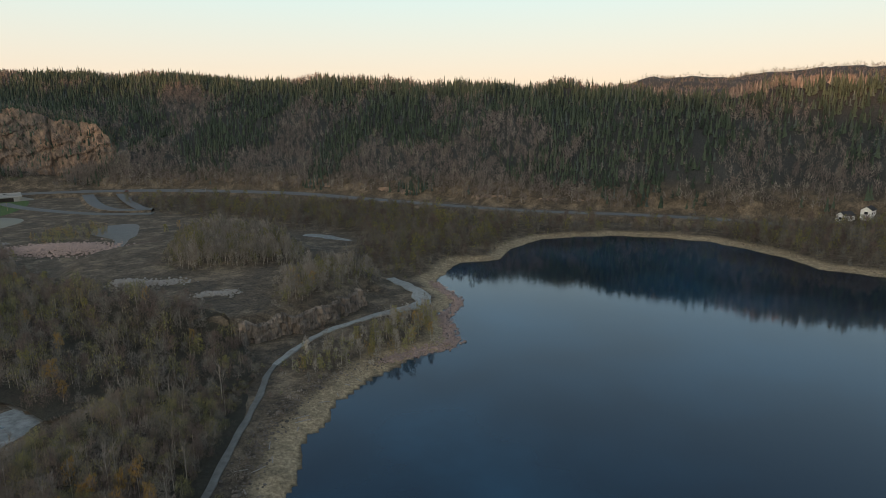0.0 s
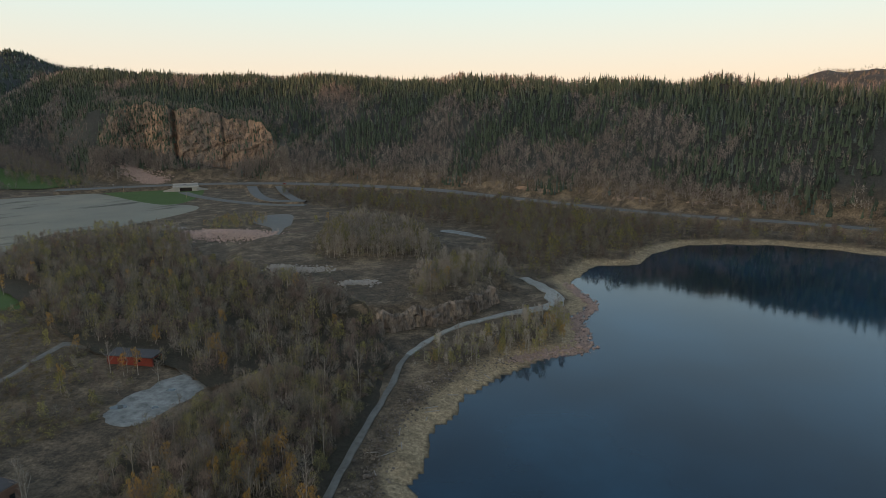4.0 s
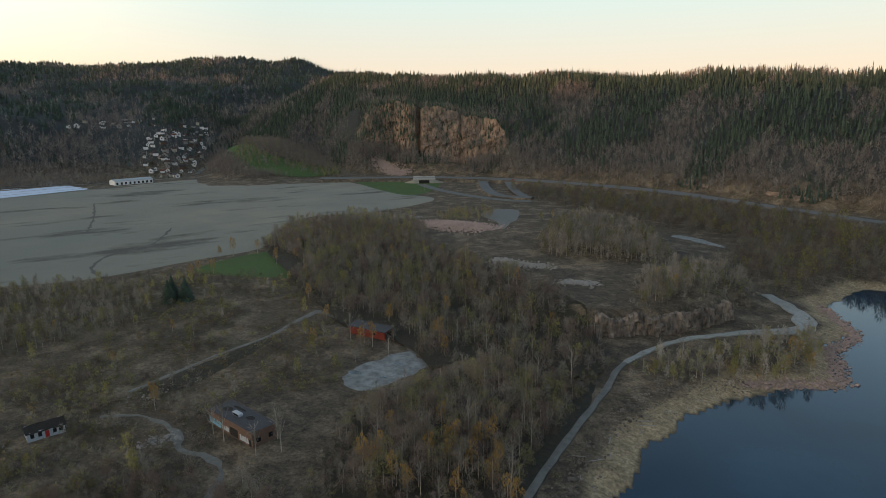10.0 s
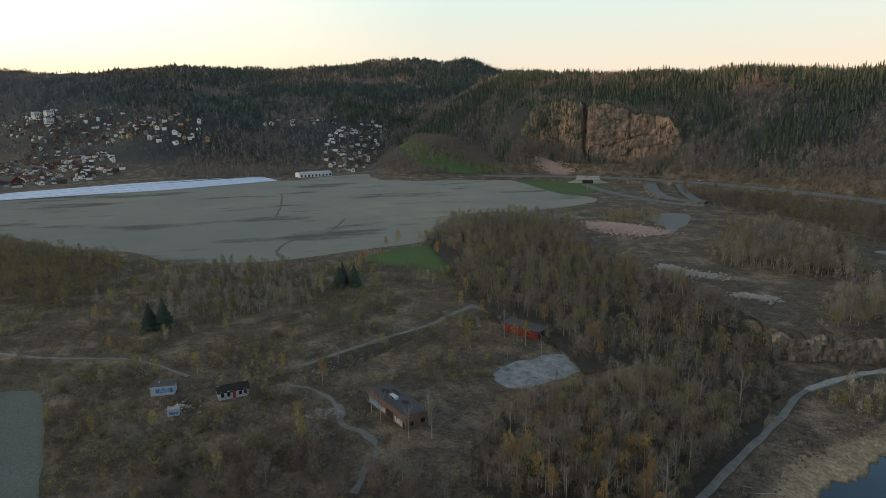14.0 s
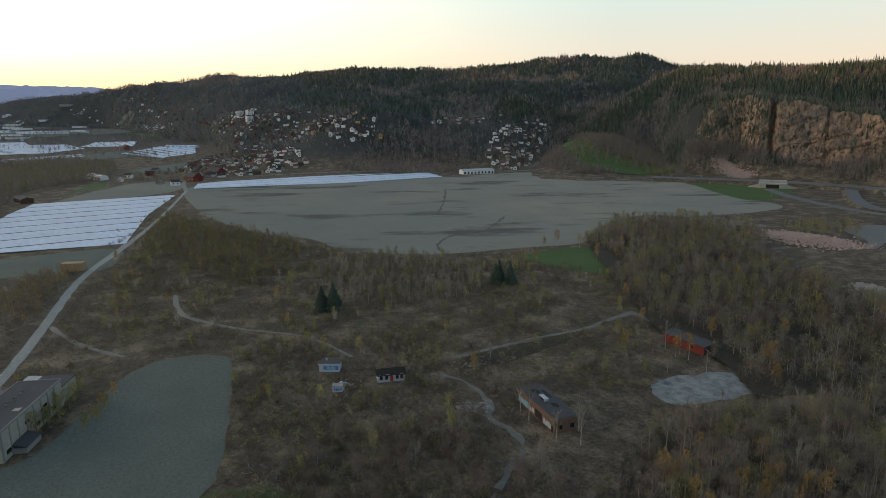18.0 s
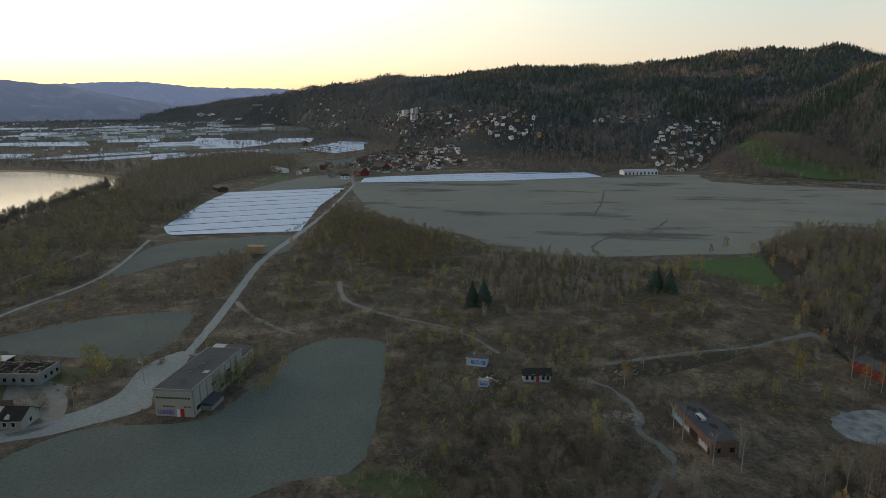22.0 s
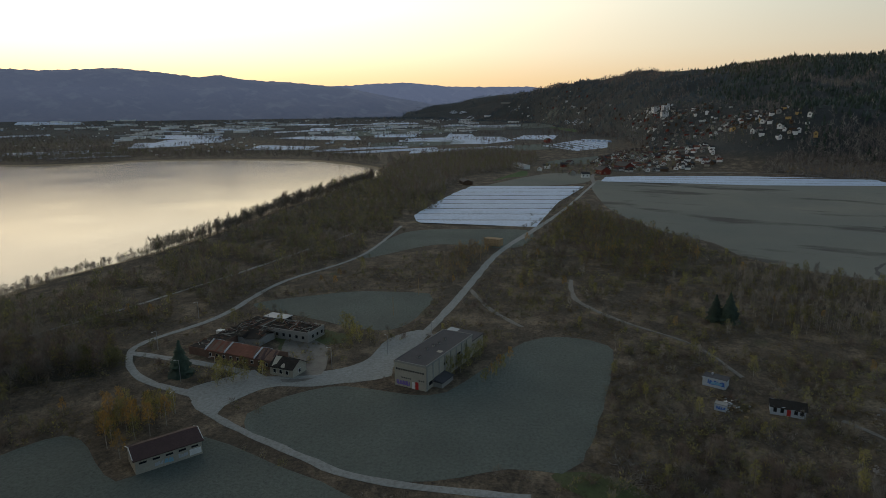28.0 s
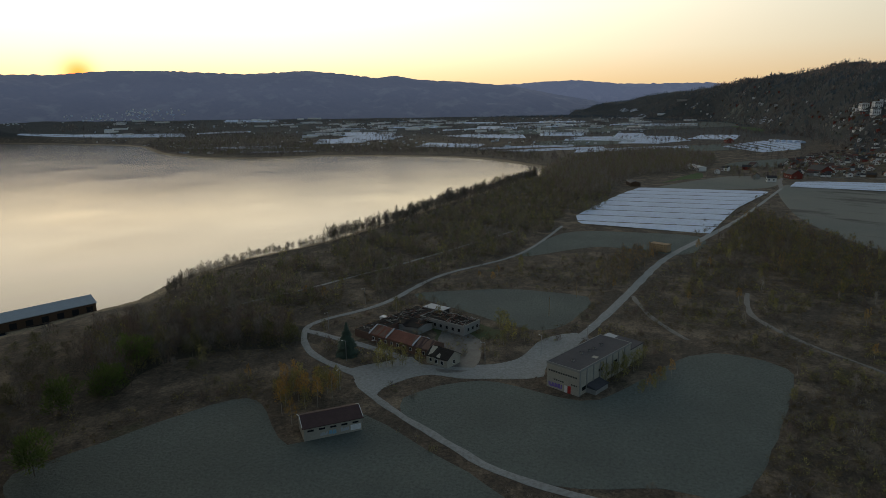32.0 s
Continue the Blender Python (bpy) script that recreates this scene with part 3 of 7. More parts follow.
build_mountains("mountain_range", RIDGE_C, 4450, 400, M_FARTHEST, "mountains far beyond the valley with pale blue haze put in as glow")
build_mountains("foothills", RIDGE_FRONT, 3550, 850, M_FARHILL, "wooded foothills beyond the valley with blue haze put in as glow")


def draped(name, line, material, label, category):
    """A meadow on a slope: a fine sheet that follows the ground."""
    bm = bmesh.new()
    bm.faces.new([bm.verts.new((x, y, 0)) for x, y in line])
    bmesh.ops.triangulate(bm, faces=bm.faces[:])
    for _ in range(4):
        bmesh.ops.subdivide_edges(bm, edges=[e for e in bm.edges if e.calc_length() > 18], cuts=1, use_grid_fill=False)
        bmesh.ops.triangulate(bm, faces=bm.faces[:])
    co = np.array([v.co for v in bm.verts])
    for v, z in zip(bm.verts, land(co[:, 0], co[:, 1])):
        v.co.z = z + 0.9
    bmesh.ops.recalc_face_normals(bm, faces=bm.faces)
    if sum(f.normal.z for f in bm.faces) < 0:
        bmesh.ops.reverse_faces(bm, faces=bm.faces)
    me = bpy.data.meshes.new(name)
    bm.to_mesh(me)
    bm.free()
    me.materials.append(material)
    return tagged(new(name, me), label, category, kind="structure")


def patch(name, outline, material, label, lift=0.06, step=6.0, category="field", wobble=0.0):
    """A field or yard: a flat sheet with a smooth outline and a thin rim, laid on the ground."""
    line = smooth_line(outline, step, True)
    if wobble:
        away = line - line.mean(0)
        line = line + away / np.linalg.norm(away, axis=1)[:, None] * (wobble * waves(line[:, 0], line[:, 1], 9 * wobble + 8, 11))[:, None]
    if lift is None:
        return draped(name, line, material, label, category)
    level = lift
    n = len(line)
    verts = [(x, y, level) for x, y in line] + [(x, y, level - 0.5) for x, y in line]
    faces = [list(range(n))] + [(k, n + k, n + (k + 1) % n, (k + 1) % n) for k in range(n)]
    me = mesh_of(name, verts, faces, material)
    bm = bmesh.new()
    bm.from_mesh(me)
    bmesh.ops.recalc_face_normals(bm, faces=bm.faces)
    bm.to_mesh(me)
    bm.free()
    return tagged(new(name, me), label, category, kind="structure")


def ribbon(name, centre, width, material, label, lift=0.45, step=4.0, category="road", flat=None, wobble=0.3):
    """A road: a slightly cambered strip that follows the ground."""
    line = smooth_line(centre, step)
    side = np.gradient(line, axis=0)
    side = np.stack([-side[:, 1], side[:, 0]], -1) / np.linalg.norm(side, axis=1)[:, None]
    wide = np.interp(np.linspace(0, 1, len(line)), np.linspace(0, 1, len(width)), width) if isinstance(width, (list, tuple)) else np.full(len(line), width)
    verts, n = [], len(line)
    for k, f in enumerate((-0.5, -0.25, 0, 0.25, 0.5)):
        off = wide * f + (wobble * waves(line[:, 0] + 37 * k, line[:, 1], 14, 20 + k) if k in (0, 4) else 0)
        p = line + side * off[:, None]
        z = land(p[:, 0], p[:, 1]) if flat is None else np.full(n, flat)
        c = land(line[:, 0], line[:, 1]) if flat is None else z
        z = np.maximum(z, c) + lift - (0.04 if k in (0, 4) else 0) + (0.05 if k == 2 else 0)
        verts += [(*p[i], z[i]) for i in range(n)]
    edge = [(v[0], v[1], v[2] - 0.5) for v in verts]
    verts += edge[:n] + edge[4 * n:5 * n]
    faces = [(k * n + i, k * n + i + 1, (k + 1) * n + i + 1, (k + 1) * n + i) for k in range(4) for i in range(n - 1)]
    faces += [(5 * n + i, 5 * n + i + 1, i + 1, i) for i in range(n - 1)] + [(4 * n + i, 4 * n + i + 1, 6 * n + i + 1, 6 * n + i) for i in range(n - 1)]
    me = mesh_of(name, verts, faces, material)
    bm = bmesh.new()
    bm.from_mesh(me)
    bmesh.ops.recalc_face_normals(bm, faces=bm.faces)
    bm.to_mesh(me)
    bm.free()
    return tagged(new(name, me), label, category, kind="structure")


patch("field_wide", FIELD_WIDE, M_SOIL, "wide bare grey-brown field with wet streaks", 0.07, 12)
patch("meadow_by_highway", MEADOW_HIGHWAY, M_GREEN, "bright green meadow beside the highway", 0.08)
patch("meadow_below_cliff", MEADOW_CLIFF, M_GREEN, "green meadow at the foot of the wooded hill", None)
patch("ploughed_patch", [(-227, 416), (-206, 438), (-180, 392), (-165, 356), (-187, 350), (-207, 369)], M_PLOUGH, "brown ploughed patch beside the rubble heap", 0.07, 5, wobble=1.0)
patch("meadow_by_wood", MEADOW_WOOD, M_GREEN, "small green meadow at the edge of the wood", 0.06)
# litter sheets coloured dark so the gaps between trees look shaded
patch("wood_floor", NEAR_WOOD, M_LITTERSHADE, "leaf litter under the near wood, darkened for the trees' shade", 0.05, 4, "forest floor", 1.5)
patch("wood_floor_north", NORTH_WOOD, M_LITTERSHADE, "leaf litter under the wood, darkened for the trees' shade", None, 4, "forest floor", 1.5)
patch("wood_floor_shore", SHORE_WOOD, M_LITTERSHADE, "leaf litter under the shore wood, darkened for the trees' shade", 0.05, 4, "forest floor", 1.5)
for outline in ([(-229, -113), (-229, -97), (-222, -81), (-214, -80), (-208, -93), (-204, -102)], [(-136, 0), (-138, 13), (-132, 23), (-124, 24), (-125, 12)]):
    patch("lawn", outline, M_LAWN, "patch of short green grass beside the gravel road", 0.045, 3, "lawn", 1.0)
patch("field_near", FIELD_NEAR, M_TILLED, "freshly tilled grey field with rounded corners", 0.06, wobble=0.5)
patch("field_beyond_road", FIELD_BEYOND, M_TILLED, "tilled grey field behind the ruined buildings", 0.06, wobble=0.5)
patch("field_by_shed", FIELD_SHED, M_TILLED, "tilled grey field beside a brick shed", 0.06, wobble=0.5)
patch("field_by_farm", [(-779, -91), (-964, -14), (-949, 45), (-828, 33), (-777, -43)], M_SOIL, "bare grey field behind the covered field", 0.07, 8)
for outline in ([(-2335, -836), (-2501, -482), (-2214, -406), (-2096, -729)], [(-2576, -449), (-2801, -75), (-2483, -24), (-2308, -381)], [(-1804, -537), (-1867, -307), (-1702, -280), (-1651, -475)], [(-1567, -187), (-1652, 40), (-1520, 50), (-1443, -159)], [(-1202, -18), (-1335, 159), (-1178, 168), (-1135, 30)]):
    patch("valley_field", outline, M_TILLED, "grey field in the valley", None, 20)
patch("field_south", FIELD_SOUTH, M_TILLED, "tilled dark grey field beside the gravel road", 0.06, wobble=0.4)
# flat patch: dark earth, with the slope's shade put into the colour
patch("dark_bank", [(-184, 97), (-187, 128), (-188, 153), (-184, 151), (-178, 130), (-174, 106)], M_LITTERSHADE, "flat dark patch for a bank of earth and rubble and its shaded slope", 0.05, 3, "bank", 1.2)
patch("gravel_lot", LOT, M_LOT, "grey gravel yard with puddles in the scrub", 0.06, 2, "yard", 1.3)
for x, y, w in ((-135, 146, 2.6), (-127, 160, 1.8), (-124, 148, 1.3)):
    patch("puddle", [(x - w, y - 0.5 * w), (x, y - 0.7 * w), (x + w, y), (x + 0.3 * w, y + 0.6 * w), (x - 0.7 * w, y + 0.5 * w)], M_PUDDLE, "shallow dark puddle on the gravel yard", 0.075, 1, "puddle", 0.3)
patch("gravel_yard", [(-282, 500), (-260, 512), (-236, 465), (-231, 442), (-215, 396), (-201, 345), (-206, 346), (-228, 407), (-242, 442), (-272, 466)], M_TRACK, "grey gravel yard beside the rubble heap", 0.1, 5, "yard", 1.0)
patch("gravel_apron", APRON, M_GRAVEL, "broad pale gravel apron between the buildings", 0.08, 3, "yard", 0.4)
ribbon("road_main", ROAD_MAIN, [2.6, 2.6, 2.8, 3.2, 4.2, 4.2, 4.2, 5, 4, 3.2, 3.0, 3.0, 3.2, 3.4], M_GRAVEL, "pale gravel farm road", 0.12)
ribbon("road_loop", ROAD_LOOP, [3.4, 2.5, 3, 2.8, 2.6, 2.4, 2.4, 2.4], M_GRAVEL, "pale gravel road through the old hospital grounds", 0.16)
ribbon("path_west", [(-189, -214), (-214, -206), (-242, -196), (-275, -187), (-318, -176), (-372, -165), (-440, -152)], [1.2, 2.0, 1.8, 2.4, 2.0, 1.6, 1.4], M_GRAVEL, "pale overgrown path through the shore scrub", 0.14)
ribbon("road_ruin", ROAD_RUIN, 3.4, M_GRAVEL, "gravel drive in front of the ruin", 0.2)
ribbon("road_shore", ROAD_SHORE, 2.0, M_TRACK, "gravel road along the shore", 0.4)
ribbon("road_point", ROAD_POINT, [2.4, 2.6, 3, 3.6, 6.5, 8, 6.5, 4.5], M_GRAVEL, "gravel road widening on the point", 0.5, wobble=0.9)
ribbon("track_a", TRACK_A, [2.2, 1.6, 1.6, 2, 4], M_TRACK, "wet gravel track through scrub", 0.1)
ribbon("track_b", TRACK_B, [2.2, 2.4, 2.6, 1.6, 1.2, 1.4], M_TRACK, "wet muddy track through scrub", 0.12)
ribbon("track_e", TRACK_E, [2.2, 1.4, 1.6, 2.6, 2.2, 1.5, 1.3, 1.2], M_TRACK, "wet gravel track past the empty brick building", 0.12, 2.0, wobble=0.7)
ribbon("track_c", [(-296, -42), (-266, -29), (-243, -13)], 2.2, M_TRACK, "narrow muddy track", 0.1)
ribbon("track_d", [(-196, 188), (-184, 187), (-160, 188), (-144, 182), (-129, 172), (-118, 171)], [2.4, 1.8, 1.6, 2.2, 2.6, 2.4], M_TRACK, "narrow track to the gravel lot", 0.14)
def embankment(name, centre, width, height, out, label):
    """The bank that carries a road: a low ridge with sloping grassy sides."""
    line = smooth_line(centre, 10)
    side = np.gradient(line, axis=0)
    side = np.stack([-side[:, 1], side[:, 0]], -1) / np.linalg.norm(side, axis=1)[:, None]
    n, verts = len(line), []
    for off, z in ((-width / 2 - out, -1.2), (-width / 2, height), (width / 2, height), (width / 2 + out, -1.2)):
        p = line + side * (off + 0.8 * waves(line[:, 0], line[:, 1], 40, 9))[:, None]
        verts += [(*q, z) for q in p]
    faces = [(k * n + i, (k + 1) * n + i, (k + 1) * n + i + 1, k * n + i + 1) for k in range(3) for i in range(n - 1)]
    me = mesh_of(name, verts, faces, M_GROUND)
    bm = bmesh.new()
    bm.from_mesh(me)
    bmesh.ops.recalc_face_normals(bm, faces=bm.faces)
    bm.to_mesh(me)
    bm.free()
    return tagged(new(name, me), label, "embankment", kind="structure")


embankment("embankment_highway", HIGHWAY, 26, 4.25, 9, "brown grassy embankment under the highway")
embankment("embankment_ramp", RAMP_A, 12, 2.2, 5, "low bank under the slip road")
ribbon("highway", HIGHWAY, [24, 24, 24, 24, 22, 14, 12, 12, 12], M_ASPHALT, "grey highway along the foot of the hill", 0.5, 10, "highway", 4.0, 0.0)
ribbon("ramp_a", RAMP_A, 12, M_ASPHALT, "curved slip road", 0.4, 6, "road", 2.1, 0.0)
ribbon("ramp_c", [(-397, 748), (-345, 664), (-306, 608), (-286, 585)], 10, M_ASPHALT, "short slip road", 0.4, 6, "road", 2.2, 0.0)
ribbon("ramp_b", RAMP_B, 11, M_ASPHALT, "asphalt road passing under the highway", 0.4, 6, "road", 0.3, 0.0)


# ---- trees ----
def tube(points, radii, sides=5):
    """A tapering stem: vertices and triangles."""
    v, f = [], []
    for p, r in zip(points, radii):
        for k in range(sides):
            a = 2 * math.pi * k / sides
            v.append((p[0] + r * math.cos(a), p[1] + r * math.sin(a), p[2]))
    for i in range(len(points) - 1):
        for k in range(sides):
            a, b = i * sides + k, i * sides + (k + 1) % sides
            f += [(a, b, b + sides), (a, b + sides, a + sides)]
    return np.array(v), np.array(f)


def slivers(base, way, length, width, rng):
    """Thin triangles, one a twig, from base along way."""
    n = len(base)
    turn = rng.normal(size=(n, 3))
    side = np.cross(way, turn)
    side /= np.linalg.norm(side, axis=1)[:, None] + 1e-9
    v = np.stack([base - side * width[:, None] / 2, base + side * width[:, None] / 2, base + way * length[:, None]], 1)
    return v.reshape(-1, 3), np.arange(3 * n).reshape(-1, 3)


def leaves(at, size, rng):
    """Small scattered leaf clumps, a triangle each."""
    n = len(at)
    a = rng.normal(size=(n, 3, 3)) * size
    return (at[:, None] + a).reshape(-1, 3), np.arange(3 * n).reshape(-1, 3)


def joined(pieces):
    """Several (verts, tris, material index) as one."""
    vs, fs, ms, o = [], [], [], 0
    for v, f, m in pieces:
        vs.append(v), fs.append(f + o), ms.append(np.broadcast_to(m, len(f)))
        o += len(v)
    return np.concatenate(vs), np.concatenate(fs), np.concatenate(ms)


def birch(seed, height, twigs, buds=0, spread=0.2, start=0.3, sides=5, limbs=7, thick=1.0, full=1.0, grain=1.0):
    """A slender birch: a bent stem with limbs, a haze of twigs and, if budding, small leaf clumps. Returns the stem and the crown."""
    rng = np.random.default_rng(seed)
    bend = rng.normal(0, 0.03, 2) * height
    stem = lambda s: np.stack([bend[0] * s ** 2, bend[1] * s ** 2, height * s], -1)
    s = np.linspace(0, 1, 5)
    parts = [(*tube(stem(s), 0.012 * height * thick * (1.05 - s) + 0.015, sides), 0)]
    tips, limb_list = [], []
    for k in range(limbs):
        s0 = start + (0.92 - start) * (k + rng.random()) / limbs
        a = rng.uniform(0, 2 * math.pi)
        reach = height * spread * (1.15 - s0) * rng.uniform(0.8, 1.3) + 0.4
        p0 = stem(np.array(s0))
        p2 = p0 + np.array([math.cos(a) * reach, math.sin(a) * reach, reach * rng.uniform(0.9, 1.7)])
        p1 = (p0 + p2) / 2 + np.array([0, 0, -0.1 * reach])
        lv, lf = tube(np.stack([p0, p1, p2]), [0.0045 * height * thick, 0.003 * height * thick, 0.012], 3)
        limb_list.append((lv, lf, int(np.argmin(np.linalg.norm(parts[0][0] - p0, axis=1)))))
        tips.append((p0, p1, p2))
    # each limb is tied to the stem by a small web
    sv, sf, o = parts[0][0], [parts[0][1]], len(parts[0][0])
    for lv, lf, root in limb_list:
        sf += [lf + o, np.array([(root, o, o + 1)])]
        sv, o = np.concatenate([sv, lv]), o + len(lv)
    parts = [(sv, np.concatenate(sf), 0)]
    tips = np.array(tips)
    n = twigs
    pick, f = rng.integers(0, limbs, n), rng.random(n) ** 0.7
    base = np.where(rng.random((n, 1)) < 0.3, stem(np.clip(start + (1 - start) * rng.random(n), 0, 0.99)), tips[pick, 0] * (1 - f[:, None]) + tips[pick, 2] * f[:, None])
    out = base - stem(np.clip(base[:, 2] / height, 0, 1))
    way = out / (np.linalg.norm(out, axis=1)[:, None] + 0.3) + rng.normal(0, 0.45, (n, 3)) + np.array([0, 0, 0.75])
    way /= np.linalg.norm(way, axis=1)[:, None]
    length = height * rng.uniform(0.06, 0.16, n)
    tv, tf = slivers(base, way, length, np.full(n, 0.0065 * height * full), rng)
    crown = [(tv, tf, 0)]
    if buds:
        pick = rng.integers(0, n, buds)
        at = base[pick] + way[pick] * (length[pick] * rng.random(buds))[:, None] + rng.normal(0, 0.03 * height, (buds, 3))
        crown.append((*leaves(at, 0.0105 * height * grain, rng), 1))
    return joined(parts), joined(crown)


def soft(seed, height, wide, base, n, size, buds=0.0, lobes=6, stems=1, sides=3):
    """A broad soft crown on one or more stems: rounded lobes filled with fine twigs, some of them budding. Indices: 0 bark, 1 twig, 2 bud."""
    rng = np.random.default_rng(seed)
    parts, lean = [], rng.normal(0, 0.02, (stems, 2)) * height + (rng.normal(0, 0.16 * wide, (stems, 2)) if stems > 1 else 0)
    for k in range(stems):
        top = np.array([lean[k, 0], lean[k, 1], height * rng.uniform(0.8, 0.93)])
        if sides:
            parts.append((*tube(np.stack([top * 0, top * 0.55, top]), [0.009 * height + 0.02, 0.006 * height + 0.015, 0.012], sides), 0))
        else:
            parts.append((*slivers(np.zeros((1, 3)), top[None] / np.linalg.norm(top), np.array([top[2]]), np.array([0.025 * height]), rng), 0))
    f = (np.arange(lobes) + rng.uniform(0, 1, lobes)) / lobes * 0.9
    a = np.arange(lobes) * 2.4 + rng.uniform(0, 1, lobes)
    reach = 0.36 * wide * np.sqrt(np.clip(1 - ((f - 0.3) / 0.8) ** 2, 0.02, 1)) * rng.uniform(0.35, 1.1, lobes)
    mid = np.stack([np.cos(a) * reach, np.sin(a) * reach, height * (base + (0.92 - base) * f)], -1)
    ball = np.stack([0.2 * wide * rng.uniform(0.7, 1.3, lobes)] * 2 + [0.17 * (1 - base) * height * rng.uniform(0.8, 1.2, lobes)], -1) * (1.1 - 0.35 * f)[:, None]
    pick = rng.integers(0, lobes, n)
    way = rng.normal(size=(n, 3)) + np.array([0, 0, 0.3])
    way /= np.linalg.norm(way, axis=1)[:, None]
    at = mid[pick] + way * ball[pick] * (rng.random((n, 1)) ** 0.42)
    at[:, 2] = np.clip(at[:, 2], 0.02 * height, None)
    away = at - np.array([0, 0, height * (base + 0.3 * (1 - base))])
    out = way * 0.45 + 0.5 * away / (np.linalg.norm(away, axis=1)[:, None] + 0.2) + np.array([0, 0, 0.55]) + rng.normal(0, 0.25, (n, 3))
    out /= np.linalg.norm(out, axis=1)[:, None]
    bud = rng.random(n) < buds
    v, t = slivers(at, out, size * np.where(bud, rng.uniform(2.6, 5.0, n), rng.uniform(5, 11, n)), size * np.where(bud, 1.6, 1.0), rng)
    parts.append((v, t, np.where(bud, 2, 1)))
    return joined(parts)


def spruce(seed, height, tiers, per, width=0.17):
    """A spruce: a straight stem and drooping whorls of branches, each a folded blade."""
    rng = np.random.default_rng(seed)
    stem = (*tube(np.array([(0, 0, 0), (0, 0, height * 0.98)]), [0.014 * height, 0.01], 4), 0)
    v, f = [], []
    for t in range(tiers):
        s = 0.06 + 0.92 * (t + rng.uniform(-0.2, 0.2)) / tiers
        reach = height * width * (1 - s) ** 0.85 * rng.uniform(0.8, 1.15) + 0.12
        for k in range(per):
            a = 2 * math.pi * (k + rng.random() * 0.7) / per + t
            c, d = math.cos(a), math.sin(a)
            z, drop, half = height * s, reach * rng.uniform(0.25, 0.5), reach * 0.42
            r2 = reach * rng.uniform(0.75, 1.1)
            o = len(v)
            v += [(0, 0, z + 0.05 * height), (c * r2 * 0.65 - d * half, d * r2 * 0.65 + c * half, z - drop * 0.7), (c * r2, d * r2, z - drop), (c * r2 * 0.65 + d * half, d * r2 * 0.65 - c * half, z - drop * 0.7)]
            f += [(o, o + 1, o + 2), (o, o + 2, o + 3)]
    return stem, (np.array(v), np.array(f), np.zeros(len(f)))


def pine_far(seed, height, width=0.16, tiers=4, k=5):
    """A distant conifer: ragged whorls of boughs, one above the other."""
    rng = np.random.default_rng(seed)
    v, f = [], []
    for t in range(tiers):
        s0, s1 = 0.04 + 0.8 * t / tiers, min(1.0, 0.04 + 0.8 * t / tiers + 1.45 / tiers * (1 - 0.35 * t / tiers))
        s1 = 1.0 if t == tiers - 1 else s1
        o, w = len(v), (1 - t / tiers) ** 0.8
        v.append((0, 0, height * s1))
        for i in range(k):
            a = 2 * math.pi * (i + rng.random() * 0.6) / k
            r = height * width * w * rng.uniform(0.55, 1.3)
            v.append((r * math.cos(a), r * math.sin(a), height * (s0 + rng.uniform(-0.05, 0.09))))
        f += [(o, o + 1 + i, o + 1 + (i + 1) % k) for i in range(k)]
    return np.array(v), np.array(f), np.zeros(len(f))


def scatter(poly, spacing, rng, keep=1.0, clear=(), jitter=0.48):
    """Irregular places inside a plan outline, clear of roads, yards and fields."""
    line = smooth_line(poly, 12, True)
    (x0, y0), (x1, y1) = line.min(0), line.max(0)
    x, y = np.meshgrid(np.arange(x0, x1, spacing), np.arange(y0, y1, spacing))
    x = (x + rng.uniform(-jitter, jitter, x.shape) * spacing).ravel()
    y = (y + rng.uniform(-jitter, jitter, y.shape) * spacing).ravel()
    ok = inside(x, y, line) & (rng.random(len(x)) < keep)
    x, y = x[ok], y[ok]
    ok = free(x, y)
    return np.stack([x[ok], y[ok]], -1)


KEEP_OFF = []


def free(x, y):
    ok = np.ones(len(x), bool)
    for line, width in KEEP_OFF:
        ok &= (distance_to(x, y, line, False) > width) if width else ~inside(x, y, line)
    return ok & (land(x, y) > WATER + 0.9)


def planted(name, templates, places, rng, materials, label, low=0.75, high=1.25, category="woods", sink=0.1, z=None, size=None):
    """Trees past counting, as one mesh: copies of the templates at the given places."""
    if len(places) == 0:
        return None
    z = land(places[:, 0], places[:, 1]) if z is None else z
    pick = rng.integers(0, len(templates), len(places))
    vs, fs, ms, o = [], [], [], 0
    for k, (v, f, m) in enumerate(templates):
        at = np.flatnonzero(pick == k)
        if len(at) == 0:
            continue
        a, s = rng.uniform(0, 2 * math.pi, len(at)), rng.uniform(low, high, len(at))
        s = s if size is None else s * size[at]
        c, d = np.cos(a)[:, None] * s[:, None], np.sin(a)[:, None] * s[:, None]
        q = np.stack([v[:, 0] * c - v[:, 1] * d + places[at, 0][:, None], v[:, 0] * d + v[:, 1] * c + places[at, 1][:, None],
                      v[:, 2] * s[:, None] * rng.uniform(0.85, 1.15, (len(at), 1)) + z[at][:, None] - sink], -1)
        fs.append((f[None] + o + (np.arange(len(at)) * len(v))[:, None, None]).reshape(-1, 3))
        vs.append(q.reshape(-1, 3))
        ms.append(np.tile(m, len(at)))
        o += len(at) * len(v)
    return tagged(new(name, fast_mesh(name, np.concatenate(vs), np.concatenate(fs), materials, np.concatenate(ms))), label, category, kind="stuff")


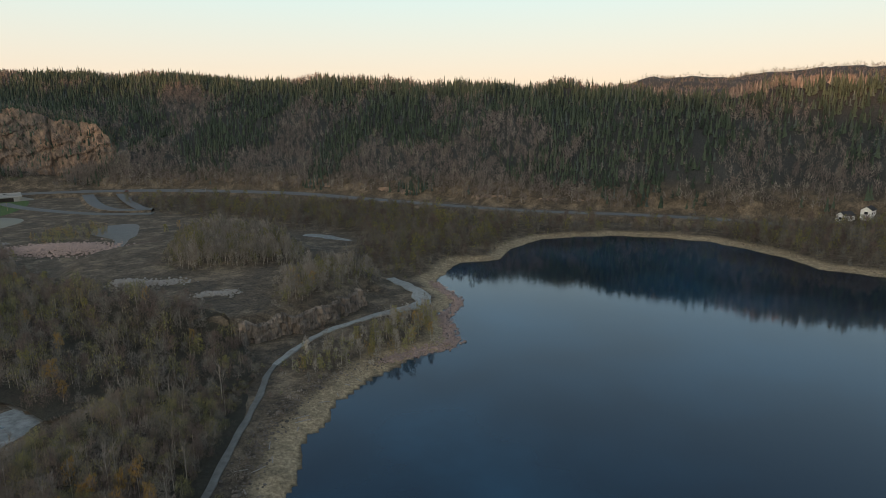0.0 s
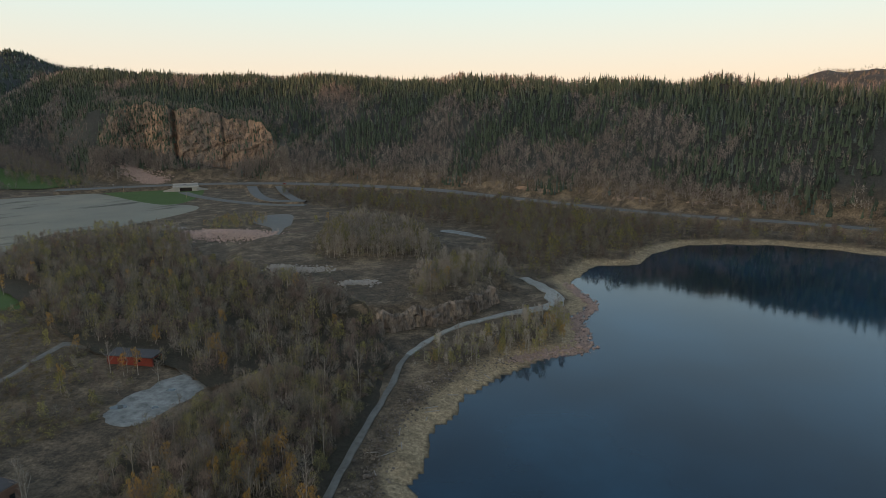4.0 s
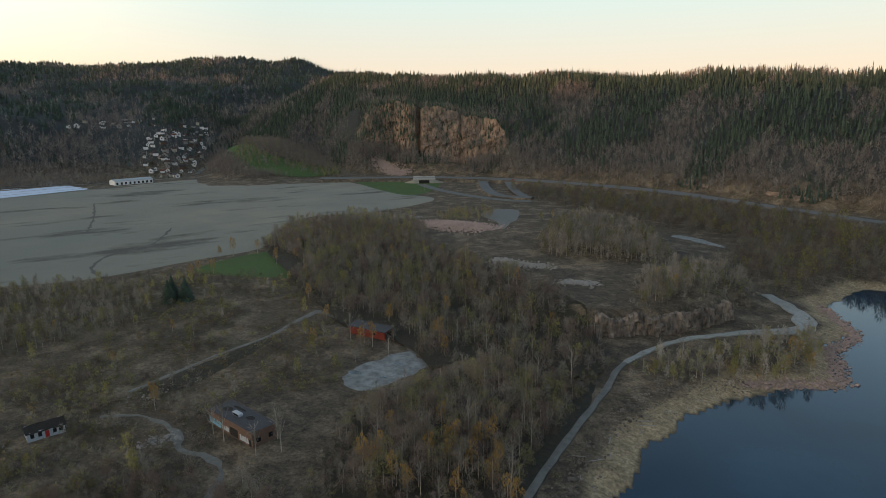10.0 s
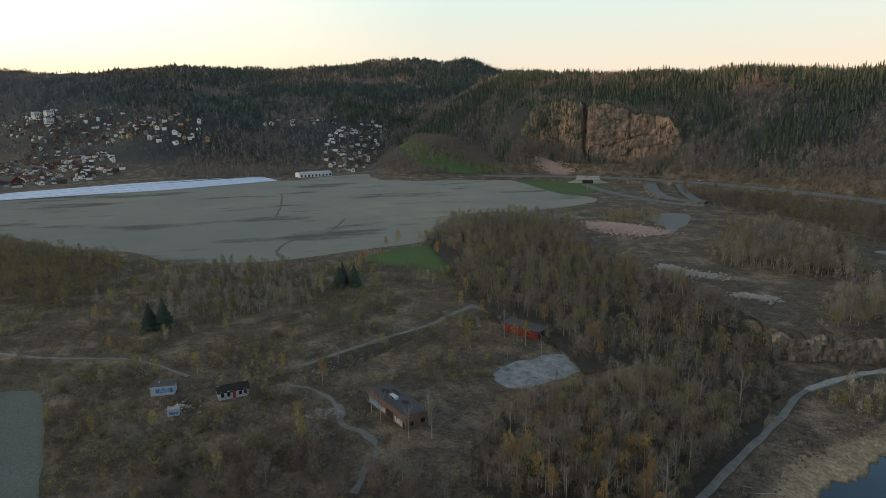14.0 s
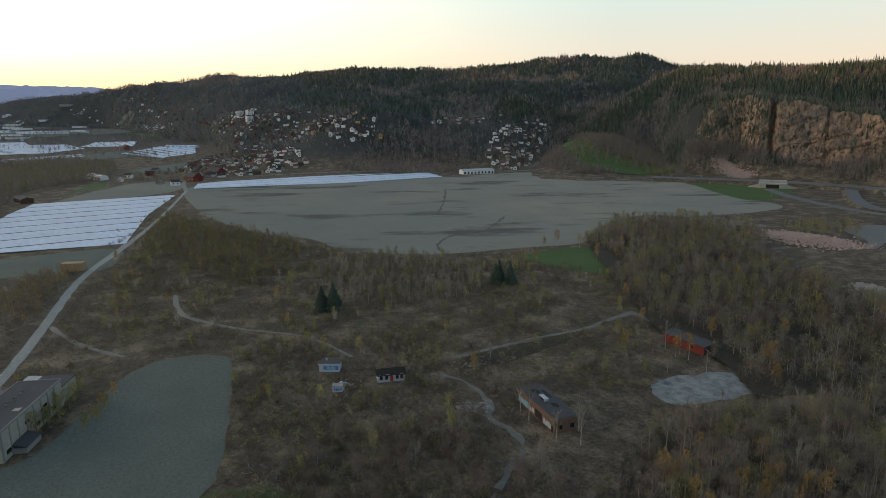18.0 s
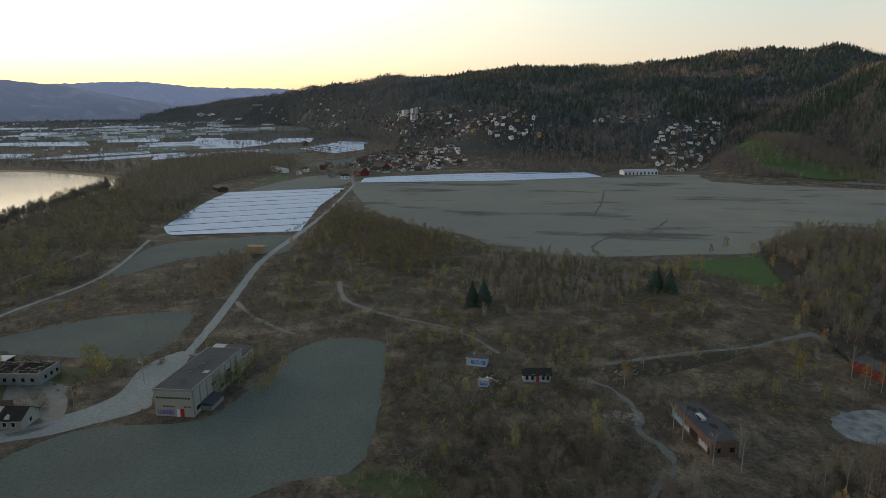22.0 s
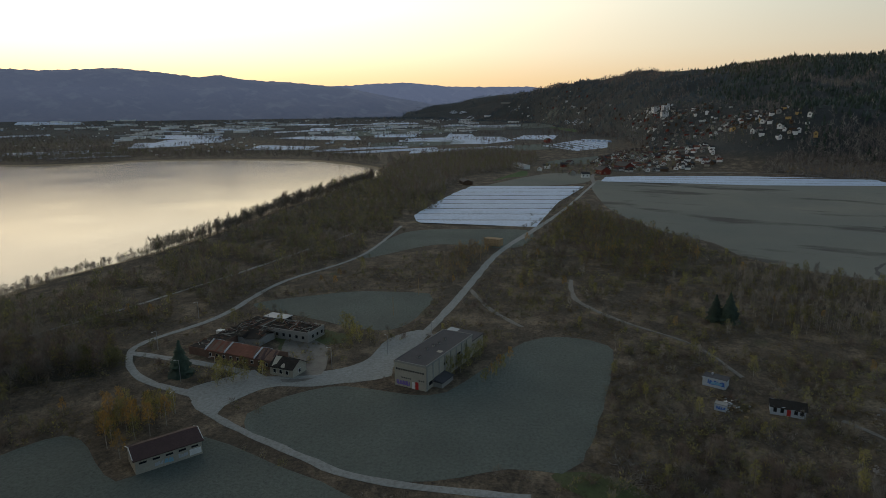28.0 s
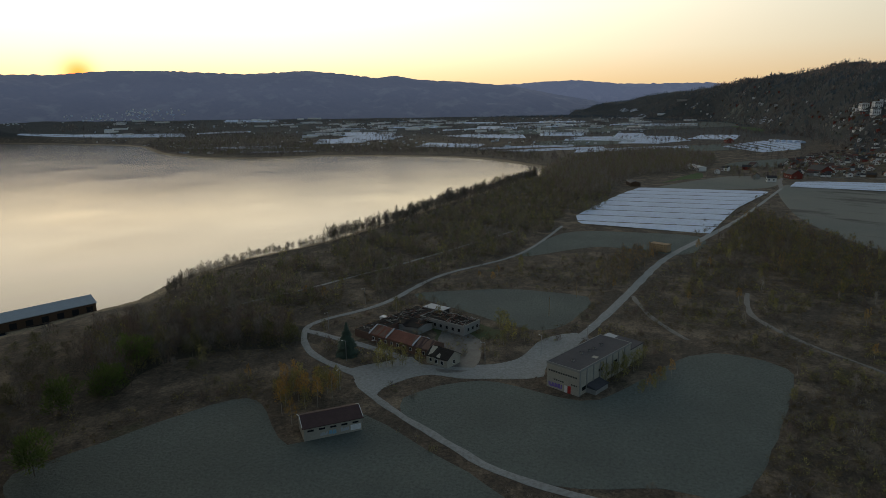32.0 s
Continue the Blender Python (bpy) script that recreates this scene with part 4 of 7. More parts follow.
def grove(name, templates, outline, spacing, rng, materials, label, low, high, deep=9.0, edge=0.5, swell=0.2, keep=1.0, floor=None, seed=91):
    """A wood whose trees grow lower towards its edges and swell and sink in broad mounds, with bushes round its foot."""
    places = scatter(outline, spacing, rng, keep)
    if floor is not None:
        places = clumpy(places, 45, seed, floor)
    line = smooth_line(outline, 6, True)
    size = edge + (1 - edge) * between(distance_to(places[:, 0], places[:, 1], line), 0, deep) + swell * waves(places[:, 0], places[:, 1], 38, seed + 1, 2)
    planted(name, templates, places, rng, materials, label, low, high, size=np.clip(size, 0.3, 1.5))
    rim = line + rng.normal(0, 1.6, line.shape)
    rim = rim[free(rim[:, 0], rim[:, 1])]
    planted(name + "_edge", YOUNG, rim, rng, materials, "low bushes along the foot of the wood", 0.4, 0.9)


def pair_of(template):
    """Splits a soft-crowned tree into its stem and its crown."""
    v, f, m = template
    return (v, f[m == 0], m[m == 0]), (v, f[m != 0], m[m != 0] - 1)


def recoloured(template, twig, bud):
    v, f, m = template
    return v, f, np.where(m == 1, twig, np.where(m == 2, bud, m))


CLEARING = [(-125, 455), (-95, 475), (-62, 450), (-55, 425), (-60, 405), (-90, 425)]
patch("gravel_clearing", [(-106, 452), (-96, 457), (-74, 442), (-66, 429), (-84, 439)], M_LOT, "pale gravel clearing in the wood by the bay", 0.12, 3, "yard", 2.0)
for outline in (CLEARING, [(-167, 172), (-144, 172), (-144, 184), (-167, 184)], [(-183, 44), (-174, 44), (-174, 52), (-183, 52)], [(-188, 60), (-174, 60), (-174, 73), (-188, 73)], [(-205, 44), (-188, 44), (-186, 58), (-203, 58)], [(-149, 93), (-123, 89), (-121, 107), (-148, 109)], FIELD_WIDE, MEADOW_HIGHWAY, MEADOW_WOOD, FIELD_NEAR, FIELD_BEYOND, FIELD_SHED, FIELD_SOUTH, LOT):
    KEEP_OFF.append((smooth_line(outline, 20, True), 0))
for centre, width in ((TRACK_E, 3), ([(-196, 188), (-184, 187), (-160, 188), (-144, 182), (-129, 172)], 2.5), (ROAD_MAIN, 6), (ROAD_LOOP, 5), (ROAD_RUIN, 5), (ROAD_SHORE, 4), (ROAD_POINT, 6), (TRACK_A, 3), (TRACK_B, 3.5), (HIGHWAY, 9), (RAMP_B, 6), (RAMP_A, 6)):
    KEEP_OFF.append((smooth_line(centre, 15), width))

# materials of a wood: 0 bark, 1 grey, 2 red-brown, 3 olive and 4 plain twigs, 5 olive, 6 yellow-green and 7 amber buds
NEAR = [recoloured(soft(200 + k, 7.4 + 0.3 * k, 5.0 + 0.2 * k, 0.22, 800, 0.075, (0, 0, 0, 0.3, 0, 0.35, 0, 0)[k], 18), (1, 2, 2, 3, 1, 4, 2, 4)[k], 5) for k in range(8)]
NEAR = [(v, f, np.where((m == 0) & (k % 3 == 0), 8, m)) for k, (v, f, m) in enumerate(NEAR)]
BARE = [recoloured(soft(100 + k, 8.0 + 0.5 * k, 4.6 + 0.2 * k, 0.24, 200, 0.145, (0, 0, 0.2, 0, 0.25, 0)[k], 11), (1, 2, 4, 1, 3, 2)[k], 5) for k in range(6)]
BARE = [(v, f, np.where((m == 0) & (k % 2 == 0), 8, m)) for k, (v, f, m) in enumerate(BARE)]
SLIM = [recoloured(soft(110 + k, 8.4 + 0.6 * k, 2.9 + 0.2 * k, 0.3, 210, 0.13, (0, 0.15, 0, 0.4, 0)[k], 10), (1, 4, 1, 3, 2)[k], 5) for k in range(5)]
SLIM = [(v, f, np.where((m == 0) & (k % 2 == 0), 8, m)) for k, (v, f, m) in enumerate(SLIM)]
OLIVE = [recoloured(soft(120 + k, 6.6 + 0.7 * k, 3.8 + 0.3 * k, 0.14, 230, 0.125, (0.5, 0.45, 0.2, 0.55)[k], 10), (3, 4, 1, 3)[k], (5, 6, 5, 7)[k]) for k in range(4)]
SHRUB = [soft(140 + k, 0.9 + 0.35 * k, 1.7 + 0.5 * k, 0.0, 42, 0.1, 0.08, 6, 1, 0) for k in range(4)]
SHRUB_BUD = [soft(145 + k, 1.4 + 0.45 * k, 2.0 + 0.45 * k, 0.0, 64, 0.115, 0.4, 7, 1, 0) for k in range(4)]
YOUNG = [recoloured(soft(148 + k, 2.8 + 0.5 * k, 2.8 + 0.4 * k, 0.05, 125, 0.115, (0.0, 0.3, 0.2, 0.0, 0.35)[k], 9, 3), (2, 3, 1, 4, 1)[k], (5, 5, 6, 5, 5)[k]) for k in range(5)]
ROUND = [recoloured(soft(155 + k, 6.0 + 0.8 * k, 7.0 + 0.5 * k, 0.04, 520, 0.17, (0.7, 0.5, 0.2, 0.6)[k], 14, 3), (3, 3, 2, 3)[k], 5) for k in range(4)]
SPRUCE_FAR = [(lambda v, f, m: (v, f, m + (0, 1, 2, 0, 2, 0)[k]))(*pine_far(150 + k, (8.5, 10.5, 12, 13.5, 15, 9.5)[k], (0.24, 0.2, 0.185, 0.165, 0.15, 0.26)[k])) for k in range(6)]
SPRUCE_WIDE = [(lambda v, f, m: (v, f, m + k % 3))(*pine_far(250 + k, 8.0 + k, 0.34, 3, 4)) for k in range(5)]
TALL = [recoloured(soft(130 + k, 10.5 + 0.8 * k, 4.2 + 0.25 * k, 0.22, 130, 0.24, (0, 0, 0.2, 0, 0.4)[k], 11), (1, 2, 1, 4, 3)[k], 5) for k in range(5)]
BARE_FAR = [recoloured(soft(160 + k, 8.0 + 0.9 * k, 4.4, 0.12, 32, 0.32, 0.0, 7, 1, 0), (1, 2, 2, 4, 3)[k], 5) for k in range(5)]
DISTANT = [recoloured(soft(165 + k, 7.5 + k, 5.0, 0.08, 16, 0.52, 0.0, 5, 1, 0), (1, 1, 2, 4, 3)[k], 5) for k in range(5)]
MID = [recoloured(soft(170 + k, 7.5 + 0.9 * k, 5.2, 0.16, 84, 0.25, (0, 0, 0, 0.25, 0, 0.4)[k], 9, 1, 0), (1, 2, 1, 3, 4, 3)[k], 5) for k in range(6)]
MID_BUD = [recoloured(soft(180 + k, 6.0 + 0.9 * k, 4.6, 0.1, 84, 0.23, (0.3, 0.35, 0.3, 0.1, 0.3)[k], 9, 1, 0), (1, 3, 4, 2, 3)[k], (5, 5, 6, 5, 7)[k]) for k in range(5)]
TUSSOCK = [joined([(*slivers(q.normal(0, 0.35, (6, 3)) * np.array([1, 1, 0]), (lambda w: w / np.linalg.norm(w, axis=1)[:, None])(q.normal(0, 0.4, (6, 3)) + np.array([0, 0, 1.0])), q.uniform(0.35, 0.8, 6), np.full(6, 0.16), q), 0)]) for q in (np.random.default_rng(190 + k) for k in range(4))]
rng = np.random.default_rng(7)
wood = [M_BARK, M_TWIGGREY, M_TWIGRED, M_TWIGOLIVE, M_TWIG, M_BUD, M_LIME, M_AMBER, M_BIRCHBARK]
pale = [M_BARK, M_TWIGPALE, M_TWIGGREY, M_TWIGOLIVE, M_TWIGPALE, M_BUD, M_LIME, M_AMBER, M_BIRCHBARK]
slope = [M_SLOPEPALE, M_SLOPEPALE, M_SLOPETWIG, M_SLOPETWIG, M_SLOPETWIG, M_BUD]
shade = [M_BARK, M_TWIGGREY, M_TWIG, M_TWIGOLIVE, M_TWIGRED, M_WILLOW, M_TWIGOLIVE, M_BUD, M_BARK]


def clumpy(places, scale, seed, floor):
    """Keeps the places where a slow pattern runs high, so that growth comes in clumps."""
    return places[waves(places[:, 0], places[:, 1], scale, seed, 3) > floor]


grove("bare_wood", NEAR, NEAR_WOOD, 3.7, rng, wood, "dense leafless grey-brown wood", 0.85, 1.15, 12, 0.5, 0.12)
grove("bare_wood_north", BARE, NORTH_WOOD, 4.5, rng, wood, "dense leafless wood on the knoll", 0.75, 1.2, 9, 0.6, 0.22, 1.0, -0.7)
grove("olive_wood_point", SLIM + OLIVE, POINT_WOOD, 4.6, rng, pale, "budding birches between road and shore", 0.75, 1.15, 6, 0.6, 0.2, 0.85)
grove("birch_grove", SLIM, [(-146, 321), (-174, 393), (-151, 447), (-89, 369), (-82, 329), (-114, 321)], 3.6, rng, pale, "grove of pale leafless birches", 1.15, 1.6, 10, 0.55, 0.15)
grove("birch_grove_low", SLIM + OLIVE[:2] + BARE[:2], [(-76, 262), (-80, 297), (-52, 328), (-32, 318), (-44, 284), (-57, 259), (-66, 249)], 4.2, rng, pale, "loose grove of budding birches above the rock face", 1.0, 1.4, 8, 0.6, 0.2)
grove("bay_wood", TALL, [(-334, 662), (-79, 590), (54, 500), (231, 450), (200, 395), (131, 440), (57, 444), (30, 372), (5, 365), (-17, 331), (-29, 325), (-51, 376), (-96, 457), (-180, 531), (-257, 570)], 5.3, rng, wood, "tall leafless wood between highway and bay", 0.7, 1.2, 14, 0.5, 0.3, 1.0, -0.75, 92)
grove("shore_wood_east", TALL, [(227, 443), (336, 456), (243, 326), (210, 337), (209, 363), (201, 389)], 5.3, rng, wood, "leafless wood along the eastern shore", 0.7, 1.2)
planted("scrub", SHRUB, clumpy(scatter(SCRUBLAND, 3.8, rng), 40, 71, -0.15), rng, [M_BARK, M_SCRUB, M_BUD], "low brown scrub", 0.5, 1.3)
planted("scrub_olive", SHRUB_BUD, clumpy(scatter(SCRUBLAND, 4.2, rng), 55, 72, 0.32), rng, [M_BARK, M_TWIGOLIVE, M_BUD], "olive budding scrub", 0.5, 1.3)
planted("young_growth", YOUNG, clumpy(scatter(SCRUBLAND, 4.6, rng), 48, 75, 0.28), rng, wood, "thickets of young leafless trees in the scrub", 0.5, 1.2)
planted("near_thicket", YOUNG + NEAR[:3], scatter([(-138, 26), (-151, 40), (-142, 62), (-124, 78), (-112, 84), (-94, 84), (-88, 40), (-110, 20)], 3.3, rng, 0.9), rng, wood, "grey thicket of young leafless trees", 0.6, 1.05)
planted("near_scrub", YOUNG + SHRUB_BUD, clumpy(scatter([(-222, 28), (-222, 95), (-160, 118), (-124, 70), (-132, 12), (-150, 14)], 3.6, rng), 30, 77, -0.25), rng, wood, "dark low thicket of bare shoots", 0.4, 0.85)
planted("lot_thicket", YOUNG + BARE[:2], scatter([(-141, 128), (-152, 150), (-168, 168), (-142, 172), (-138, 150), (-134, 132)], 5.0, rng, 0.8), rng, wood, "young growth round the gravel yard", 0.5, 0.8)
planted("dry_grass", TUSSOCK, clumpy(scatter(SCRUBLAND, 2.3, rng), 34, 73, -0.05), rng, [M_STRAW], "tussocks of dry pale grass", 0.6, 1.3, "grass")
for k, outline in enumerate(([(-96, 79), (-104, 106), (-125, 135), (-98, 150), (-99, 186), (-63, 189), (-59, 142), (-55, 119)], SCRUB_SOUTH, [(-100, -204), (-102, -166), (-128, -154), (-157, -134), (-145, -116), (-118, -100), (-132, -134), (-99, -149), (-73, -154)], [(-225, 19), (-224, 41), (-222, 93), (-122, 66), (-124, -10), (-135, 6)])):
    planted("brown_scrub", SHRUB, clumpy(scatter(outline, 4.2, rng), 40, 81 + k, -0.1), rng, [M_BARK, M_SCRUB, M_BUD], "low brown scrub among the fields", 0.4, 1.2)
    planted("olive_scrub", SHRUB_BUD, clumpy(scatter(outline, 5.5, rng), 50, 86 + k, 0.2), rng, [M_BARK, M_TWIG, M_BUD], "olive budding scrub among the fields", 0.5, 1.5)
    planted("young_trees", YOUNG, clumpy(scatter(outline, 6.5, rng), 50, 96 + k, 0.15), rng, wood, "thickets of young trees among the fields", 0.5, 1.2)
planted("scrub_trees", SLIM + OLIVE, scatter(SCRUBLAND, 15, rng, 0.6), rng, pale, "scattered young budding birches", 0.35, 0.8)
planted("clump", SLIM, scatter([(-338, 87), (-360, 130), (-302, 164), (-251, 137), (-256, 92), (-273, 76)], 4.5, rng), rng, pale, "thicket of young leafless birches", 0.5, 0.85)
planted("clump_low", MID_BUD, scatter([(-476, -3), (-589, 12), (-501, 56), (-409, 90), (-335, 60), (-333, 36), (-429, 4)], 5.4, rng), rng, wood, "olive-brown thicket on a bank", 0.65, 1.25)
planted("amber_thicket", MID_BUD, scatter([(-325, -65), (-382, -65), (-439, -54), (-389, -41), (-350, -43), (-313, -51)], 4, rng), rng, [M_BARK, M_TWIGGREY, M_TWIG, M_TWIG, M_TWIG, M_AMBER, M_BUD, M_AMBER], "amber budding thicket", 0.5, 0.8)
planted("shore_wood_west", MID_BUD, clumpy(scatter(WEST_SHORE, 4.6, rng), 60, 93, -0.15), rng, shade, "olive-brown wood along the western shore", 0.55, 1.2)
planted("shore_scrub_west", SHRUB_BUD, clumpy(scatter(WEST_SHORE, 5.5, rng), 45, 94, 0.0), rng, [M_BARK, M_SCRUB, M_TWIGOLIVE], "olive scrub along the western shore", 0.8, 1.6)
p = smooth_line([(-880, -272), (-758, -269), (-554, -267), (-434, -259), (-341, -262), (-291, -273), (-242, -270), (-208, -255)], 0.8)
size = np.interp(p[:, 0], [-880, -600, -400, -300, -208], [1.0, 0.9, 0.75, 0.55, 0.45])
for k in range(3):
    q = np.flatnonzero((size > (0.0, 0.65, 0.85)[k]) & (size <= (0.65, 0.85, 2.0)[k]))
    planted("waterside_trees", SLIM + MID[:3] if k < 2 else TALL + MID[:3], p[q] + rng.normal(0, 1.6, (len(q), 2)), rng, shade, "row of leafless trees along the water's edge", (0.4, 0.7, 0.7)[k], (0.85, 1.35, 1.3)[k])
for k, (centre, out) in enumerate(((ROAD_SHORE, 3.2), (ROAD_LOOP, 5.0), (ROAD_MAIN, 5.5), (TRACK_E, 3.0))):
    line = smooth_line(centre, 1.7)
    side = np.gradient(line, axis=0)
    side = np.stack([-side[:, 1], side[:, 0]], -1) / np.linalg.norm(side, axis=1)[:, None]
    q = line + side * (rng.choice([-1, 1], len(line)) * (out + rng.exponential(2.5, len(line))))[:, None]
    q = q[(waves(q[:, 0], q[:, 1], 35, 101 + k, 3) > -0.1) & (land(q[:, 0], q[:, 1]) > -1.2)]
    for other in (FIELD_NEAR, FIELD_BEYOND, FIELD_SHED, FIELD_SOUTH, FIELD_WIDE, APRON):
        q = q[~inside(q[:, 0], q[:, 1], smooth_line(other, 20, True))]
    q = q[distance_to(q[:, 0], q[:, 1], line, False) > out - 0.5]
    planted("roadside_bushes", YOUNG + SHRUB_BUD, q, rng, wood, "budding bushes along the gravel road", 0.4, 0.9)
planted("farm_trees", MID, scatter([(-1055, -33), (-1316, 198), (-1079, 203), (-936, 71), (-922, 3)], 13, rng, 0.8), rng, wood, "leafless trees round the farm", 0.6, 1.1)
planted("wood_far_west", DISTANT, scatter([(-923, -277), (-1271, -296), (-1505, -214), (-1326, -54), (-1037, -58), (-914, -129), (-693, -134), (-632, -158)], 7.5, rng), rng, shade, "brown wood beyond the covered fields", 0.9, 1.4)
planted("wood_south", ROUND + BARE, scatter([(-79, -166), (-94, -177), (-117, -173), (-139, -168), (-170, -150), (-189, -155), (-195, -178), (-172, -212), (-151, -233), (-126, -250)], 6.0, rng, 0.75), rng, shade, "dark budding wood beside the water", 0.5, 1.05)
p = smooth_line([(-962, 325), (-930, 395), (-868, 505)], 4.2)
planted("amber_row", OLIVE, p + rng.normal(0, 1.0, p.shape), rng, [M_BARK, M_TWIG, M_TWIG, M_TWIG, M_TWIG, M_AMBER, M_AMBER, M_AMBER], "row of amber budding trees behind the wide field", 1.0, 1.6)
planted("row_by_village", DISTANT, scatter([(-965, 293), (-1093, 399), (-1071, 555), (-874, 453)], 7, rng), rng, slope, "row of trees behind the wide field")
planted("row_by_meadow", MID, scatter([(-748, 576), (-956, 775), (-740, 755), (-606, 658), (-644, 588)], 8, rng), rng, wood, "leafless trees beside the green meadow")
planted("wood_field_edge", TALL, scatter([(-326, 267), (-363, 313), (-382, 364), (-325, 421), (-250, 346), (-248, 280), (-262, 251)], 6, rng), rng, wood, "leafless trees at the edge of the wide field", 0.5, 0.95)
planted("thicket_by_gravel", OLIVE, scatter([(-297, 431), (-306, 482), (-274, 490), (-257, 450), (-280, 423)], 6, rng), rng, wood, "budding thicket beside the gravel yard", 0.6, 1.0)


def crest_a(p):
    return np.interp(np.degrees(np.arctan2(-p[:, 0], p[:, 1])), [-60, -36, -25, -20, -14, -4, 8, 16, 26, 36, 54], [900, 740, 690, 710, 800, 875, 1000, 1090, 1200, 1330, 1500])


def hillside(az0, az1, r0, r1, spacing, rng):
    """Places on the hillsides: spacing grows with distance."""
    n = int(radians(az1 - az0) * (r1 * r1 - r0 * r0) / 2 / spacing ** 2)
    a, r = np.radians(rng.uniform(az0, az1, n)), np.sqrt(rng.uniform(r0 * r0, r1 * r1, n))
    return np.stack([-np.sin(a) * r, np.cos(a) * r], -1)


MEADOWS = [smooth_line(MEADOW_CLIFF, 30, True), smooth_line([(306, 445), (330, 432), (352, 450), (356, 474), (334, 484), (312, 484)], 10, True), smooth_line([(-650, 755), (-648, 780), (-575, 772), (-500, 812), (-495, 770), (-560, 745)], 20, True)]
CLEARED = [smooth_line(q, 30, True) for q in (
    [(-850, 540), (-960, 545), (-1060, 612), (-1110, 670), (-1150, 790), (-1100, 820), (-1052, 760), (-988, 705), (-890, 620)],
    [(-1980, 160), (-1760, 250), (-1458, 385), (-1174, 402), (-1095, 412), (-1085, 340), (-1133, 290), (-1303, 255), (-1463, 200), (-1835, 170)])]


def on_slope(p, low, high):
    """Those places that lie on wooded slopes: not on the cliff, not in the villages."""
    z = land(p[:, 0], p[:, 1])
    az, r = np.degrees(np.arctan2(-p[:, 0], p[:, 1])), np.hypot(p[:, 0], p[:, 1])
    d = r - cliff_foot(az)
    wall = (az > 27.2) & (az < 42.4) & (d > 62) & (d < 118)
    ok = (z > low) & (z < high) & ~wall
    for line in MEADOWS:
        ok &= ~inside(p[:, 0], p[:, 1], line)
    for line in CLEARED:
        ok &= ~inside(p[:, 0], p[:, 1], line) | (rng.random(len(p)) < 0.12)
    return p[ok]


needles = [M_NEEDLE, M_NEEDLEBLUE, M_NEEDLEPALE]
p = on_slope(hillside(-42, 58, 560, 1600, 4.4, rng), 4, 400)
p = p[np.hypot(p[:, 0], p[:, 1]) < crest_a(p) + 30]
foot = cliff_foot(np.degrees(np.arctan2(-p[:, 0], p[:, 1])))
s = (np.hypot(p[:, 0], p[:, 1]) - foot) / np.maximum(crest_a(p) - foot, 60)
mix = 0.75 * waves(p[:, 0], p[:, 1], 210, 31, 3) + 0.3 * waves(p[:, 0], p[:, 1], 50, 32, 2) + 1.7 * (s - 0.36) - 1.5 * between(s, 0.86, 1.02) + rng.normal(0, 0.26, len(p))
planted("spruce_forest_slope", SPRUCE_FAR, p[mix > 0], rng, needles, "dark spruce forest on the long slope", 0.6, 1.15, "forest")
planted("bare_forest_slope", BARE_FAR, p[(mix <= 0) & (s < 0.85)], rng, slope, "leafless mauve-brown wood on the lower slope", 0.75, 1.25, "forest")
planted("skyline_wood", BARE_FAR + SPRUCE_FAR[1:3], p[(mix <= 0) & (s >= 0.85)], rng, slope, "pale leafless trees along the top of the hill", 0.6, 1.15, "forest")
p = on_slope(hillside(38, 112, 1080, 3300, 10.5, rng), 8, 600)
az, r = np.degrees(np.arctan2(-p[:, 0], p[:, 1])), np.hypot(p[:, 0], p[:, 1])
p = p[(r < table(CREST_B, az) + 60) & (r > table(FOOT_B, az) + 30)]
mix = 0.7 * waves(p[:, 0], p[:, 1], 300, 33, 3) + 0.3 * waves(p[:, 0], p[:, 1], 80, 34, 2) + 0.004 * (land(p[:, 0], p[:, 1]) - 80) + rng.normal(0, 0.3, len(p))
west = np.degrees(np.arctan2(-p[:, 0], p[:, 1])) + rng.normal(0, 1.5, len(p)) > 77
planted("spruce_forest_far", SPRUCE_WIDE, p[(mix > -0.1) & west], rng, [M_NEEDLEHAZE, M_NEEDLEHAZE, M_NEEDLEBLUE], "spruce forest tinted with haze on the far end of the village hill", 0.5, 0.95, "forest")
planted("spruce_forest_hill", SPRUCE_WIDE, p[(mix > -0.1) & ~west], rng, [M_NEEDLEBLUE, M_NEEDLE, M_NEEDLE], "dark spruce forest on the village hill", 0.7, 1.25, "forest")
planted("bare_forest_hill", DISTANT, p[mix <= -0.1], rng, slope, "leafless wood on the village hill", 1.0, 1.5, "forest")
p = hillside(86, 113, 2500, 4300, 15, rng)
az, r = np.degrees(np.arctan2(-p[:, 0], p[:, 1])), np.hypot(p[:, 0], p[:, 1])
p = p[(r < table(CREST_B, az) + 80) & (r > table(FOOT_B, az))]
planted("forest_behind_hill", SPRUCE_WIDE, p, rng, [M_NEEDLEHAZE], "forest tinted with haze on the hill beyond the town", 0.5, 0.9, "forest")
for outline, gap in zip(CLEARED, (9, 8.5)):
    planted("garden_trees", DISTANT + SPRUCE_WIDE[:2], scatter(outline, gap, rng, 0.85), rng, [M_NEEDLE, M_SLOPEPALE, M_TWIGRED, M_TWIGOLIVE, M_TWIG, M_BUD], "leafless garden trees between the houses", 0.4, 0.85)
p = hillside(-40, -10, 1350, 2560, 21, rng)
planted("east_hill_wood", DISTANT, p, rng, wood, "leafless wood on the far eastern hill in the last sun", 0.8, 1.4, "forest")
planted("spit_wood", DISTANT, scatter([(-1447, -1848), (-2060, -2305), (-1815, -1383), (-1234, -967), (-1119, -1124), (-1229, -1468)], 17, rng), rng, wood, "dark wood on the low spit across the water", 0.9, 1.3)
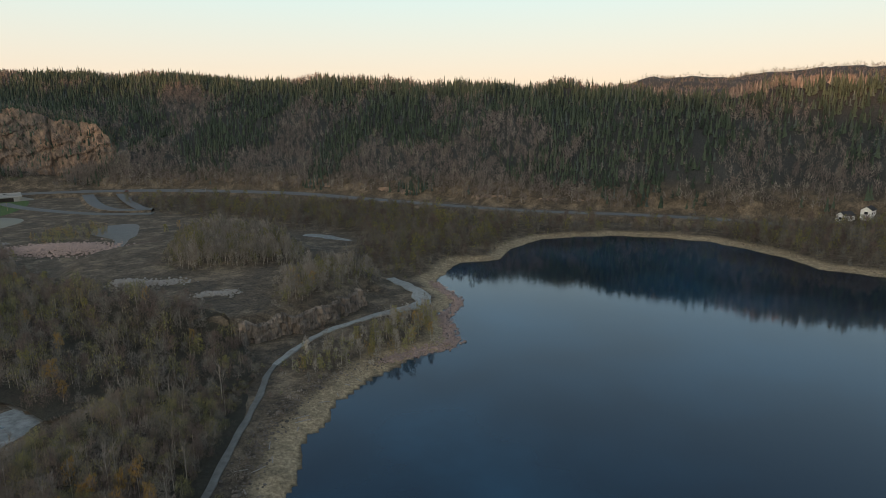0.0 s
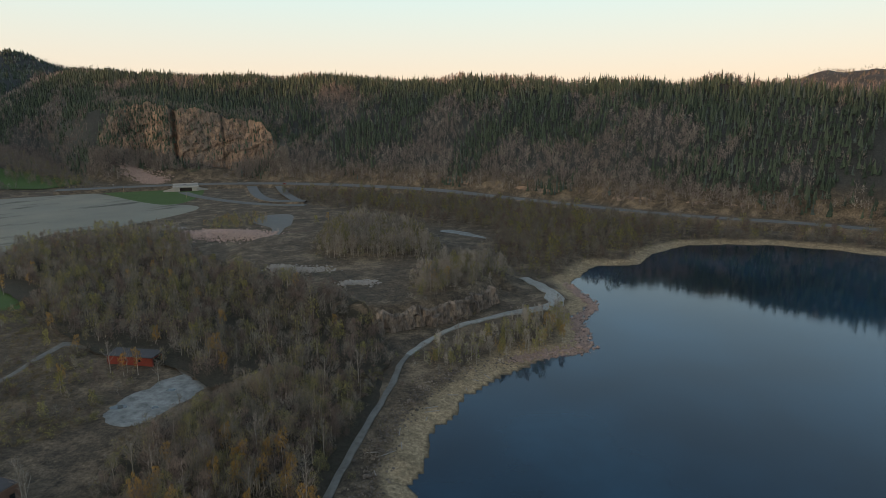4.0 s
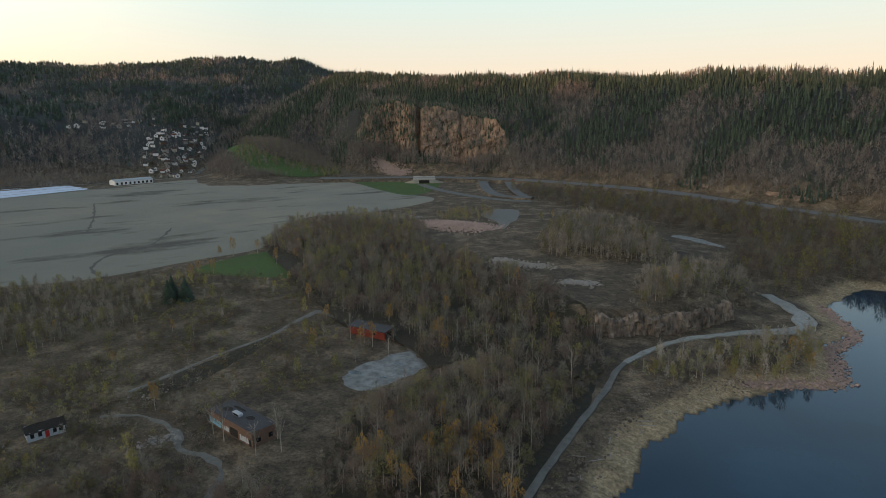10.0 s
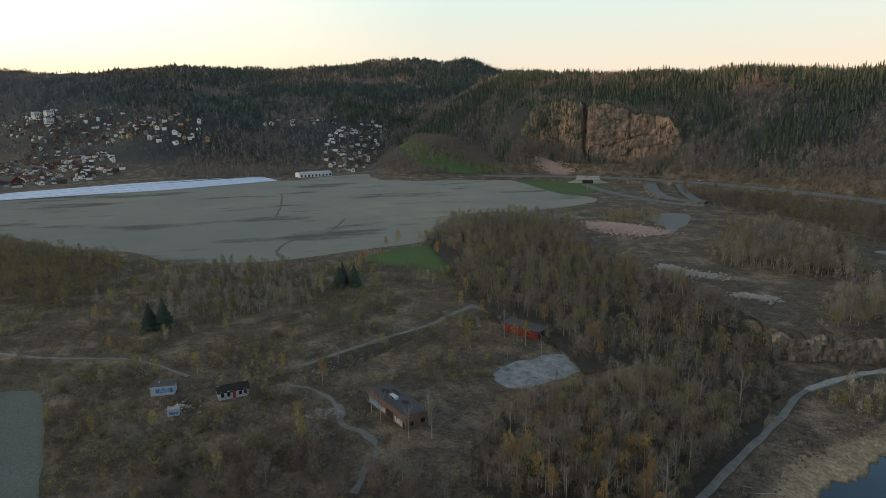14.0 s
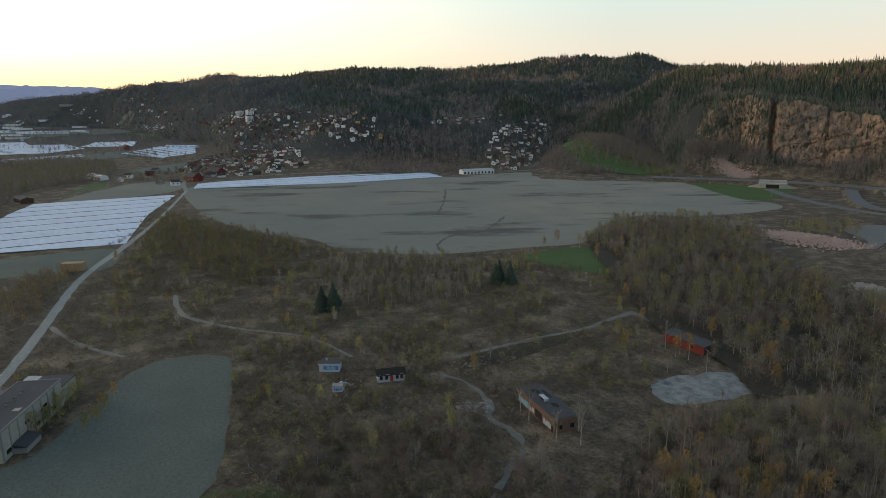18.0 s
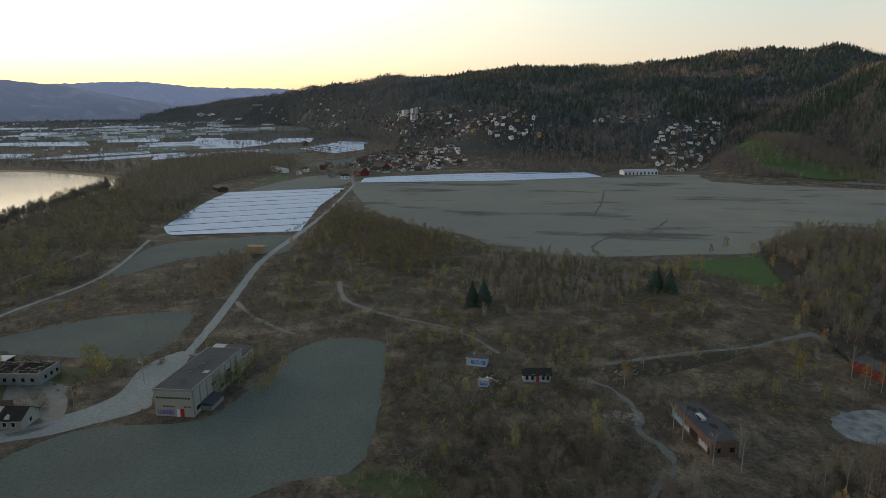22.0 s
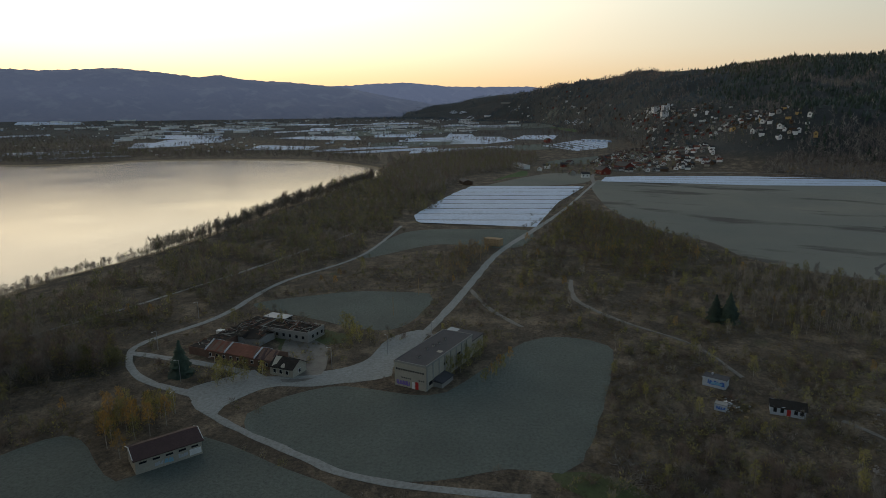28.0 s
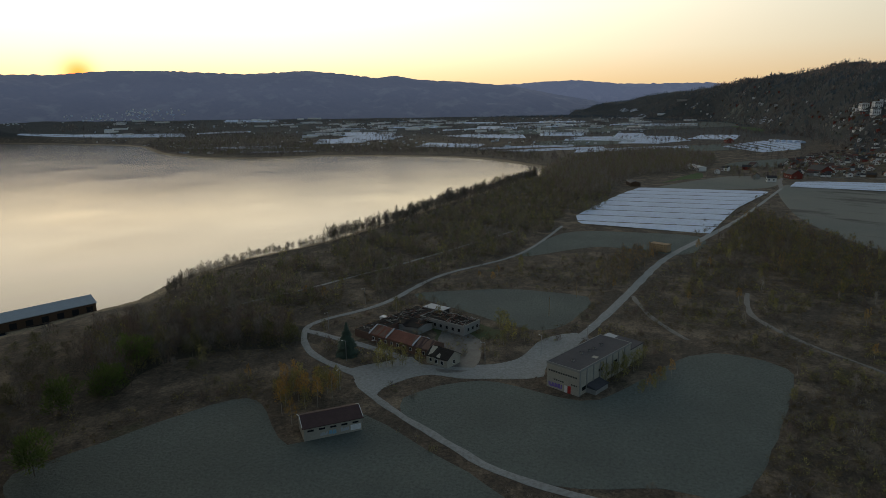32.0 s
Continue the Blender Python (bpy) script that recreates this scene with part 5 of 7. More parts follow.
planted("far_shore_wood", DISTANT, scatter([(-1309, -1579), (-1376, -1241), (-1665, -1115), (-1625, -743), (-1311, -407), (-1119, -347), (-1226, -443), (-1329, -608), (-1310, -912), (-1164, -1052), (-1128, -1211)], 13, rng, 0.8), rng, wood, "trees along the far shore", 0.8, 1.3)
planted("dark_wood_shore", BARE + OLIVE[:1], scatter(SHORE_WOOD, 4.4, rng), rng, [M_BARK, M_TWIGGREY, M_TWIGRED, M_TWIGOLIVE, M_TWIGRED, M_BUD, M_TWIGOLIVE, M_BUD, M_BARK], "tall dark leafless trees near the boathouse", 0.85, 1.3)
p = hillside(82, 150, 1250, 3500, 18, rng)
p = p[(waves(p[:, 0] * 0.5 + p[:, 1] * 0.87, 2.5 * (p[:, 0] * 0.87 - p[:, 1] * 0.5), 420, 61, 3) > 0.22) & free(p[:, 0], p[:, 1])]
planted("valley_woods", DISTANT, p, rng, [M_BARK, M_SLOPETWIG, M_TWIGRED, M_SLOPETWIG, M_SLOPEPALE, M_BUD, M_LIME, M_AMBER], "strips of dark wood across the valley", 0.9, 1.5)


# ---- trees that stand out singly ----
def tree_kind(name, pair, materials, label, category, group):
    """A tree as a thing: trunk and crown under an empty at its foot."""
    ob = thing(name, (0, 0, -600), 0, label, category, group)
    for what, (v, f, m), mats in (("trunk", pair[0], materials[:1]), ("crown", pair[1], materials[1:])):
        child = new(what, fast_mesh(what, v, f, mats, m))
        child.parent = ob
    return ob


def stand(kinds, places, seed, low=0.8, high=1.2):
    """Single trees at the given places; the patterns themselves are removed afterwards."""
    rng = np.random.default_rng(seed)
    z = land(places[:, 0], places[:, 1])
    for (x, y), h in zip(places, z):
        f = float(rng.uniform(low, high))
        ob = copy_thing(kinds[int(rng.integers(0, len(kinds)))], pose(x, y, float(h) - 0.1, 0, 0, float(rng.uniform(0, 360))))
        ob.scale = (f, f, f * float(rng.uniform(0.9, 1.12)))


def discard(kinds):
    for ob in kinds:
        for child in ob.children_recursive:
            bpy.data.objects.remove(child)
        bpy.data.objects.remove(ob)


# ---- helpers for things and their parts ----
def thing(name, at, turn, label, category, group=""):
    ob = new(name)
    ob.matrix_world = pose(at[0], at[1], at[2], 0, 0, turn)
    return tagged(ob, label, category, group)


def part(name, bm, material, parent, label=""):
    """Links a bmesh as one mesh object under a thing or under a part."""
    me = bpy.data.meshes.new(name)
    bmesh.ops.recalc_face_normals(bm, faces=bm.faces)
    bm.to_mesh(me)
    bm.free()
    me.materials.append(material)
    ob = new(name, me)
    ob.parent = parent
    return tagged(ob, label)


def solid(corners, z0, z1):
    """A prism on a plan outline. z1 may be one height or one for each corner."""
    bm = bmesh.new()
    tops = z1 if isinstance(z1, (list, tuple)) else [z1] * len(corners)
    lo = [bm.verts.new((x, y, z0)) for x, y in corners]
    hi = [bm.verts.new((x, y, z)) for (x, y), z in zip(corners, tops)]
    n = len(corners)
    bm.faces.new(lo), bm.faces.new(hi)
    for i in range(n):
        bm.faces.new((lo[i], lo[(i + 1) % n], hi[(i + 1) % n], hi[i]))
    return bm


def box(x0, x1, y0, y1, z0, z1, bevel=0.0):
    bm = solid([(x0, y0), (x1, y0), (x1, y1), (x0, y1)], z0, z1)
    if bevel:
        bmesh.ops.bevel(bm, geom=bm.edges[:], offset=bevel, segments=1, affect="EDGES")
    return bm


def gabled(x0, x1, y0, y1, z0, eave, ridge):
    """Walls of a house with gables at both ends; the ridge runs along x."""
    bm = bmesh.new()
    ym = (y0 + y1) / 2
    ends = [[bm.verts.new((x, y, z)) for y, z in ((y0, z0), (y1, z0), (y1, eave), (ym, ridge), (y0, eave))] for x in (x0, x1)]
    a, b = ends
    bm.faces.new(a), bm.faces.new(b)
    for i in range(5):
        bm.faces.new((a[i], a[(i + 1) % 5], b[(i + 1) % 5], b[i]))
    return bm


def roof_slabs(x0, x1, y0, y1, eave, ridge, out=0.4, thick=0.18, sag=0.0, seed=0):
    """Two roof slopes with overhang and thickness, in one mesh; sag lets them dip."""
    bm = bmesh.new()
    rng = random.Random(seed)
    ym, slope = (y0 + y1) / 2, (ridge - eave) / ((y1 - y0) / 2)
    n = 9 if sag else 2
    for s, y in ((-1, y0), (1, y1)):
        rows = []
        for i in range(n):
            x = x0 - out + (x1 - x0 + 2 * out) * i / (n - 1)
            d0, d1 = rng.uniform(0, sag), rng.uniform(0, sag)
            ye = y + s * out
            rows.append([bm.verts.new(c) for c in ((x, ye, eave - slope * out + 0.06 - d0), (x, ym, ridge + 0.06 - d1), (x, ym, ridge + 0.06 + thick - d1), (x, ye, eave - slope * out + 0.06 + thick - d0))])
        for a, b in zip(rows, rows[1:]):
            for k in range(4):
                bm.faces.new((a[k], a[(k + 1) % 4], b[(k + 1) % 4], b[k]))
        bm.faces.new(rows[0]), bm.faces.new(rows[-1])
    return bm


def plain(name, a, rough=0.8, spread=0.2, large=0.4, small=2.5, bump=0.0, tint=0.0, metal=0.0, place="Object"):
    return surface(name, a, tuple(v * (1 - spread) for v in a), large, tuple(v * (1 - 2 * spread) for v in a), small, rough, bump, 2.0, metal, 0.3, place, tint)


M_RENDER = plain("weathered_cream_render", (0.4, 0.37, 0.31), 0.9, 0.14)
M_CONCRETE = plain("grey_concrete", (0.3, 0.29, 0.275), 0.9, 0.15)
M_FELT = plain("dark_roof_felt", (0.065, 0.065, 0.075), 0.85, 0.2)
M_BRICK = plain("brown_brick", (0.18, 0.11, 0.082), 0.9, 0.2, 0.5, 4.0)
M_GLASS = plain("dark_window_glass", (0.018, 0.02, 0.024), 0.12, 0.1)
M_WHITE = plain("white_painted_wood", (0.72, 0.72, 0.72), 0.6, 0.1)
M_REDWOOD = plain("red_painted_wood", (0.2, 0.038, 0.026), 0.8, 0.15)
M_YELLOW = plain("ochre_painted_wood", (0.48, 0.32, 0.13), 0.7, 0.1)
M_BROWNWOOD = plain("brown_stained_wood", (0.1, 0.06, 0.035), 0.8, 0.2)
M_ROOFRED = plain("rust_red_roof_sheet", (0.2, 0.075, 0.05), 0.75, 0.25, 0.35, 1.5)
M_ROOFBROWN = plain("dark_red_brown_roofing", (0.085, 0.05, 0.048), 0.85, 0.2)
M_ROOFDARK = plain("black_roof_tiles", (0.04, 0.04, 0.045), 0.7, 0.2)
M_ROOFGREY = plain("grey_sheet_roof", (0.34, 0.37, 0.4), 0.5, 0.1)
M_CHAR = plain("charred_timber", (0.03, 0.026, 0.024), 0.95, 0.3)
M_TIMBER = plain("pale_sawn_timber", (0.38, 0.27, 0.16), 0.85, 0.15)
M_REDDOOR = plain("red_door_paint", (0.42, 0.03, 0.025), 0.6, 0.1)
M_PURPLE = plain("violet_spray_paint", (0.19, 0.13, 0.4), 0.7, 0.1)
M_CYAN = plain("light_blue_spray_paint", (0.2, 0.42, 0.58), 0.7, 0.1)
M_BLUE = plain("blue_spray_paint", (0.05, 0.14, 0.42), 0.7, 0.1)
M_PALEPAINT = plain("pale_spray_paint", (0.42, 0.45, 0.5), 0.7, 0.1)
M_METAL = plain("galvanised_steel", (0.42, 0.43, 0.44), 0.4, 0.1, metal=0.8)
M_PALESTONE = plain("pale_grey_stone", (0.3, 0.28, 0.265), 0.9, 0.2)


def window(parent, x, y, w, z0, z1, face, frame=M_WHITE):
    """A window on a wall: a raised frame of four strips with the dark pane set in it. face: -y, +y, -x or +x."""
    d = 0.07
    holder = None
    for name, mat, a, b, lo, hi, deep in (("window", frame, -w / 2, w / 2, z0, z1, d), ("pane", M_GLASS, -w / 2 + 0.09, w / 2 - 0.09, z0 + 0.09, z1 - 0.09, d + 0.02)):
        if face == "-y":
            bm = box(x + a, x + b, y - deep, y + 0.03, lo, hi)
        elif face == "+y":
            bm = box(x + a, x + b, y - 0.03, y + deep, lo, hi)
        elif face == "-x":
            bm = box(x - deep, x + 0.03, y + a, y + b, lo, hi)
        else:
            bm = box(x - 0.03, x + deep, y + a, y + b, lo, hi)
        ob = part(name, bm, mat, holder or parent)
        holder = ob
    return holder


def scrawl(parent, x0, x1, z0, z1, y, mats, seed, face="-y"):
    """Sprayed marks that cannot be read: slanting bars on a wall."""
    rng = random.Random(seed)
    bm = bmesh.new()
    n, last = max(4, int((x1 - x0) / 0.55)), None
    for k in range(n):
        a = x0 + (x1 - x0) * (k + 0.2 + 0.3 * rng.random()) / n
        b, t = a + rng.uniform(0.25, 0.5), rng.uniform(-0.3, 0.3)
        lo, hi = z0 + rng.uniform(0, 0.25), z1 - rng.uniform(0, 0.3)
        pts = [(a, lo), (b, lo), (b + t, hi), (a + t, hi)]
        if face == "-y":
            quad = [[bm.verts.new((u, yy, w)) for u, w in pts] for yy in (y - 0.03, y + 0.01)]
        else:
            quad = [[bm.verts.new((yy, u, w)) for u, w in pts] for yy in (y + 0.03, y - 0.01)]
        if last:
            bm.faces.new((last[1], quad[0][0], quad[0][3]))
        last = quad[0]
        bm.faces.new(quad[0]), bm.faces.new(quad[1])
        for i in range(4):
            bm.faces.new((quad[0][i], quad[0][(i + 1) % 4], quad[1][(i + 1) % 4], quad[1][i]))
    return part("graffiti", bm, mats, parent, "unreadable sprayed marks")


# ---- the pale flat-roofed building by the gravel road ----
def flat_block():
    ob = thing("industrial_building", (-180.3, -50.6, 0), 71.6, "cream two-storey flat-roofed building with sprayed marks beside a field", "building")
    w, l, h = 11.8, 33.0, 8.5           # x along the front, y away along the side
    part("wall", box(0, w, 0, l, -0.4, h - 0.15), M_RENDER, ob, "weathered cream panel walls")
    roof = part("roof", box(-0.15, w + 0.15, -0.15, l + 0.15, h - 0.35, h + 0.05), M_FELT, ob, "dark flat felt roof")
    for a in ((-0.2, w + 0.2, -0.2, 0.05), (-0.2, w + 0.2, l - 0.05, l + 0.2), (-0.2, 0.05, 0.05, l - 0.05), (w - 0.05, w + 0.2, 0.05, l - 0.05)):
        part("parapet", box(*a, h - 0.5, h + 0.18), M_CONCRETE, ob, "thin grey roof edge")
    for x, y in ((6, 5.5), (4.6, 13), (5.2, 16.5), (5.6, 19.5), (5.4, 24)):
        cap = part("roof_vent", box(x - 0.4, x + 0.4, y - 0.4, y + 0.4, h, h + 0.7, 0.05), M_CONCRETE, ob)
        part("vent_cap", box(x - 0.55, x + 0.55, y - 0.55, y + 0.55, h + 0.7, h + 0.82), M_FELT, cap)
    part("roof_patch", box(8.6, 10.4, 12.3, 14.2, h + 0.045, h + 0.075), M_RENDER, ob, "pale repair on the roof")
    for k in range(12):
        window(ob, 0.95 + 0.9 * k, 0, 0.72, 5.5, 6.25, "-y", M_RENDER)
    for x in (2.9, 3.7, 4.5, 5.3, 6.1, 9.4, 10.2, 11.0):
        window(ob, x, 0, 0.65, 2.9, 3.5, "-y", M_RENDER)
    part("door", box(7.9, 9.0, -0.09, 0.02, 0, 2.5), M_REDDOOR, ob, "red steel door")
    part("door", box(6.7, 7.6, -0.08, 0.02, 0, 2.3), M_WHITE, ob, "white door")
    scrawl(ob, 0.6, 5.6, 0.5, 2.2, 0, M_PURPLE, 3)
    for k in range(8):
        part("pilaster", box(w - 0.02, w + 0.22, 4 * k + 0.3, 4 * k + 0.75, -0.3, h - 0.5), M_CONCRETE, ob)
    for k, (z0, z1) in enumerate(((1.2, 2.6), (1.2, 2.6), (4.6, 5.6), (1.2, 2.6), (4.6, 5.6), (1.2, 2.8))):
        window(ob, w, 3.0 + 4.9 * k, 2.4, z0, z1, "+x", M_RENDER)
    low = part("annex", box(1.5, 11.0, l + 0.02, l + 11, -0.4, 5.2), M_RENDER, ob, "lower rear wing")
    part("annex_roof", box(1.3, 11.2, l + 0.05, l + 11.2, 5.2, 5.5), M_FELT, low)
    shed = part("lean_to", solid([(w + 0.02, 4.5), (w + 3.4, 4.5), (w + 3.4, 12), (w + 0.02, 12)], -0.4, [2.5, 1.7, 1.7, 2.5]), M_CONCRETE, ob, "low side annex")
    part("lean_to_roof", solid([(w + 0.02, 4.3), (w + 3.7, 4.3), (w + 3.7, 12.2), (w + 0.02, 12.2)], 1.7, [2.72, 1.85, 1.85, 2.72]), M_FELT, shed)
    tank = thing("fuel_tank_shed", (-225, -42, 0.3), 71.6, "small white tin-roofed shed beside the gravel road", "shed")
    part("wall", box(0, 4, 0, 5, -0.4, 2.6), M_WHITE, tank)
    part("roof", solid([(-0.3, -0.3), (4.3, -0.3), (4.3, 5.3), (-0.3, 5.3)], 2.4, [2.9, 2.6, 2.6, 2.9]), M_ROOFGREY, tank)


flat_block()


# ---- the burnt-out, U-shaped hospital building ----
def wreck(parent, x0, x1, y0, y1, z, count, seed):
    """Fallen rafters and boards on a burnt roof, each a bar of its own."""
    rng = random.Random(seed)
    for k in range(count):
        x, y, a, l = rng.uniform(x0, x1), rng.uniform(y0, y1), rng.uniform(0, math.pi), rng.uniform(1.2, 4.0)
        bm = box(-l / 2, l / 2, -0.09, 0.09, -0.06, 0.06)
        bmesh.ops.transform(bm, matrix=pose(x, y, z + rng.uniform(0.1, 0.8), 0, rng.uniform(-22, 22), math.degrees(a)), verts=bm.verts)
        part("fallen_rafter", bm, rng.choice((M_CHAR, M_CHAR, M_BROWNWOOD, M_ROOFRED, M_CONCRETE)), parent)


def ruin():
    # local x runs along the front drive, y away from it
    ob = thing("ruined_hospital", (-191.5, -125.0, 0), 77.0, "burnt-out derelict low building with rusty red roof round a yard", "ruin")
    wall = part("front_wing_wall", gabled(0, 30, 0, 9.0, -0.4, 3.4, 5.4), M_BRICK, ob, "sooty brick walls of the front wing")
    for x0, x1, mat, sag, seed in ((0.4, 8.5, M_ROOFRED, 0.5, 1), (9.6, 22, M_ROOFRED, 0.25, 2), (23, 29.6, M_ROOFBROWN, 0.5, 3)):
        part("roof", roof_slabs(x0, x1, 0, 9.0, 3.4, 5.4, 0.35, 0.16, sag, seed), mat, ob, "sagging rust-red sheet roof")
    for x in (0, 9.0, 22.5):
        part("fire_wall", solid([(x - 0.25, -0.4), (x + 0.25, -0.4), (x + 0.25, 9.4), (x - 0.25, 9.4)], 3.2, 3.6), M_PALEPAINT, ob)
        part("gable_cap", roof_slabs(x - 0.25, x + 0.25, 0, 9.0, 3.6, 5.7, 0.1, 0.14), M_PALEPAINT, ob, "pale fire wall between the roofs")
    for k in range(9):
        window(ob, 2 + 3.2 * k, 0, 1.1, 1.0, 2.3, "-y", M_WHITE)
    end = part("end_house_wall", gabled(31.5, 41, -3.0, 4.5, -0.4, 3.2, 5.4), M_RENDER, ob, "stained pale end house")
    part("end_house_roof", roof_slabs(31.5, 41, -3.0, 4.5, 3.2, 5.4, 0.4, 0.18, 0.3, 5), M_CHAR, ob, "charred black roof")
    for x in (33.5, 36, 38.6):
        window(ob, x, -3.0, 1.2, 0.9, 2.3, "-y", M_WHITE)
    window(ob, 41, 0.6, 1.2, 0.9, 2.3, "+x", M_WHITE)
    part("left_wing_wall", box(-9.0, -0.4, 0.5, 39, -0.4, 3.0), M_BRICK, ob, "sooty brick side wing")
    part("left_wing_floor", box(-8.7, -0.7, 0.8, 38.7, 3.0, 3.12), M_CHAR, ob, "burnt-out roof space")
    part("cross_wing_wall", gabled(0.0, 10.5, 16.5, 25.5, -0.4, 2.4, 3.2), M_CONCRETE, ob)
    part("cross_wing_roof", roof_slabs(0.0, 10.5, 16.5, 25.5, 3.0, 4.6, 0.3, 0.16, 0.9, 8), M_CHAR, ob, "charred and broken roof")
    part("back_wing_wall", box(3, 26, 26.5, 37.5, -0.4, 3.6), M_CONCRETE, ob, "white plastered rear wing")
    part("back_wing_floor", box(3.4, 25.6, 26.9, 37.1, 3.6, 3.75), M_CHAR, ob, "open burnt roof")
    for a in ((3, 26, 26.5, 26.9), (3, 26, 37.1, 37.5), (3, 3.4, 26.9, 37.1), (25.6, 26, 26.9, 37.1)):
        part("wall_head", box(*a, 3.6, 4.1), M_CONCRETE, ob)
    for k in range(7):
        window(ob, 5.0 + 3.1 * k, 26.5, 1.3, 1.2, 2.6, "-y", M_CONCRETE)
    for y in (29.5, 32.5, 35.5):
        window(ob, 26, y, 1.3, 1.2, 2.6, "+x", M_CONCRETE)
    wreck(ob, -8, -1.5, 2, 38, 3.15, 150, 11)
    wreck(ob, 4, 25, 27.5, 36.5, 3.8, 170, 12)
    wreck(ob, 0, 12, 16, 26, 4.0, 50, 13)
    part("shed_roof", solid([(-7, 40), (4, 40), (4, 46), (-7, 46)], 2.6, 2.85), M_ROOFGREY, ob, "low tin-roofed rear shed")
    part("shed_wall", box(-6.6, 3.6, 40.4, 45.6, -0.4, 2.58), M_CHAR, ob)
    yard = patch("hospital_yard", [(-190, -96), (-216, -104), (-212, -88), (-196, -80), (-182, -78), (-176, -88), (-186, -94)], M_TRACK, "cracked asphalt yard beside the ruin", 0.1, 3, "yard", 0.5)
    van = thing("white_container", (-212.5, -133.5, 0.3), 75, "white shipping container behind the ruin", "container")
    part("body", box(0, 6.0, 0, 2.4, 0, 2.4, 0.04), M_WHITE, van)
    part("door", box(5.98, 6.05, 0.1, 2.3, 0.1, 2.3), M_CONCRETE, van)


ruin()


def long_house():
    ob = thing("storage_house", (-124.7, -106.3, 0.2), 138.5, "low cream storage house with dark red-brown roof beside a tilled field", "building")
    # x along the length, y across
    d = 8.6
    part("wall", gabled(0, 16.0, -d, 0, -0.6, 3.7, 5.4), M_RENDER, ob, "patched cream walls")
    part("roof", roof_slabs(0, 16.0, -d, 0, 3.7, 5.4, 0.5, 0.2), M_ROOFBROWN, ob, "dark red-brown roof")
    for x in (-0.5, 16.38):
        part("barge_board", roof_slabs(x, x + 0.12, -d, 0, 3.72, 5.42, 0.02, 0.21), M_WHITE, ob, "white barge board")
    for k in range(5):
        window(ob, 1.8 + 3.1 * k, -d, 1.9, 2.3, 3.0, "-y", M_RENDER)
    part("white_panel", box(12.8, 15.7, -d - 0.06, -d + 0.02, 0.4, 2.0), M_WHITE, ob, "white boarded bay")
    scrawl(ob, 6.4, 9.0, 0.4, 1.9, -d, M_CYAN, 5)
    scrawl(ob, 9.8, 12.4, 0.6, 1.8, -d, M_PALEPAINT, 6)
    scrawl(ob, 4.2, 6.2, 0.5, 1.6, -d, M_PALEPAINT, 7)


long_house()


def brick_block():
    ob = thing("derelict_brick_building", (-146.5, 96.5, 0.1), -6.5, "derelict flat-roofed brick building covered in sprayed marks among birches", "building")
    part("wall", box(0, 22, 0, 7.6, -0.5, 4.0), M_BRICK, ob, "brown brick walls")
    part("fascia", box(-0.15, 22.15, -0.15, 7.75, 3.3, 4.15), M_BRICK, ob, "brick roof fascia")
    part("roof", box(0.1, 21.9, 0.1, 7.5, 4.15, 4.3), M_FELT, ob, "grey felt roof with puddles")
    for x, y, w, d in ((4.5, 3.5, 3.6, 2.2), (14.5, 4.5, 3.2, 1.8), (7, 5.8, 6, 0.9)):
        line = smooth_line([(x - w / 2, y - d / 3), (x, y - d / 2), (x + w / 2, y), (x + w / 4, y + d / 2), (x - w / 3, y + d / 2)], 0.5, True)
        part("roof_stain", solid([tuple(p) for p in line], 4.28, 4.31), M_CHAR, ob, "black tar stain")
    hatch = part("roof_hatch", box(8.2, 11.6, 2.6, 4.0, 4.3, 5.1, 0.05), M_PALEPAINT, ob)
    part("hatch_glass", box(8.5, 11.3, 2.55, 2.62, 4.45, 4.95), M_GLASS, hatch)
    scrawl(ob, 0.4, 6.2, 0.3, 2.4, 0, M_CYAN, 8)
    scrawl(ob, 6.6, 10.5, 0.4, 2.0, 0, M_PALEPAINT, 9)
    # panel on the wall, dark like the unlit room behind broken windows
    part("opening_shade", box(11, 15, -0.06, 0.02, 0.2, 2.6), M_CHAR, ob, "dark panel for the shade inside a smashed window front")
    scrawl(ob, 15.6, 20.2, 0.3, 2.2, 0, M_PALEPAINT, 10)
    part("door", box(20.4, 21.4, -0.07, 0.02, 0, 2.2), M_CHAR, ob)
    for y in (1.8, 5.6):
        window(ob, 22, y, 1.4, 1.0, 2.4, "+x", M_BROWNWOOD)


brick_block()


def red_shed():
    ob = thing("red_shed", (-164.0, 174.6, 0.1), 2.5, "long red-painted wooden shed with grey flat roof at the wood's edge", "shed")
    part("wall", box(0, 18, 0, 5.5, -0.5, 3.2), M_REDWOOD, ob, "red-painted plank walls")
    part("roof", solid([(-0.4, -0.5), (18.4, -0.5), (18.4, 6.0), (-0.4, 6.0)], 3.15, [3.4, 3.4, 3.9, 3.9]), M_FELT, ob, "grey felt roof")
    # closed end wall with a dark panel painting the shaded inside
    part("end_shade_panel", box(18, 18.1, 0.6, 4.9, 0, 2.6), M_CHAR, ob, "dark panel for the shade inside the open end")
    for k in range(9):
        part("batten", box(1 + 2 * k, 1.12 + 2 * k, -0.07, 0.01, -0.3, 3.1), M_REDWOOD, ob)
    for x in (7.6, 13):
        window(ob, x, 0, 1.1, 1.3, 2.3, "-y", M_REDWOOD)


red_shed()


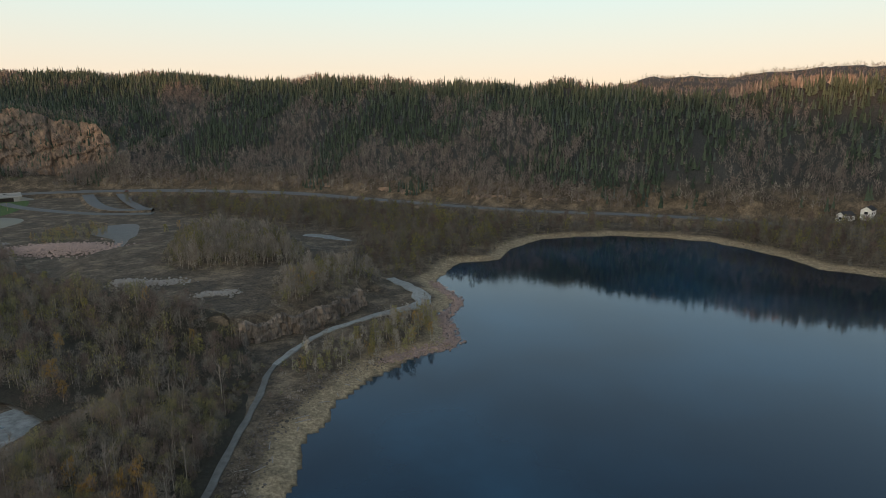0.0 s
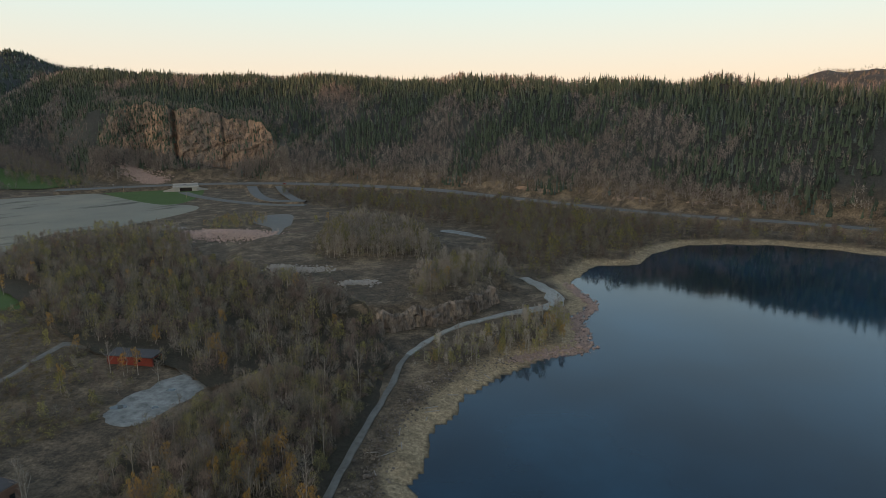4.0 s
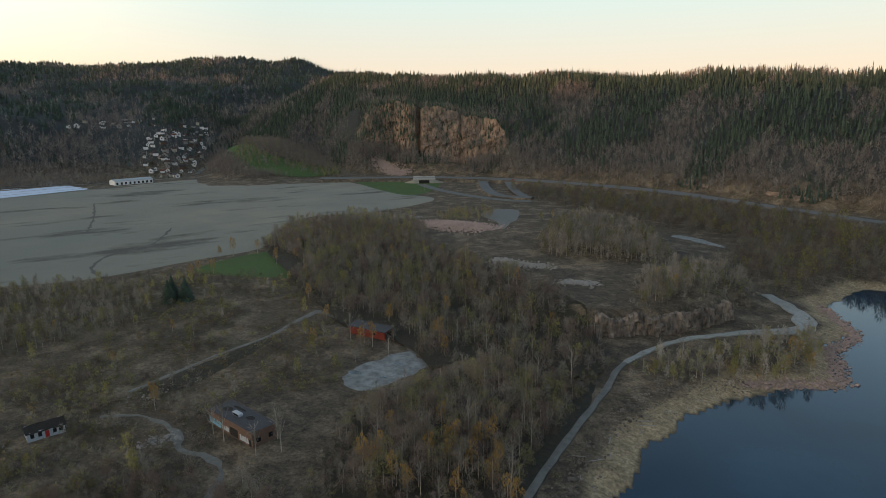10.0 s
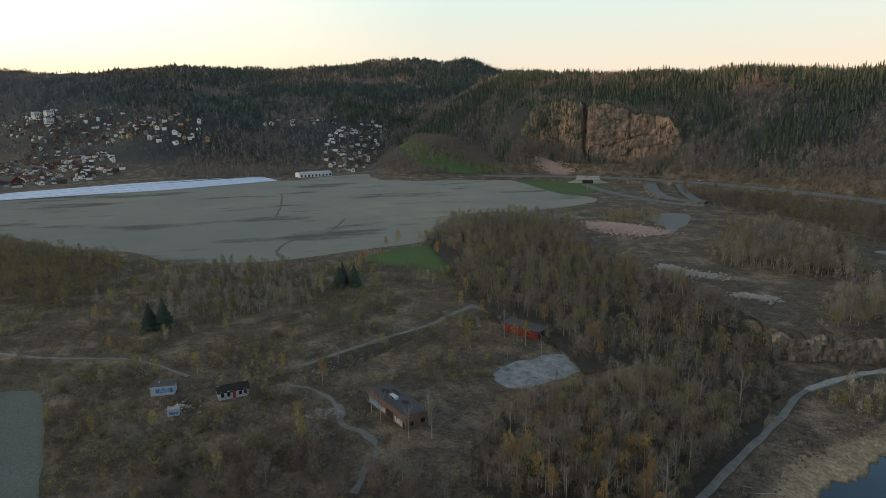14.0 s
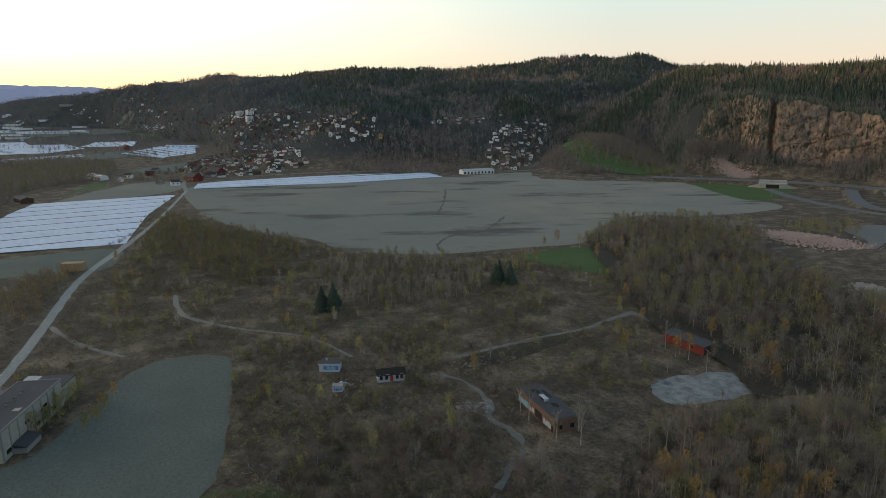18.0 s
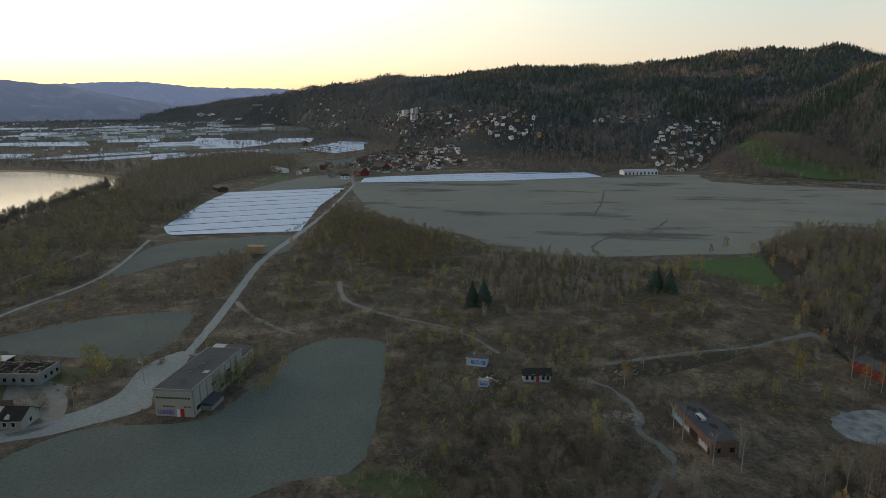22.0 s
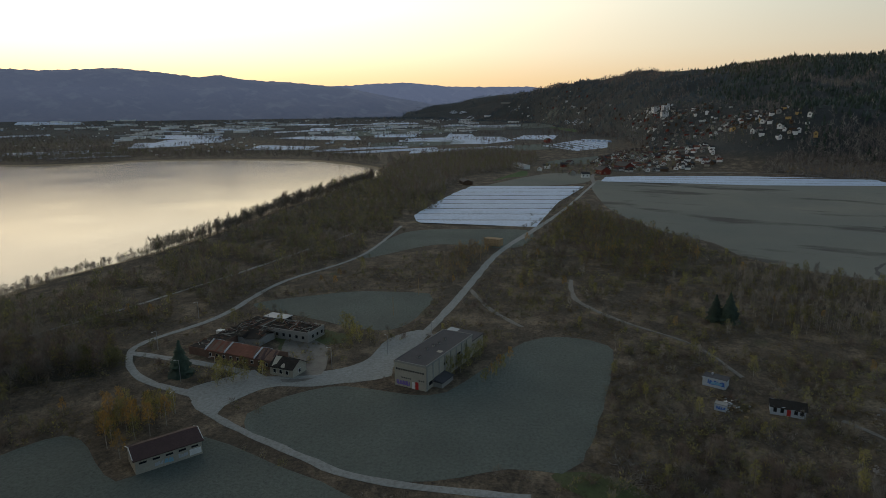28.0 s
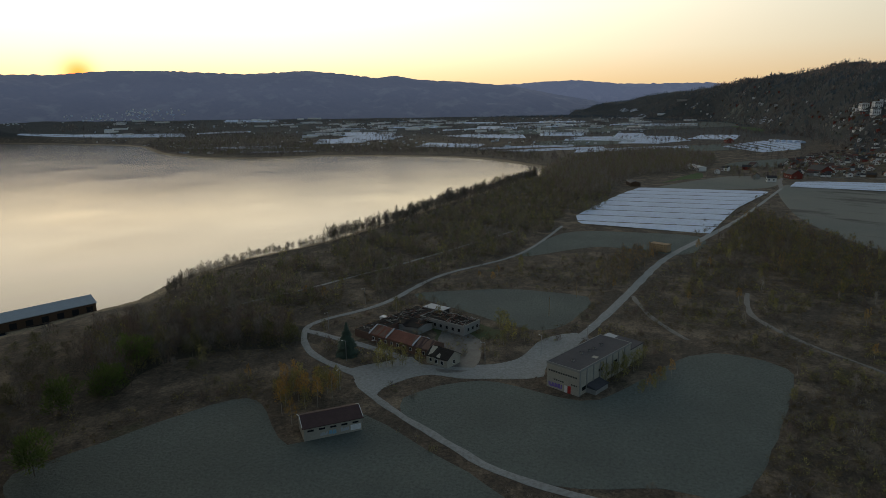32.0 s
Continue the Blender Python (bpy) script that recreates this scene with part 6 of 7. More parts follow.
def huts():
    ob = thing("graffiti_hut", (-196.2, 47.6, 0.1), 62, "small flat-roofed hut with blue sprayed wall in the scrub", "hut")
    part("wall", box(0, 7.0, 0, 4.2, -0.4, 2.7), M_PALEPAINT, ob)
    part("roof", box(-0.2, 7.2, -0.2, 4.4, 2.7, 2.9), M_FELT, ob, "dark flat roof")
    part("roof_rim", box(-0.25, 7.25, -0.28, -0.18, 2.6, 2.98), M_PALEPAINT, ob)
    scrawl(ob, 1.4, 6.7, 0.7, 2.3, 0, M_BLUE, 14)
    scrawl(ob, 2.2, 6.0, 0.9, 2.0, -0.03, M_CYAN, 15)
    part("chimney", box(1.8, 2.3, 3, 3.5, 2.9, 3.5), M_PALEPAINT, ob)
    low = thing("graffiti_box", (-178.5, 47.2, 0.1), 65, "small sprayed concrete box beside a rubbish heap", "hut")
    part("wall", box(0, 3.2, 0, 2.2, -0.4, 1.9), M_PALEPAINT, low)
    part("roof", box(-0.1, 3.3, -0.1, 2.3, 1.9, 2.05), M_CONCRETE, low)
    scrawl(low, 0.4, 2.8, 0.4, 1.5, 0, M_BLUE, 16)
    black = thing("burnt_hut", (-178.5, 62.5, 0.1), 76, "burnt white hut with collapsed black roof", "hut")
    part("wall", box(0, 9.0, 0, 5.5, -0.4, 2.5), M_PALEPAINT, black, "stained white walls")
    part("roof", roof_slabs(0, 9.0, 0, 5.5, 2.5, 3.6, 0.4, 0.16, 0.4, 21), M_CHAR, black, "collapsed charred roof")
    for x in (1.2, 3.0, 6.5, 8.0):
        window(black, x, 0, 0.9, 0.8, 2.0, "-y", M_CHAR)
    part("door", box(4.2, 5.2, -0.07, 0.02, 0, 2.0), M_REDDOOR, black)
    rng = random.Random(4)
    heap = thing("rubbish_heap", (-181, 53, 0), 0, "scattered heap of white rubbish and boards", "rubbish")
    for k in range(46):
        s = rng.uniform(0.2, 0.7)
        bm = box(-s, s, -s * rng.uniform(0.4, 1), s * 0.7, 0, rng.uniform(0.1, 0.5))
        bmesh.ops.transform(bm, matrix=pose(rng.gauss(0, 3.2), rng.gauss(0, 2.2), 0.05, rng.uniform(-20, 20), rng.uniform(-20, 20), rng.uniform(0, 360)), verts=bm.verts)
        part("scrap", bm, rng.choice((M_WHITE, M_PALEPAINT, M_CONCRETE, M_TIMBER, M_BROWNWOOD)), heap)


huts()


def crate_stack():
    ob = thing("crate_stack", (-405.5, -48.6, 0.4), 70, "tall stack of wooden crates beside a tilled field", "crates", )
    for i in range(5):
        for k in range(4):
            part("crate", box(2.4 * i + 0.05, 2.4 * i + 2.3, 0, 6.0, 1.25 * k, 1.25 * k + 1.15, 0.06), M_TIMBER, ob)


crate_stack()


# ---- sheets of white fleece and plastic over the crops ----
def cover(name, outline, along, bands, label, gap=1.1, height=0.9, lift=None):
    """Long sheets laid side by side over a field, each a gently arched strip, cut to the field's outline."""
    line = np.concatenate([np.linspace(a, b, 12, endpoint=False) for a, b in zip(np.array(outline, float), np.roll(np.array(outline, float), -1, 0))])
    c, s = math.cos(radians(along)), math.sin(radians(along))
    u, v = line[:, 0] * c + line[:, 1] * s, -line[:, 0] * s + line[:, 1] * c
    holder = thing(name, (0, 0, 0), 0, label, "crop cover")
    edges = np.linspace(v.min(), v.max(), bands + 1)
    for a, b in zip(edges, edges[1:]):
        rows = []
        for f in np.linspace(0.0, 1.0, 5):
            w = a + gap / 2 + (b - a - gap) * f
            crossing = []
            for i in range(len(u)):
                v0, v1 = v[i - 1], v[i]
                if (v0 > w) != (v1 > w):
                    crossing.append(u[i - 1] + (u[i] - u[i - 1]) * (w - v0) / (v1 - v0))
            if len(crossing) < 2:
                continue
            rows.append((w, min(crossing), max(crossing), math.sin(math.pi * f) ** 0.5 * height))
        if len(rows) < 2:
            continue
        n = 14
        verts, faces = [], []
        for w, u0, u1, h in rows:
            for uu in np.linspace(u0, u1, n):
                x, y = uu * c - w * s, uu * s + w * c
                verts.append((x, y, h))
        verts = np.array(verts)
        verts[:, 2] += land(verts[:, 0], verts[:, 1]) * (1 if lift is None else 0) + (0.55 if lift is None else lift) + 0.12 * waves(verts[:, 0], verts[:, 1], 18, 51)
        faces = [(r * n + i, (r + 1) * n + i, (r + 1) * n + i + 1, r * n + i + 1) for r in range(len(rows) - 1) for i in range(n - 1)]
        me = mesh_of("fleece_sheet", verts, faces, M_PLASTIC, True)
        bm = bmesh.new()
        bm.from_mesh(me)
        bmesh.ops.recalc_face_normals(bm, faces=bm.faces)
        if sum(f.normal.z for f in bm.faces) < 0:
            bmesh.ops.reverse_faces(bm, faces=bm.faces)
        bm.to_mesh(me)
        bm.free()
        ob = new("fleece_sheet", me)
        ob.parent = holder
    return holder


cover("fleece_covered_field", [(-527, -126), (-489, -114), (-484, -60), (-482, -16), (-624, 0), (-781, 33), (-776, -107), (-707, -117), (-600, -124)], 96, 9, "field under bright white fleece sheets with dark furrows", 2.6, 0.45, 0.25)
cover("fleece_strip", [(-838, 55), (-812, 240), (-815, 400), (-890, 408), (-935, 303), (-917, 68)], 88, 4, "long strip of white fleece at the head of the wide field", 1.8, 0.5, 0.3)
for outline, along, bands in (([(-1700, -300), (-1990, -330), (-1960, -180), (-1774, -123), (-1690, -190)], 95, 8), ([(-1833, -139), (-2000, -110), (-1969, -5), (-1783, -17)], 10, 5),
                              ([(-1573, -43), (-1742, 46), (-1697, 126), (-1500, 112), (-1417, 37)], 20, 8), ([(-2140, -651), (-2176, -502), (-2039, -471), (-2034, -612)], 100, 5),
                              ([(-2029, -981), (-2114, -921), (-2044, -700), (-1927, -663)], 110, 5), ([(-1640, -889), (-1780, -908), (-1745, -699), (-1640, -680)], 105, 4),
                              ([(-1700, -1294), (-1963, -1346), (-2018, -1128), (-1869, -1096)], 120, 5), 
                              ([(-2950, -900), (-3000, -700), (-2880, -650), (-2820, -860)], 100, 4), ([(-3395, -620), (-3420, -480), (-3250, -430), (-3230, -560)], 100, 3),
                              
                              ([(-2500, -1500), (-2560, -1250), (-2430, -1200), (-2380, -1420)], 115, 4), ([(-2850, -1300), (-2900, -1100), (-2780, -1060), (-2740, -1240)], 115, 4)):
    cover("fleece_covered_field", outline, along, bands, "distant field under white fleece sheets", 2.5, 0.7)
for outline in ([(-1664, -2904), (-1844, -2061), (-1937, -2184), (-1692, -2923)], [(-2450, -2461), (-2586, -2201), (-2727, -2343), (-2583, -2569)], [(-2395, -1007), (-2383, -809), (-2562, -885), (-2572, -1064)], [(-2029, -616), (-2006, -469), (-2175, -521), (-2192, -652)], [(-1970, -829), (-1942, -636), (-2094, -698), (-2116, -877)], [(-2527, 10), (-2238, 84), (-2326, 75), (-2520, 21)], [(-3200, -271), (-3065, -182), (-3101, -200), (-3206, -256)], [(-3596, -641), (-3477, -514), (-3539, -542), (-3618, -626)], [(-2520, -366), (-2491, -209), (-2668, -238), (-2695, -377)], [(-1965, -360), (-1947, -259), (-2109, -293), (-2124, -377)], [(-1746, -1330), (-1755, -1150), (-1867, -1237), (-1854, -1396)], [(-1986, -1403), (-2013, -1168), (-2161, -1269), (-2127, -1485)]):
    (x0, y0), (x1, y1) = outline[:2]
    cover("fleece_covered_field", outline, math.degrees(math.atan2(y1 - y0, x1 - x0)), 4, "distant strip of field under white fleece", 4.0, 0.7)
rng = np.random.default_rng(44)
for _ in range(18):
    a, r = radians(rng.uniform(97, 136)), rng.uniform(1500, 3000)
    wide, deep, skew = rng.uniform(60, 150), rng.uniform(18, 45), rng.uniform(-30, 30)
    mid, out, cross = np.array([-math.sin(a) * r, math.cos(a) * r]), np.array([-math.sin(a), math.cos(a)]), np.array([math.cos(a), math.sin(a)])
    outline = [tuple(mid + cross * c * wide + out * (d * deep + c * skew)) for c, d in ((-1, -1), (1, -1), (1, 1), (-1, 1))]
    if all(land(np.array([x]), np.array([y]))[0] > WATER + 2 for x, y in outline):
        cover("fleece_covered_field", outline, math.degrees(math.atan2(cross[1], cross[0])), 3, "distant strip of field under white fleece", 5.0, 0.7)
patch("meadow_far", [(-2473, -36), (-2281, 53), (-2129, 50), (-2349, -19)], M_GREEN, "distant green meadow", None)
patch("meadow_strip", [(-847, -89), (-1010, -56), (-926, -47), (-892, -71)], M_GREEN, "green strip of grass", 0.08)
ribbon("road_village", [(-880, 600), (-940, 660), (-996, 722), (-1050, 759), (-1083, 772)], 9, M_ASPHALT, "asphalt road up to the village", 1.2, 8)
ribbon("road_field_head", [(-640, 690), (-760, 655), (-850, 560), (-885, 440), (-960, 300), (-990, 100), (-960, 55), (-821, 46)], 5, M_TRACK, "farm road along the head of the wide field", 0.2, 10)
ribbon("drain_long", [(-458, 285), (-410, 240), (-402, 219), (-393, 195), (-369, 176), (-343, 168)], [0.6, 2.0, 1.6, 2.4, 2.0, 1.0], M_STREAK, "dark winding drain in the wide field", 0.16, 3, "ditch", 0.0, 1.2)
ribbon("drain_short", [(-671, 331), (-577, 283), (-499, 238)], [1.2, 2.0, 1.2], M_STREAK, "dark winding drain in the wide field", 0.16, 3, "ditch", 0.0, 1.5)


# ---- houses ----
def house_kind(k):
    rng = random.Random(50 + k)
    walls = [(M_WHITE, "white"), (M_WHITE, "white"), (M_YELLOW, "ochre"), (M_CONCRETE, "grey"), (M_REDWOOD, "red"), (M_WHITE, "white"), (M_BROWNWOOD, "brown"), (M_RENDER, "cream")][k % 8]
    roofs = [(M_ROOFDARK, "black"), (M_ROOFRED, "rust-red"), (M_ROOFDARK, "black"), (M_ROOFBROWN, "brown"), (M_ROOFDARK, "black"), (M_ROOFDARK, "black"), (M_ROOFDARK, "black"), (M_ROOFBROWN, "brown")][k % 8]
    l, w, e, r = rng.uniform(9, 13), rng.uniform(7, 9), rng.uniform(3.4, 5.0), rng.uniform(2.2, 3.4)
    ob = thing("house", (0, 0, -500), 0, f"{walls[1]} wooden house with {roofs[1]} gabled roof on the hillside", "house", "houses of the villages")
    part("wall", gabled(-l / 2, l / 2, -w / 2, w / 2, -4, e, e + r), walls[0], ob)
    part("roof", roof_slabs(-l / 2, l / 2, -w / 2, w / 2, e, e + r, 0.6, 0.3), roofs[0], ob)
    for x in (-l * 0.28, l * 0.2):
        part("window", box(x - 0.9, x + 0.9, -w / 2 - 0.08, -w / 2 + 0.02, 1.2, 2.8), M_GLASS, ob)
    part("window", box(-l / 2 - 0.08, -l / 2 + 0.02, -1.2, 1.2, 1.0, 3.0), M_GLASS, ob)
    part("chimney", box(l * 0.1, l * 0.1 + 0.8, 0.3, 1.0, e + r - 0.8, e + r + 1.0), M_BRICK, ob)
    return ob


HOUSES = [house_kind(k) for k in range(8)]


FAR_HOUSES = []


def settle(outline, spacing, seed, pick, low=0.58, high=0.88):
    """Houses over a slope, one object each, in loose rows facing downhill."""
    rng = np.random.default_rng(seed)
    at = scatter(outline, spacing, rng, 0.82, (), 0.46)
    z = land(at[:, 0], at[:, 1])
    for (x, y), h in zip(at, z):
        kind = HOUSES[int(rng.choice(pick))]
        f = float(rng.uniform(low, high))
        turn = float(rng.choice([math.degrees(math.atan2(y, x)) + 90, math.degrees(math.atan2(y, x))]) + rng.uniform(-25, 25))
        if math.hypot(x, y) > 1290:
            FAR_HOUSES.append((x, y, float(h) + 0.5, radians(turn), f))
            continue
        ob = copy_thing(kind, pose(x, y, float(h) + 0.5, 0, 0, turn))
        ob.scale = (f, f, f)
    return at


for a in (
    ([(-860, 560), (-960, 560), (-1040, 612), (-1090, 670), (-1135, 760), (-1110, 800), (-1052, 741), (-988, 690), (-890, 590)], 15, 61, [0, 1, 3, 5, 7, 6, 3, 0]),
    ([(-1189, 657), (-1168, 720), (-1106, 667), (-1141, 630)], 26, 62, [0, 5, 7]),
    ([(-1972, 168), (-1754, 245), (-1458, 372), (-1175, 392), (-1115, 405), (-1105, 350), (-1270, 281), (-1486, 214), (-1831, 178)], 17.5, 63, [0, 1, 2, 3, 6, 5, 0, 0, 6, 3, 7, 6], 0.62, 0.95),
    ([(-1208, 65), (-1493, 192), (-1298, 252), (-1096, 262), (-1040, 239), (-990, 130), (-1030, 60)], 16, 64, [0, 1, 4, 3, 5, 0, 7, 0, 6, 1], 0.6, 0.9),
    ([(-1330, 330), (-1180, 400), (-1100, 430), (-1085, 370), (-1180, 300)], 21, 70, [0, 1, 3, 6, 5, 0, 2], 0.62, 0.95),
    ([(-1150, 540), (-1210, 661), (-1149, 682), (-1119, 559)], 24, 68, [0, 5, 3], 0.7, 1.0),
    ([(-3300, -300), (-2856, -6), (-2271, 148), (-2180, 120), (-2500, 40), (-3000, -170)], 40, 69, [0, 3, 5, 1], 0.7, 1.2),
    ([(-2300, 30), (-2266, 117), (-1984, 200), (-1960, 148)], 34, 65, [0, 3, 5, 1]),
    ([(-2700, -60), (-2750, 60), (-2500, 120), (-2450, 20)], 42, 66, [0, 3, 5]),
    ([(-1486, -1053), (-1440, -960), (-1365, -901), (-1390, -1000)], 30, 67, [0, 1, 6]),
):
    settle(*a)
for x, y, k, turn in ((333, 473, 0, 40), (345, 464, 4, 60), (316, 474, 0, 20), (-905, 38, 0, 100), (-940, 20, 3, 10), (-1060, -20, 0, 60), (-1090, 10, 4, 80), (-1010, -30, 1, 0), (-1150, 20, 3, 45),
                      (1050, 1500, 0, 30), (1150, 1450, 3, 10), (900, 1650, 2, 60)):
    copy_thing(HOUSES[k], pose(x, y, float(land(x, y)) + 0.6, 0, 0, turn))
for ob in HOUSES:
    for child in ob.children_recursive:
        bpy.data.objects.remove(child)
    bpy.data.objects.remove(ob)


def barn(x, y, turn, l, w, eave, ridge):
    ob = thing("red_barn", (x, y, float(land(x, y)) + 0.4), turn, "large red wooden barn with dark roof beside the farm road", "barn", "red barns")
    part("wall", gabled(-l / 2, l / 2, -w / 2, w / 2, -2, eave, ridge), M_REDWOOD, ob)
    part("roof", roof_slabs(-l / 2, l / 2, -w / 2, w / 2, eave, ridge, 0.7, 0.35), M_ROOFDARK, ob)
    part("gate", box(-l / 2 - 0.1, -l / 2 + 0.02, -2, 2, 0, 3.8), M_WHITE, ob, "white barn door")
    for k in range(4):
        part("window", box(-l * 0.4 + l * 0.25 * k, -l * 0.4 + l * 0.25 * k + 1.4, -w / 2 - 0.08, -w / 2 + 0.02, 1.5, 2.8), M_WHITE, ob)


barn(-962, 66, 20, 26, 14, 6, 11)
barn(-1032, 104, 25, 34, 16, 6.5, 12)
barn(-1700, -30, 10, 40, 16, 6, 11)


def hall(name, x, y, turn, l, w, h, wall, roof, label, bays=8, pitch=1.5, group=""):
    """A long low hall with a shallow roof and a row of doors."""
    ob = thing(name, (x, y, float(land(x, y)) + 0.3), turn, label, "hall", group)
    part("wall", gabled(-l / 2, l / 2, -w / 2, w / 2, -3, h, h + pitch), wall, ob)
    part("roof", roof_slabs(-l / 2, l / 2, -w / 2, w / 2, h, h + pitch, 0.4, 0.3), roof, ob)
    for k in range(bays):
        a = -l / 2 + l * (k + 0.3) / bays
        part("bay_door", box(a, a + l / bays * 0.45, -w / 2 - 0.1, -w / 2 + 0.02, 0.3, h * 0.7), M_GLASS if wall is not M_GLASS else M_WHITE, ob)
    return ob


hall("white_hall", -842, 470, 84, 52, 18, 5.0, M_WHITE, M_ROOFGREY, "long white hall with pale blue-grey roof behind the wide field", 9, 2.2)
hall("boathouse", -150, -283, 166, 62, 12, 4.2, M_BROWNWOOD, M_ROOFGREY, "long weathered boathouse with grey roof at the water's edge", 10, 2.6)
hall("white_terrace", -1070, -63, 20, 64, 11, 6, M_WHITE, M_ROOFGREY, "long white apartment terrace among trees", 10, 1)
hall("farm_shed", -800, -120, 20, 30, 12, 4, M_BROWNWOOD, M_ROOFDARK, "dark farm shed with parked machinery", 5, 2)
for x, y, l in ((-1666, 238, 18), (-1640, 258, 16), (-1600, 250, 13)):
    ob = thing("apartment_tower", (x, y, float(land(x, y))), 12, "white apartment tower above the hillside town", "tower block", "apartment towers")
    part("wall", box(-l / 2, l / 2, -8, 8, -4, 11.4), M_WHITE, ob)
    part("roof", box(-l / 2 + 1, l / 2 - 1, -7, 7, 11.4, 12.2), M_ROOFGREY, ob)
    for f in range(4):
        for g in range(4):
            part("window", box(-l / 2 + 1.5 + g * (l - 2) / 4, -l / 2 - 0.5 + (g + 1) * (l - 2) / 4, -8.1, -7.98, 0.6 + 2.8 * f, 2.0 + 2.8 * f), M_GLASS, ob)
            part("window", box(l / 2 - 0.02, l / 2 + 0.1, -7 + 3.6 * g, -4.6 + 3.6 * g, 0.6 + 2.8 * f, 2.0 + 2.8 * f), M_GLASS, ob)
rng = np.random.default_rng(91)
for outline, count in (([(-1768, -1398), (-2480, -1817), (-2803, -1713), (-2969, -1344), (-2606, -1078), (-2100, -1250)], 70), ([(-2150, -900), (-2900, -800), (-3300, -300), (-2500, -150), (-2150, -300)], 55),
                       ([(-2100, -2180), (-2900, -2600), (-2800, -1900), (-2300, -1800)], 22), ([(-1740, -2400), (-2200, -3000), (-2300, -2600), (-1950, -2250)], 12)):
    line = smooth_line(outline, 60, True)
    done = 0
    while done < count:
        x, y = rng.uniform(line.min(0), line.max(0))
        if inside(np.array([x]), np.array([y]), line)[0]:
            white = rng.random() < 0.75
            hall("warehouse", x, y, math.degrees(math.atan2(y, x)) + rng.uniform(-20, 20) + 90, rng.uniform(28, 75), rng.uniform(12, 26), rng.uniform(4, 7.5), M_WHITE if white else M_CONCRETE,
                 [M_ROOFGREY, M_ROOFGREY, M_PLASTIC, M_ROOFDARK][int(rng.integers(0, 4))], "pale flat-roofed warehouse in the valley", 3, 0.8, "warehouses in the valley")
            done += 1
for k in range(5):
    x, y = -1720 + 8 * k, 70 + 13 * k
    ob = thing("greenhouse", (x, y, float(land(x, y))), 20, "white arched greenhouse beside a covered field", "greenhouse", "arched greenhouses")
    bm = bmesh.new()
    arc = [(6.5 * math.cos(a), 5.5 * math.sin(a)) for a in np.linspace(0, math.pi, 9)]
    rows = [[bm.verts.new((xx, yy, zz)) for yy, zz in arc] for xx in (-20, 20)]
    for i in range(8):
        bm.faces.new((rows[0][i], rows[0][i + 1], rows[1][i + 1], rows[1][i]))
    bm.faces.new(rows[0]), bm.faces.new(rows[1])
    part("cover", bm, M_PLASTIC, ob)
    part("end_door", box(-20.15, -19.98, -1.5, 1.5, 0, 3), M_CONCRETE, ob)


# ---- rock ----
def rock_sheet(name, line, z0, height, push, label, material, step=1.2, rows=16, seed=0, rough=1.0, lean=0.25):
    """A rock face along a plan line: blocks, ledges and cracks pushed in and out."""
    path = smooth_line(line, step)
    side = np.gradient(path, axis=0)
    side = np.stack([side[:, 1], -side[:, 0]], -1) / np.linalg.norm(side, axis=1)[:, None]
    if (side * -path).sum() < 0:
        side = -side
    u = np.concatenate([[0], np.cumsum(np.linalg.norm(np.diff(path, axis=0), axis=1))])
    rng = np.random.default_rng(seed)
    n = len(path)
    cols = rng.normal(0, 1, 400)
    verts = []
    if height is None:
        az = np.degrees(np.arctan2(-path[:, 0], path[:, 1]))
        t = np.linspace(0, 1, n)
        base = table(CLIFF_LOW, az) - 3
        high = (table(CLIFF_TOP, az) - base) * (0.95 + 0.08 * waves(u, 0 * u, 60, seed, 4)) * np.minimum(1, 0.6 + 6 * np.minimum(t, 1 - t))
    else:
        base, high = np.full(n, float(z0)), height * (0.92 + 0.1 * waves(u, 0 * u, 18, seed, 3))
    for r in range(rows + 1):
        s = r / rows
        z = base + high * s + 0.012 * height_of(high) * rng.normal(size=n)
        block = cols[(u / (0.07 * height_of(high)) + 3.0 * (r // 3)).astype(int) % 400] * 0.6 + cols[(u / (0.3 * height_of(high)) + 50 * (r // 6)).astype(int) % 400] + 0.25 * rng.normal(size=n)
        off = push * (1 - lean * s) + rough * 0.034 * height_of(high) * block
        if r == rows:
            off = off - 0.5 * height_of(high) * 0.3
        p = path + side * np.asarray(off)[:, None]
        verts += [(*p[i], z[i]) for i in range(n)]
    faces = [(r * n + i, r * n + i + 1, (r + 1) * n + i + 1, (r + 1) * n + i) for r in range(rows) for i in range(n - 1)]
    me = mesh_of(name, verts, faces, material)
    bm = bmesh.new()
    bm.from_mesh(me)
    bmesh.ops.recalc_face_normals(bm, faces=bm.faces)
    bm.to_mesh(me)
    bm.free()
    return tagged(new(name, me), label, "rock", kind="structure")


def height_of(high):
    return float(np.mean(high))


face = rock_sheet("rock_face", [(-80, 225), (-73, 230), (-66, 237), (-58, 243), (-52, 250), (-46, 262), (-40, 276)], -0.5, 9.4, 4.0, "blasted dark rock face above the shore road", M_GREYROCK, 0.9, 9, 3, 2.0)


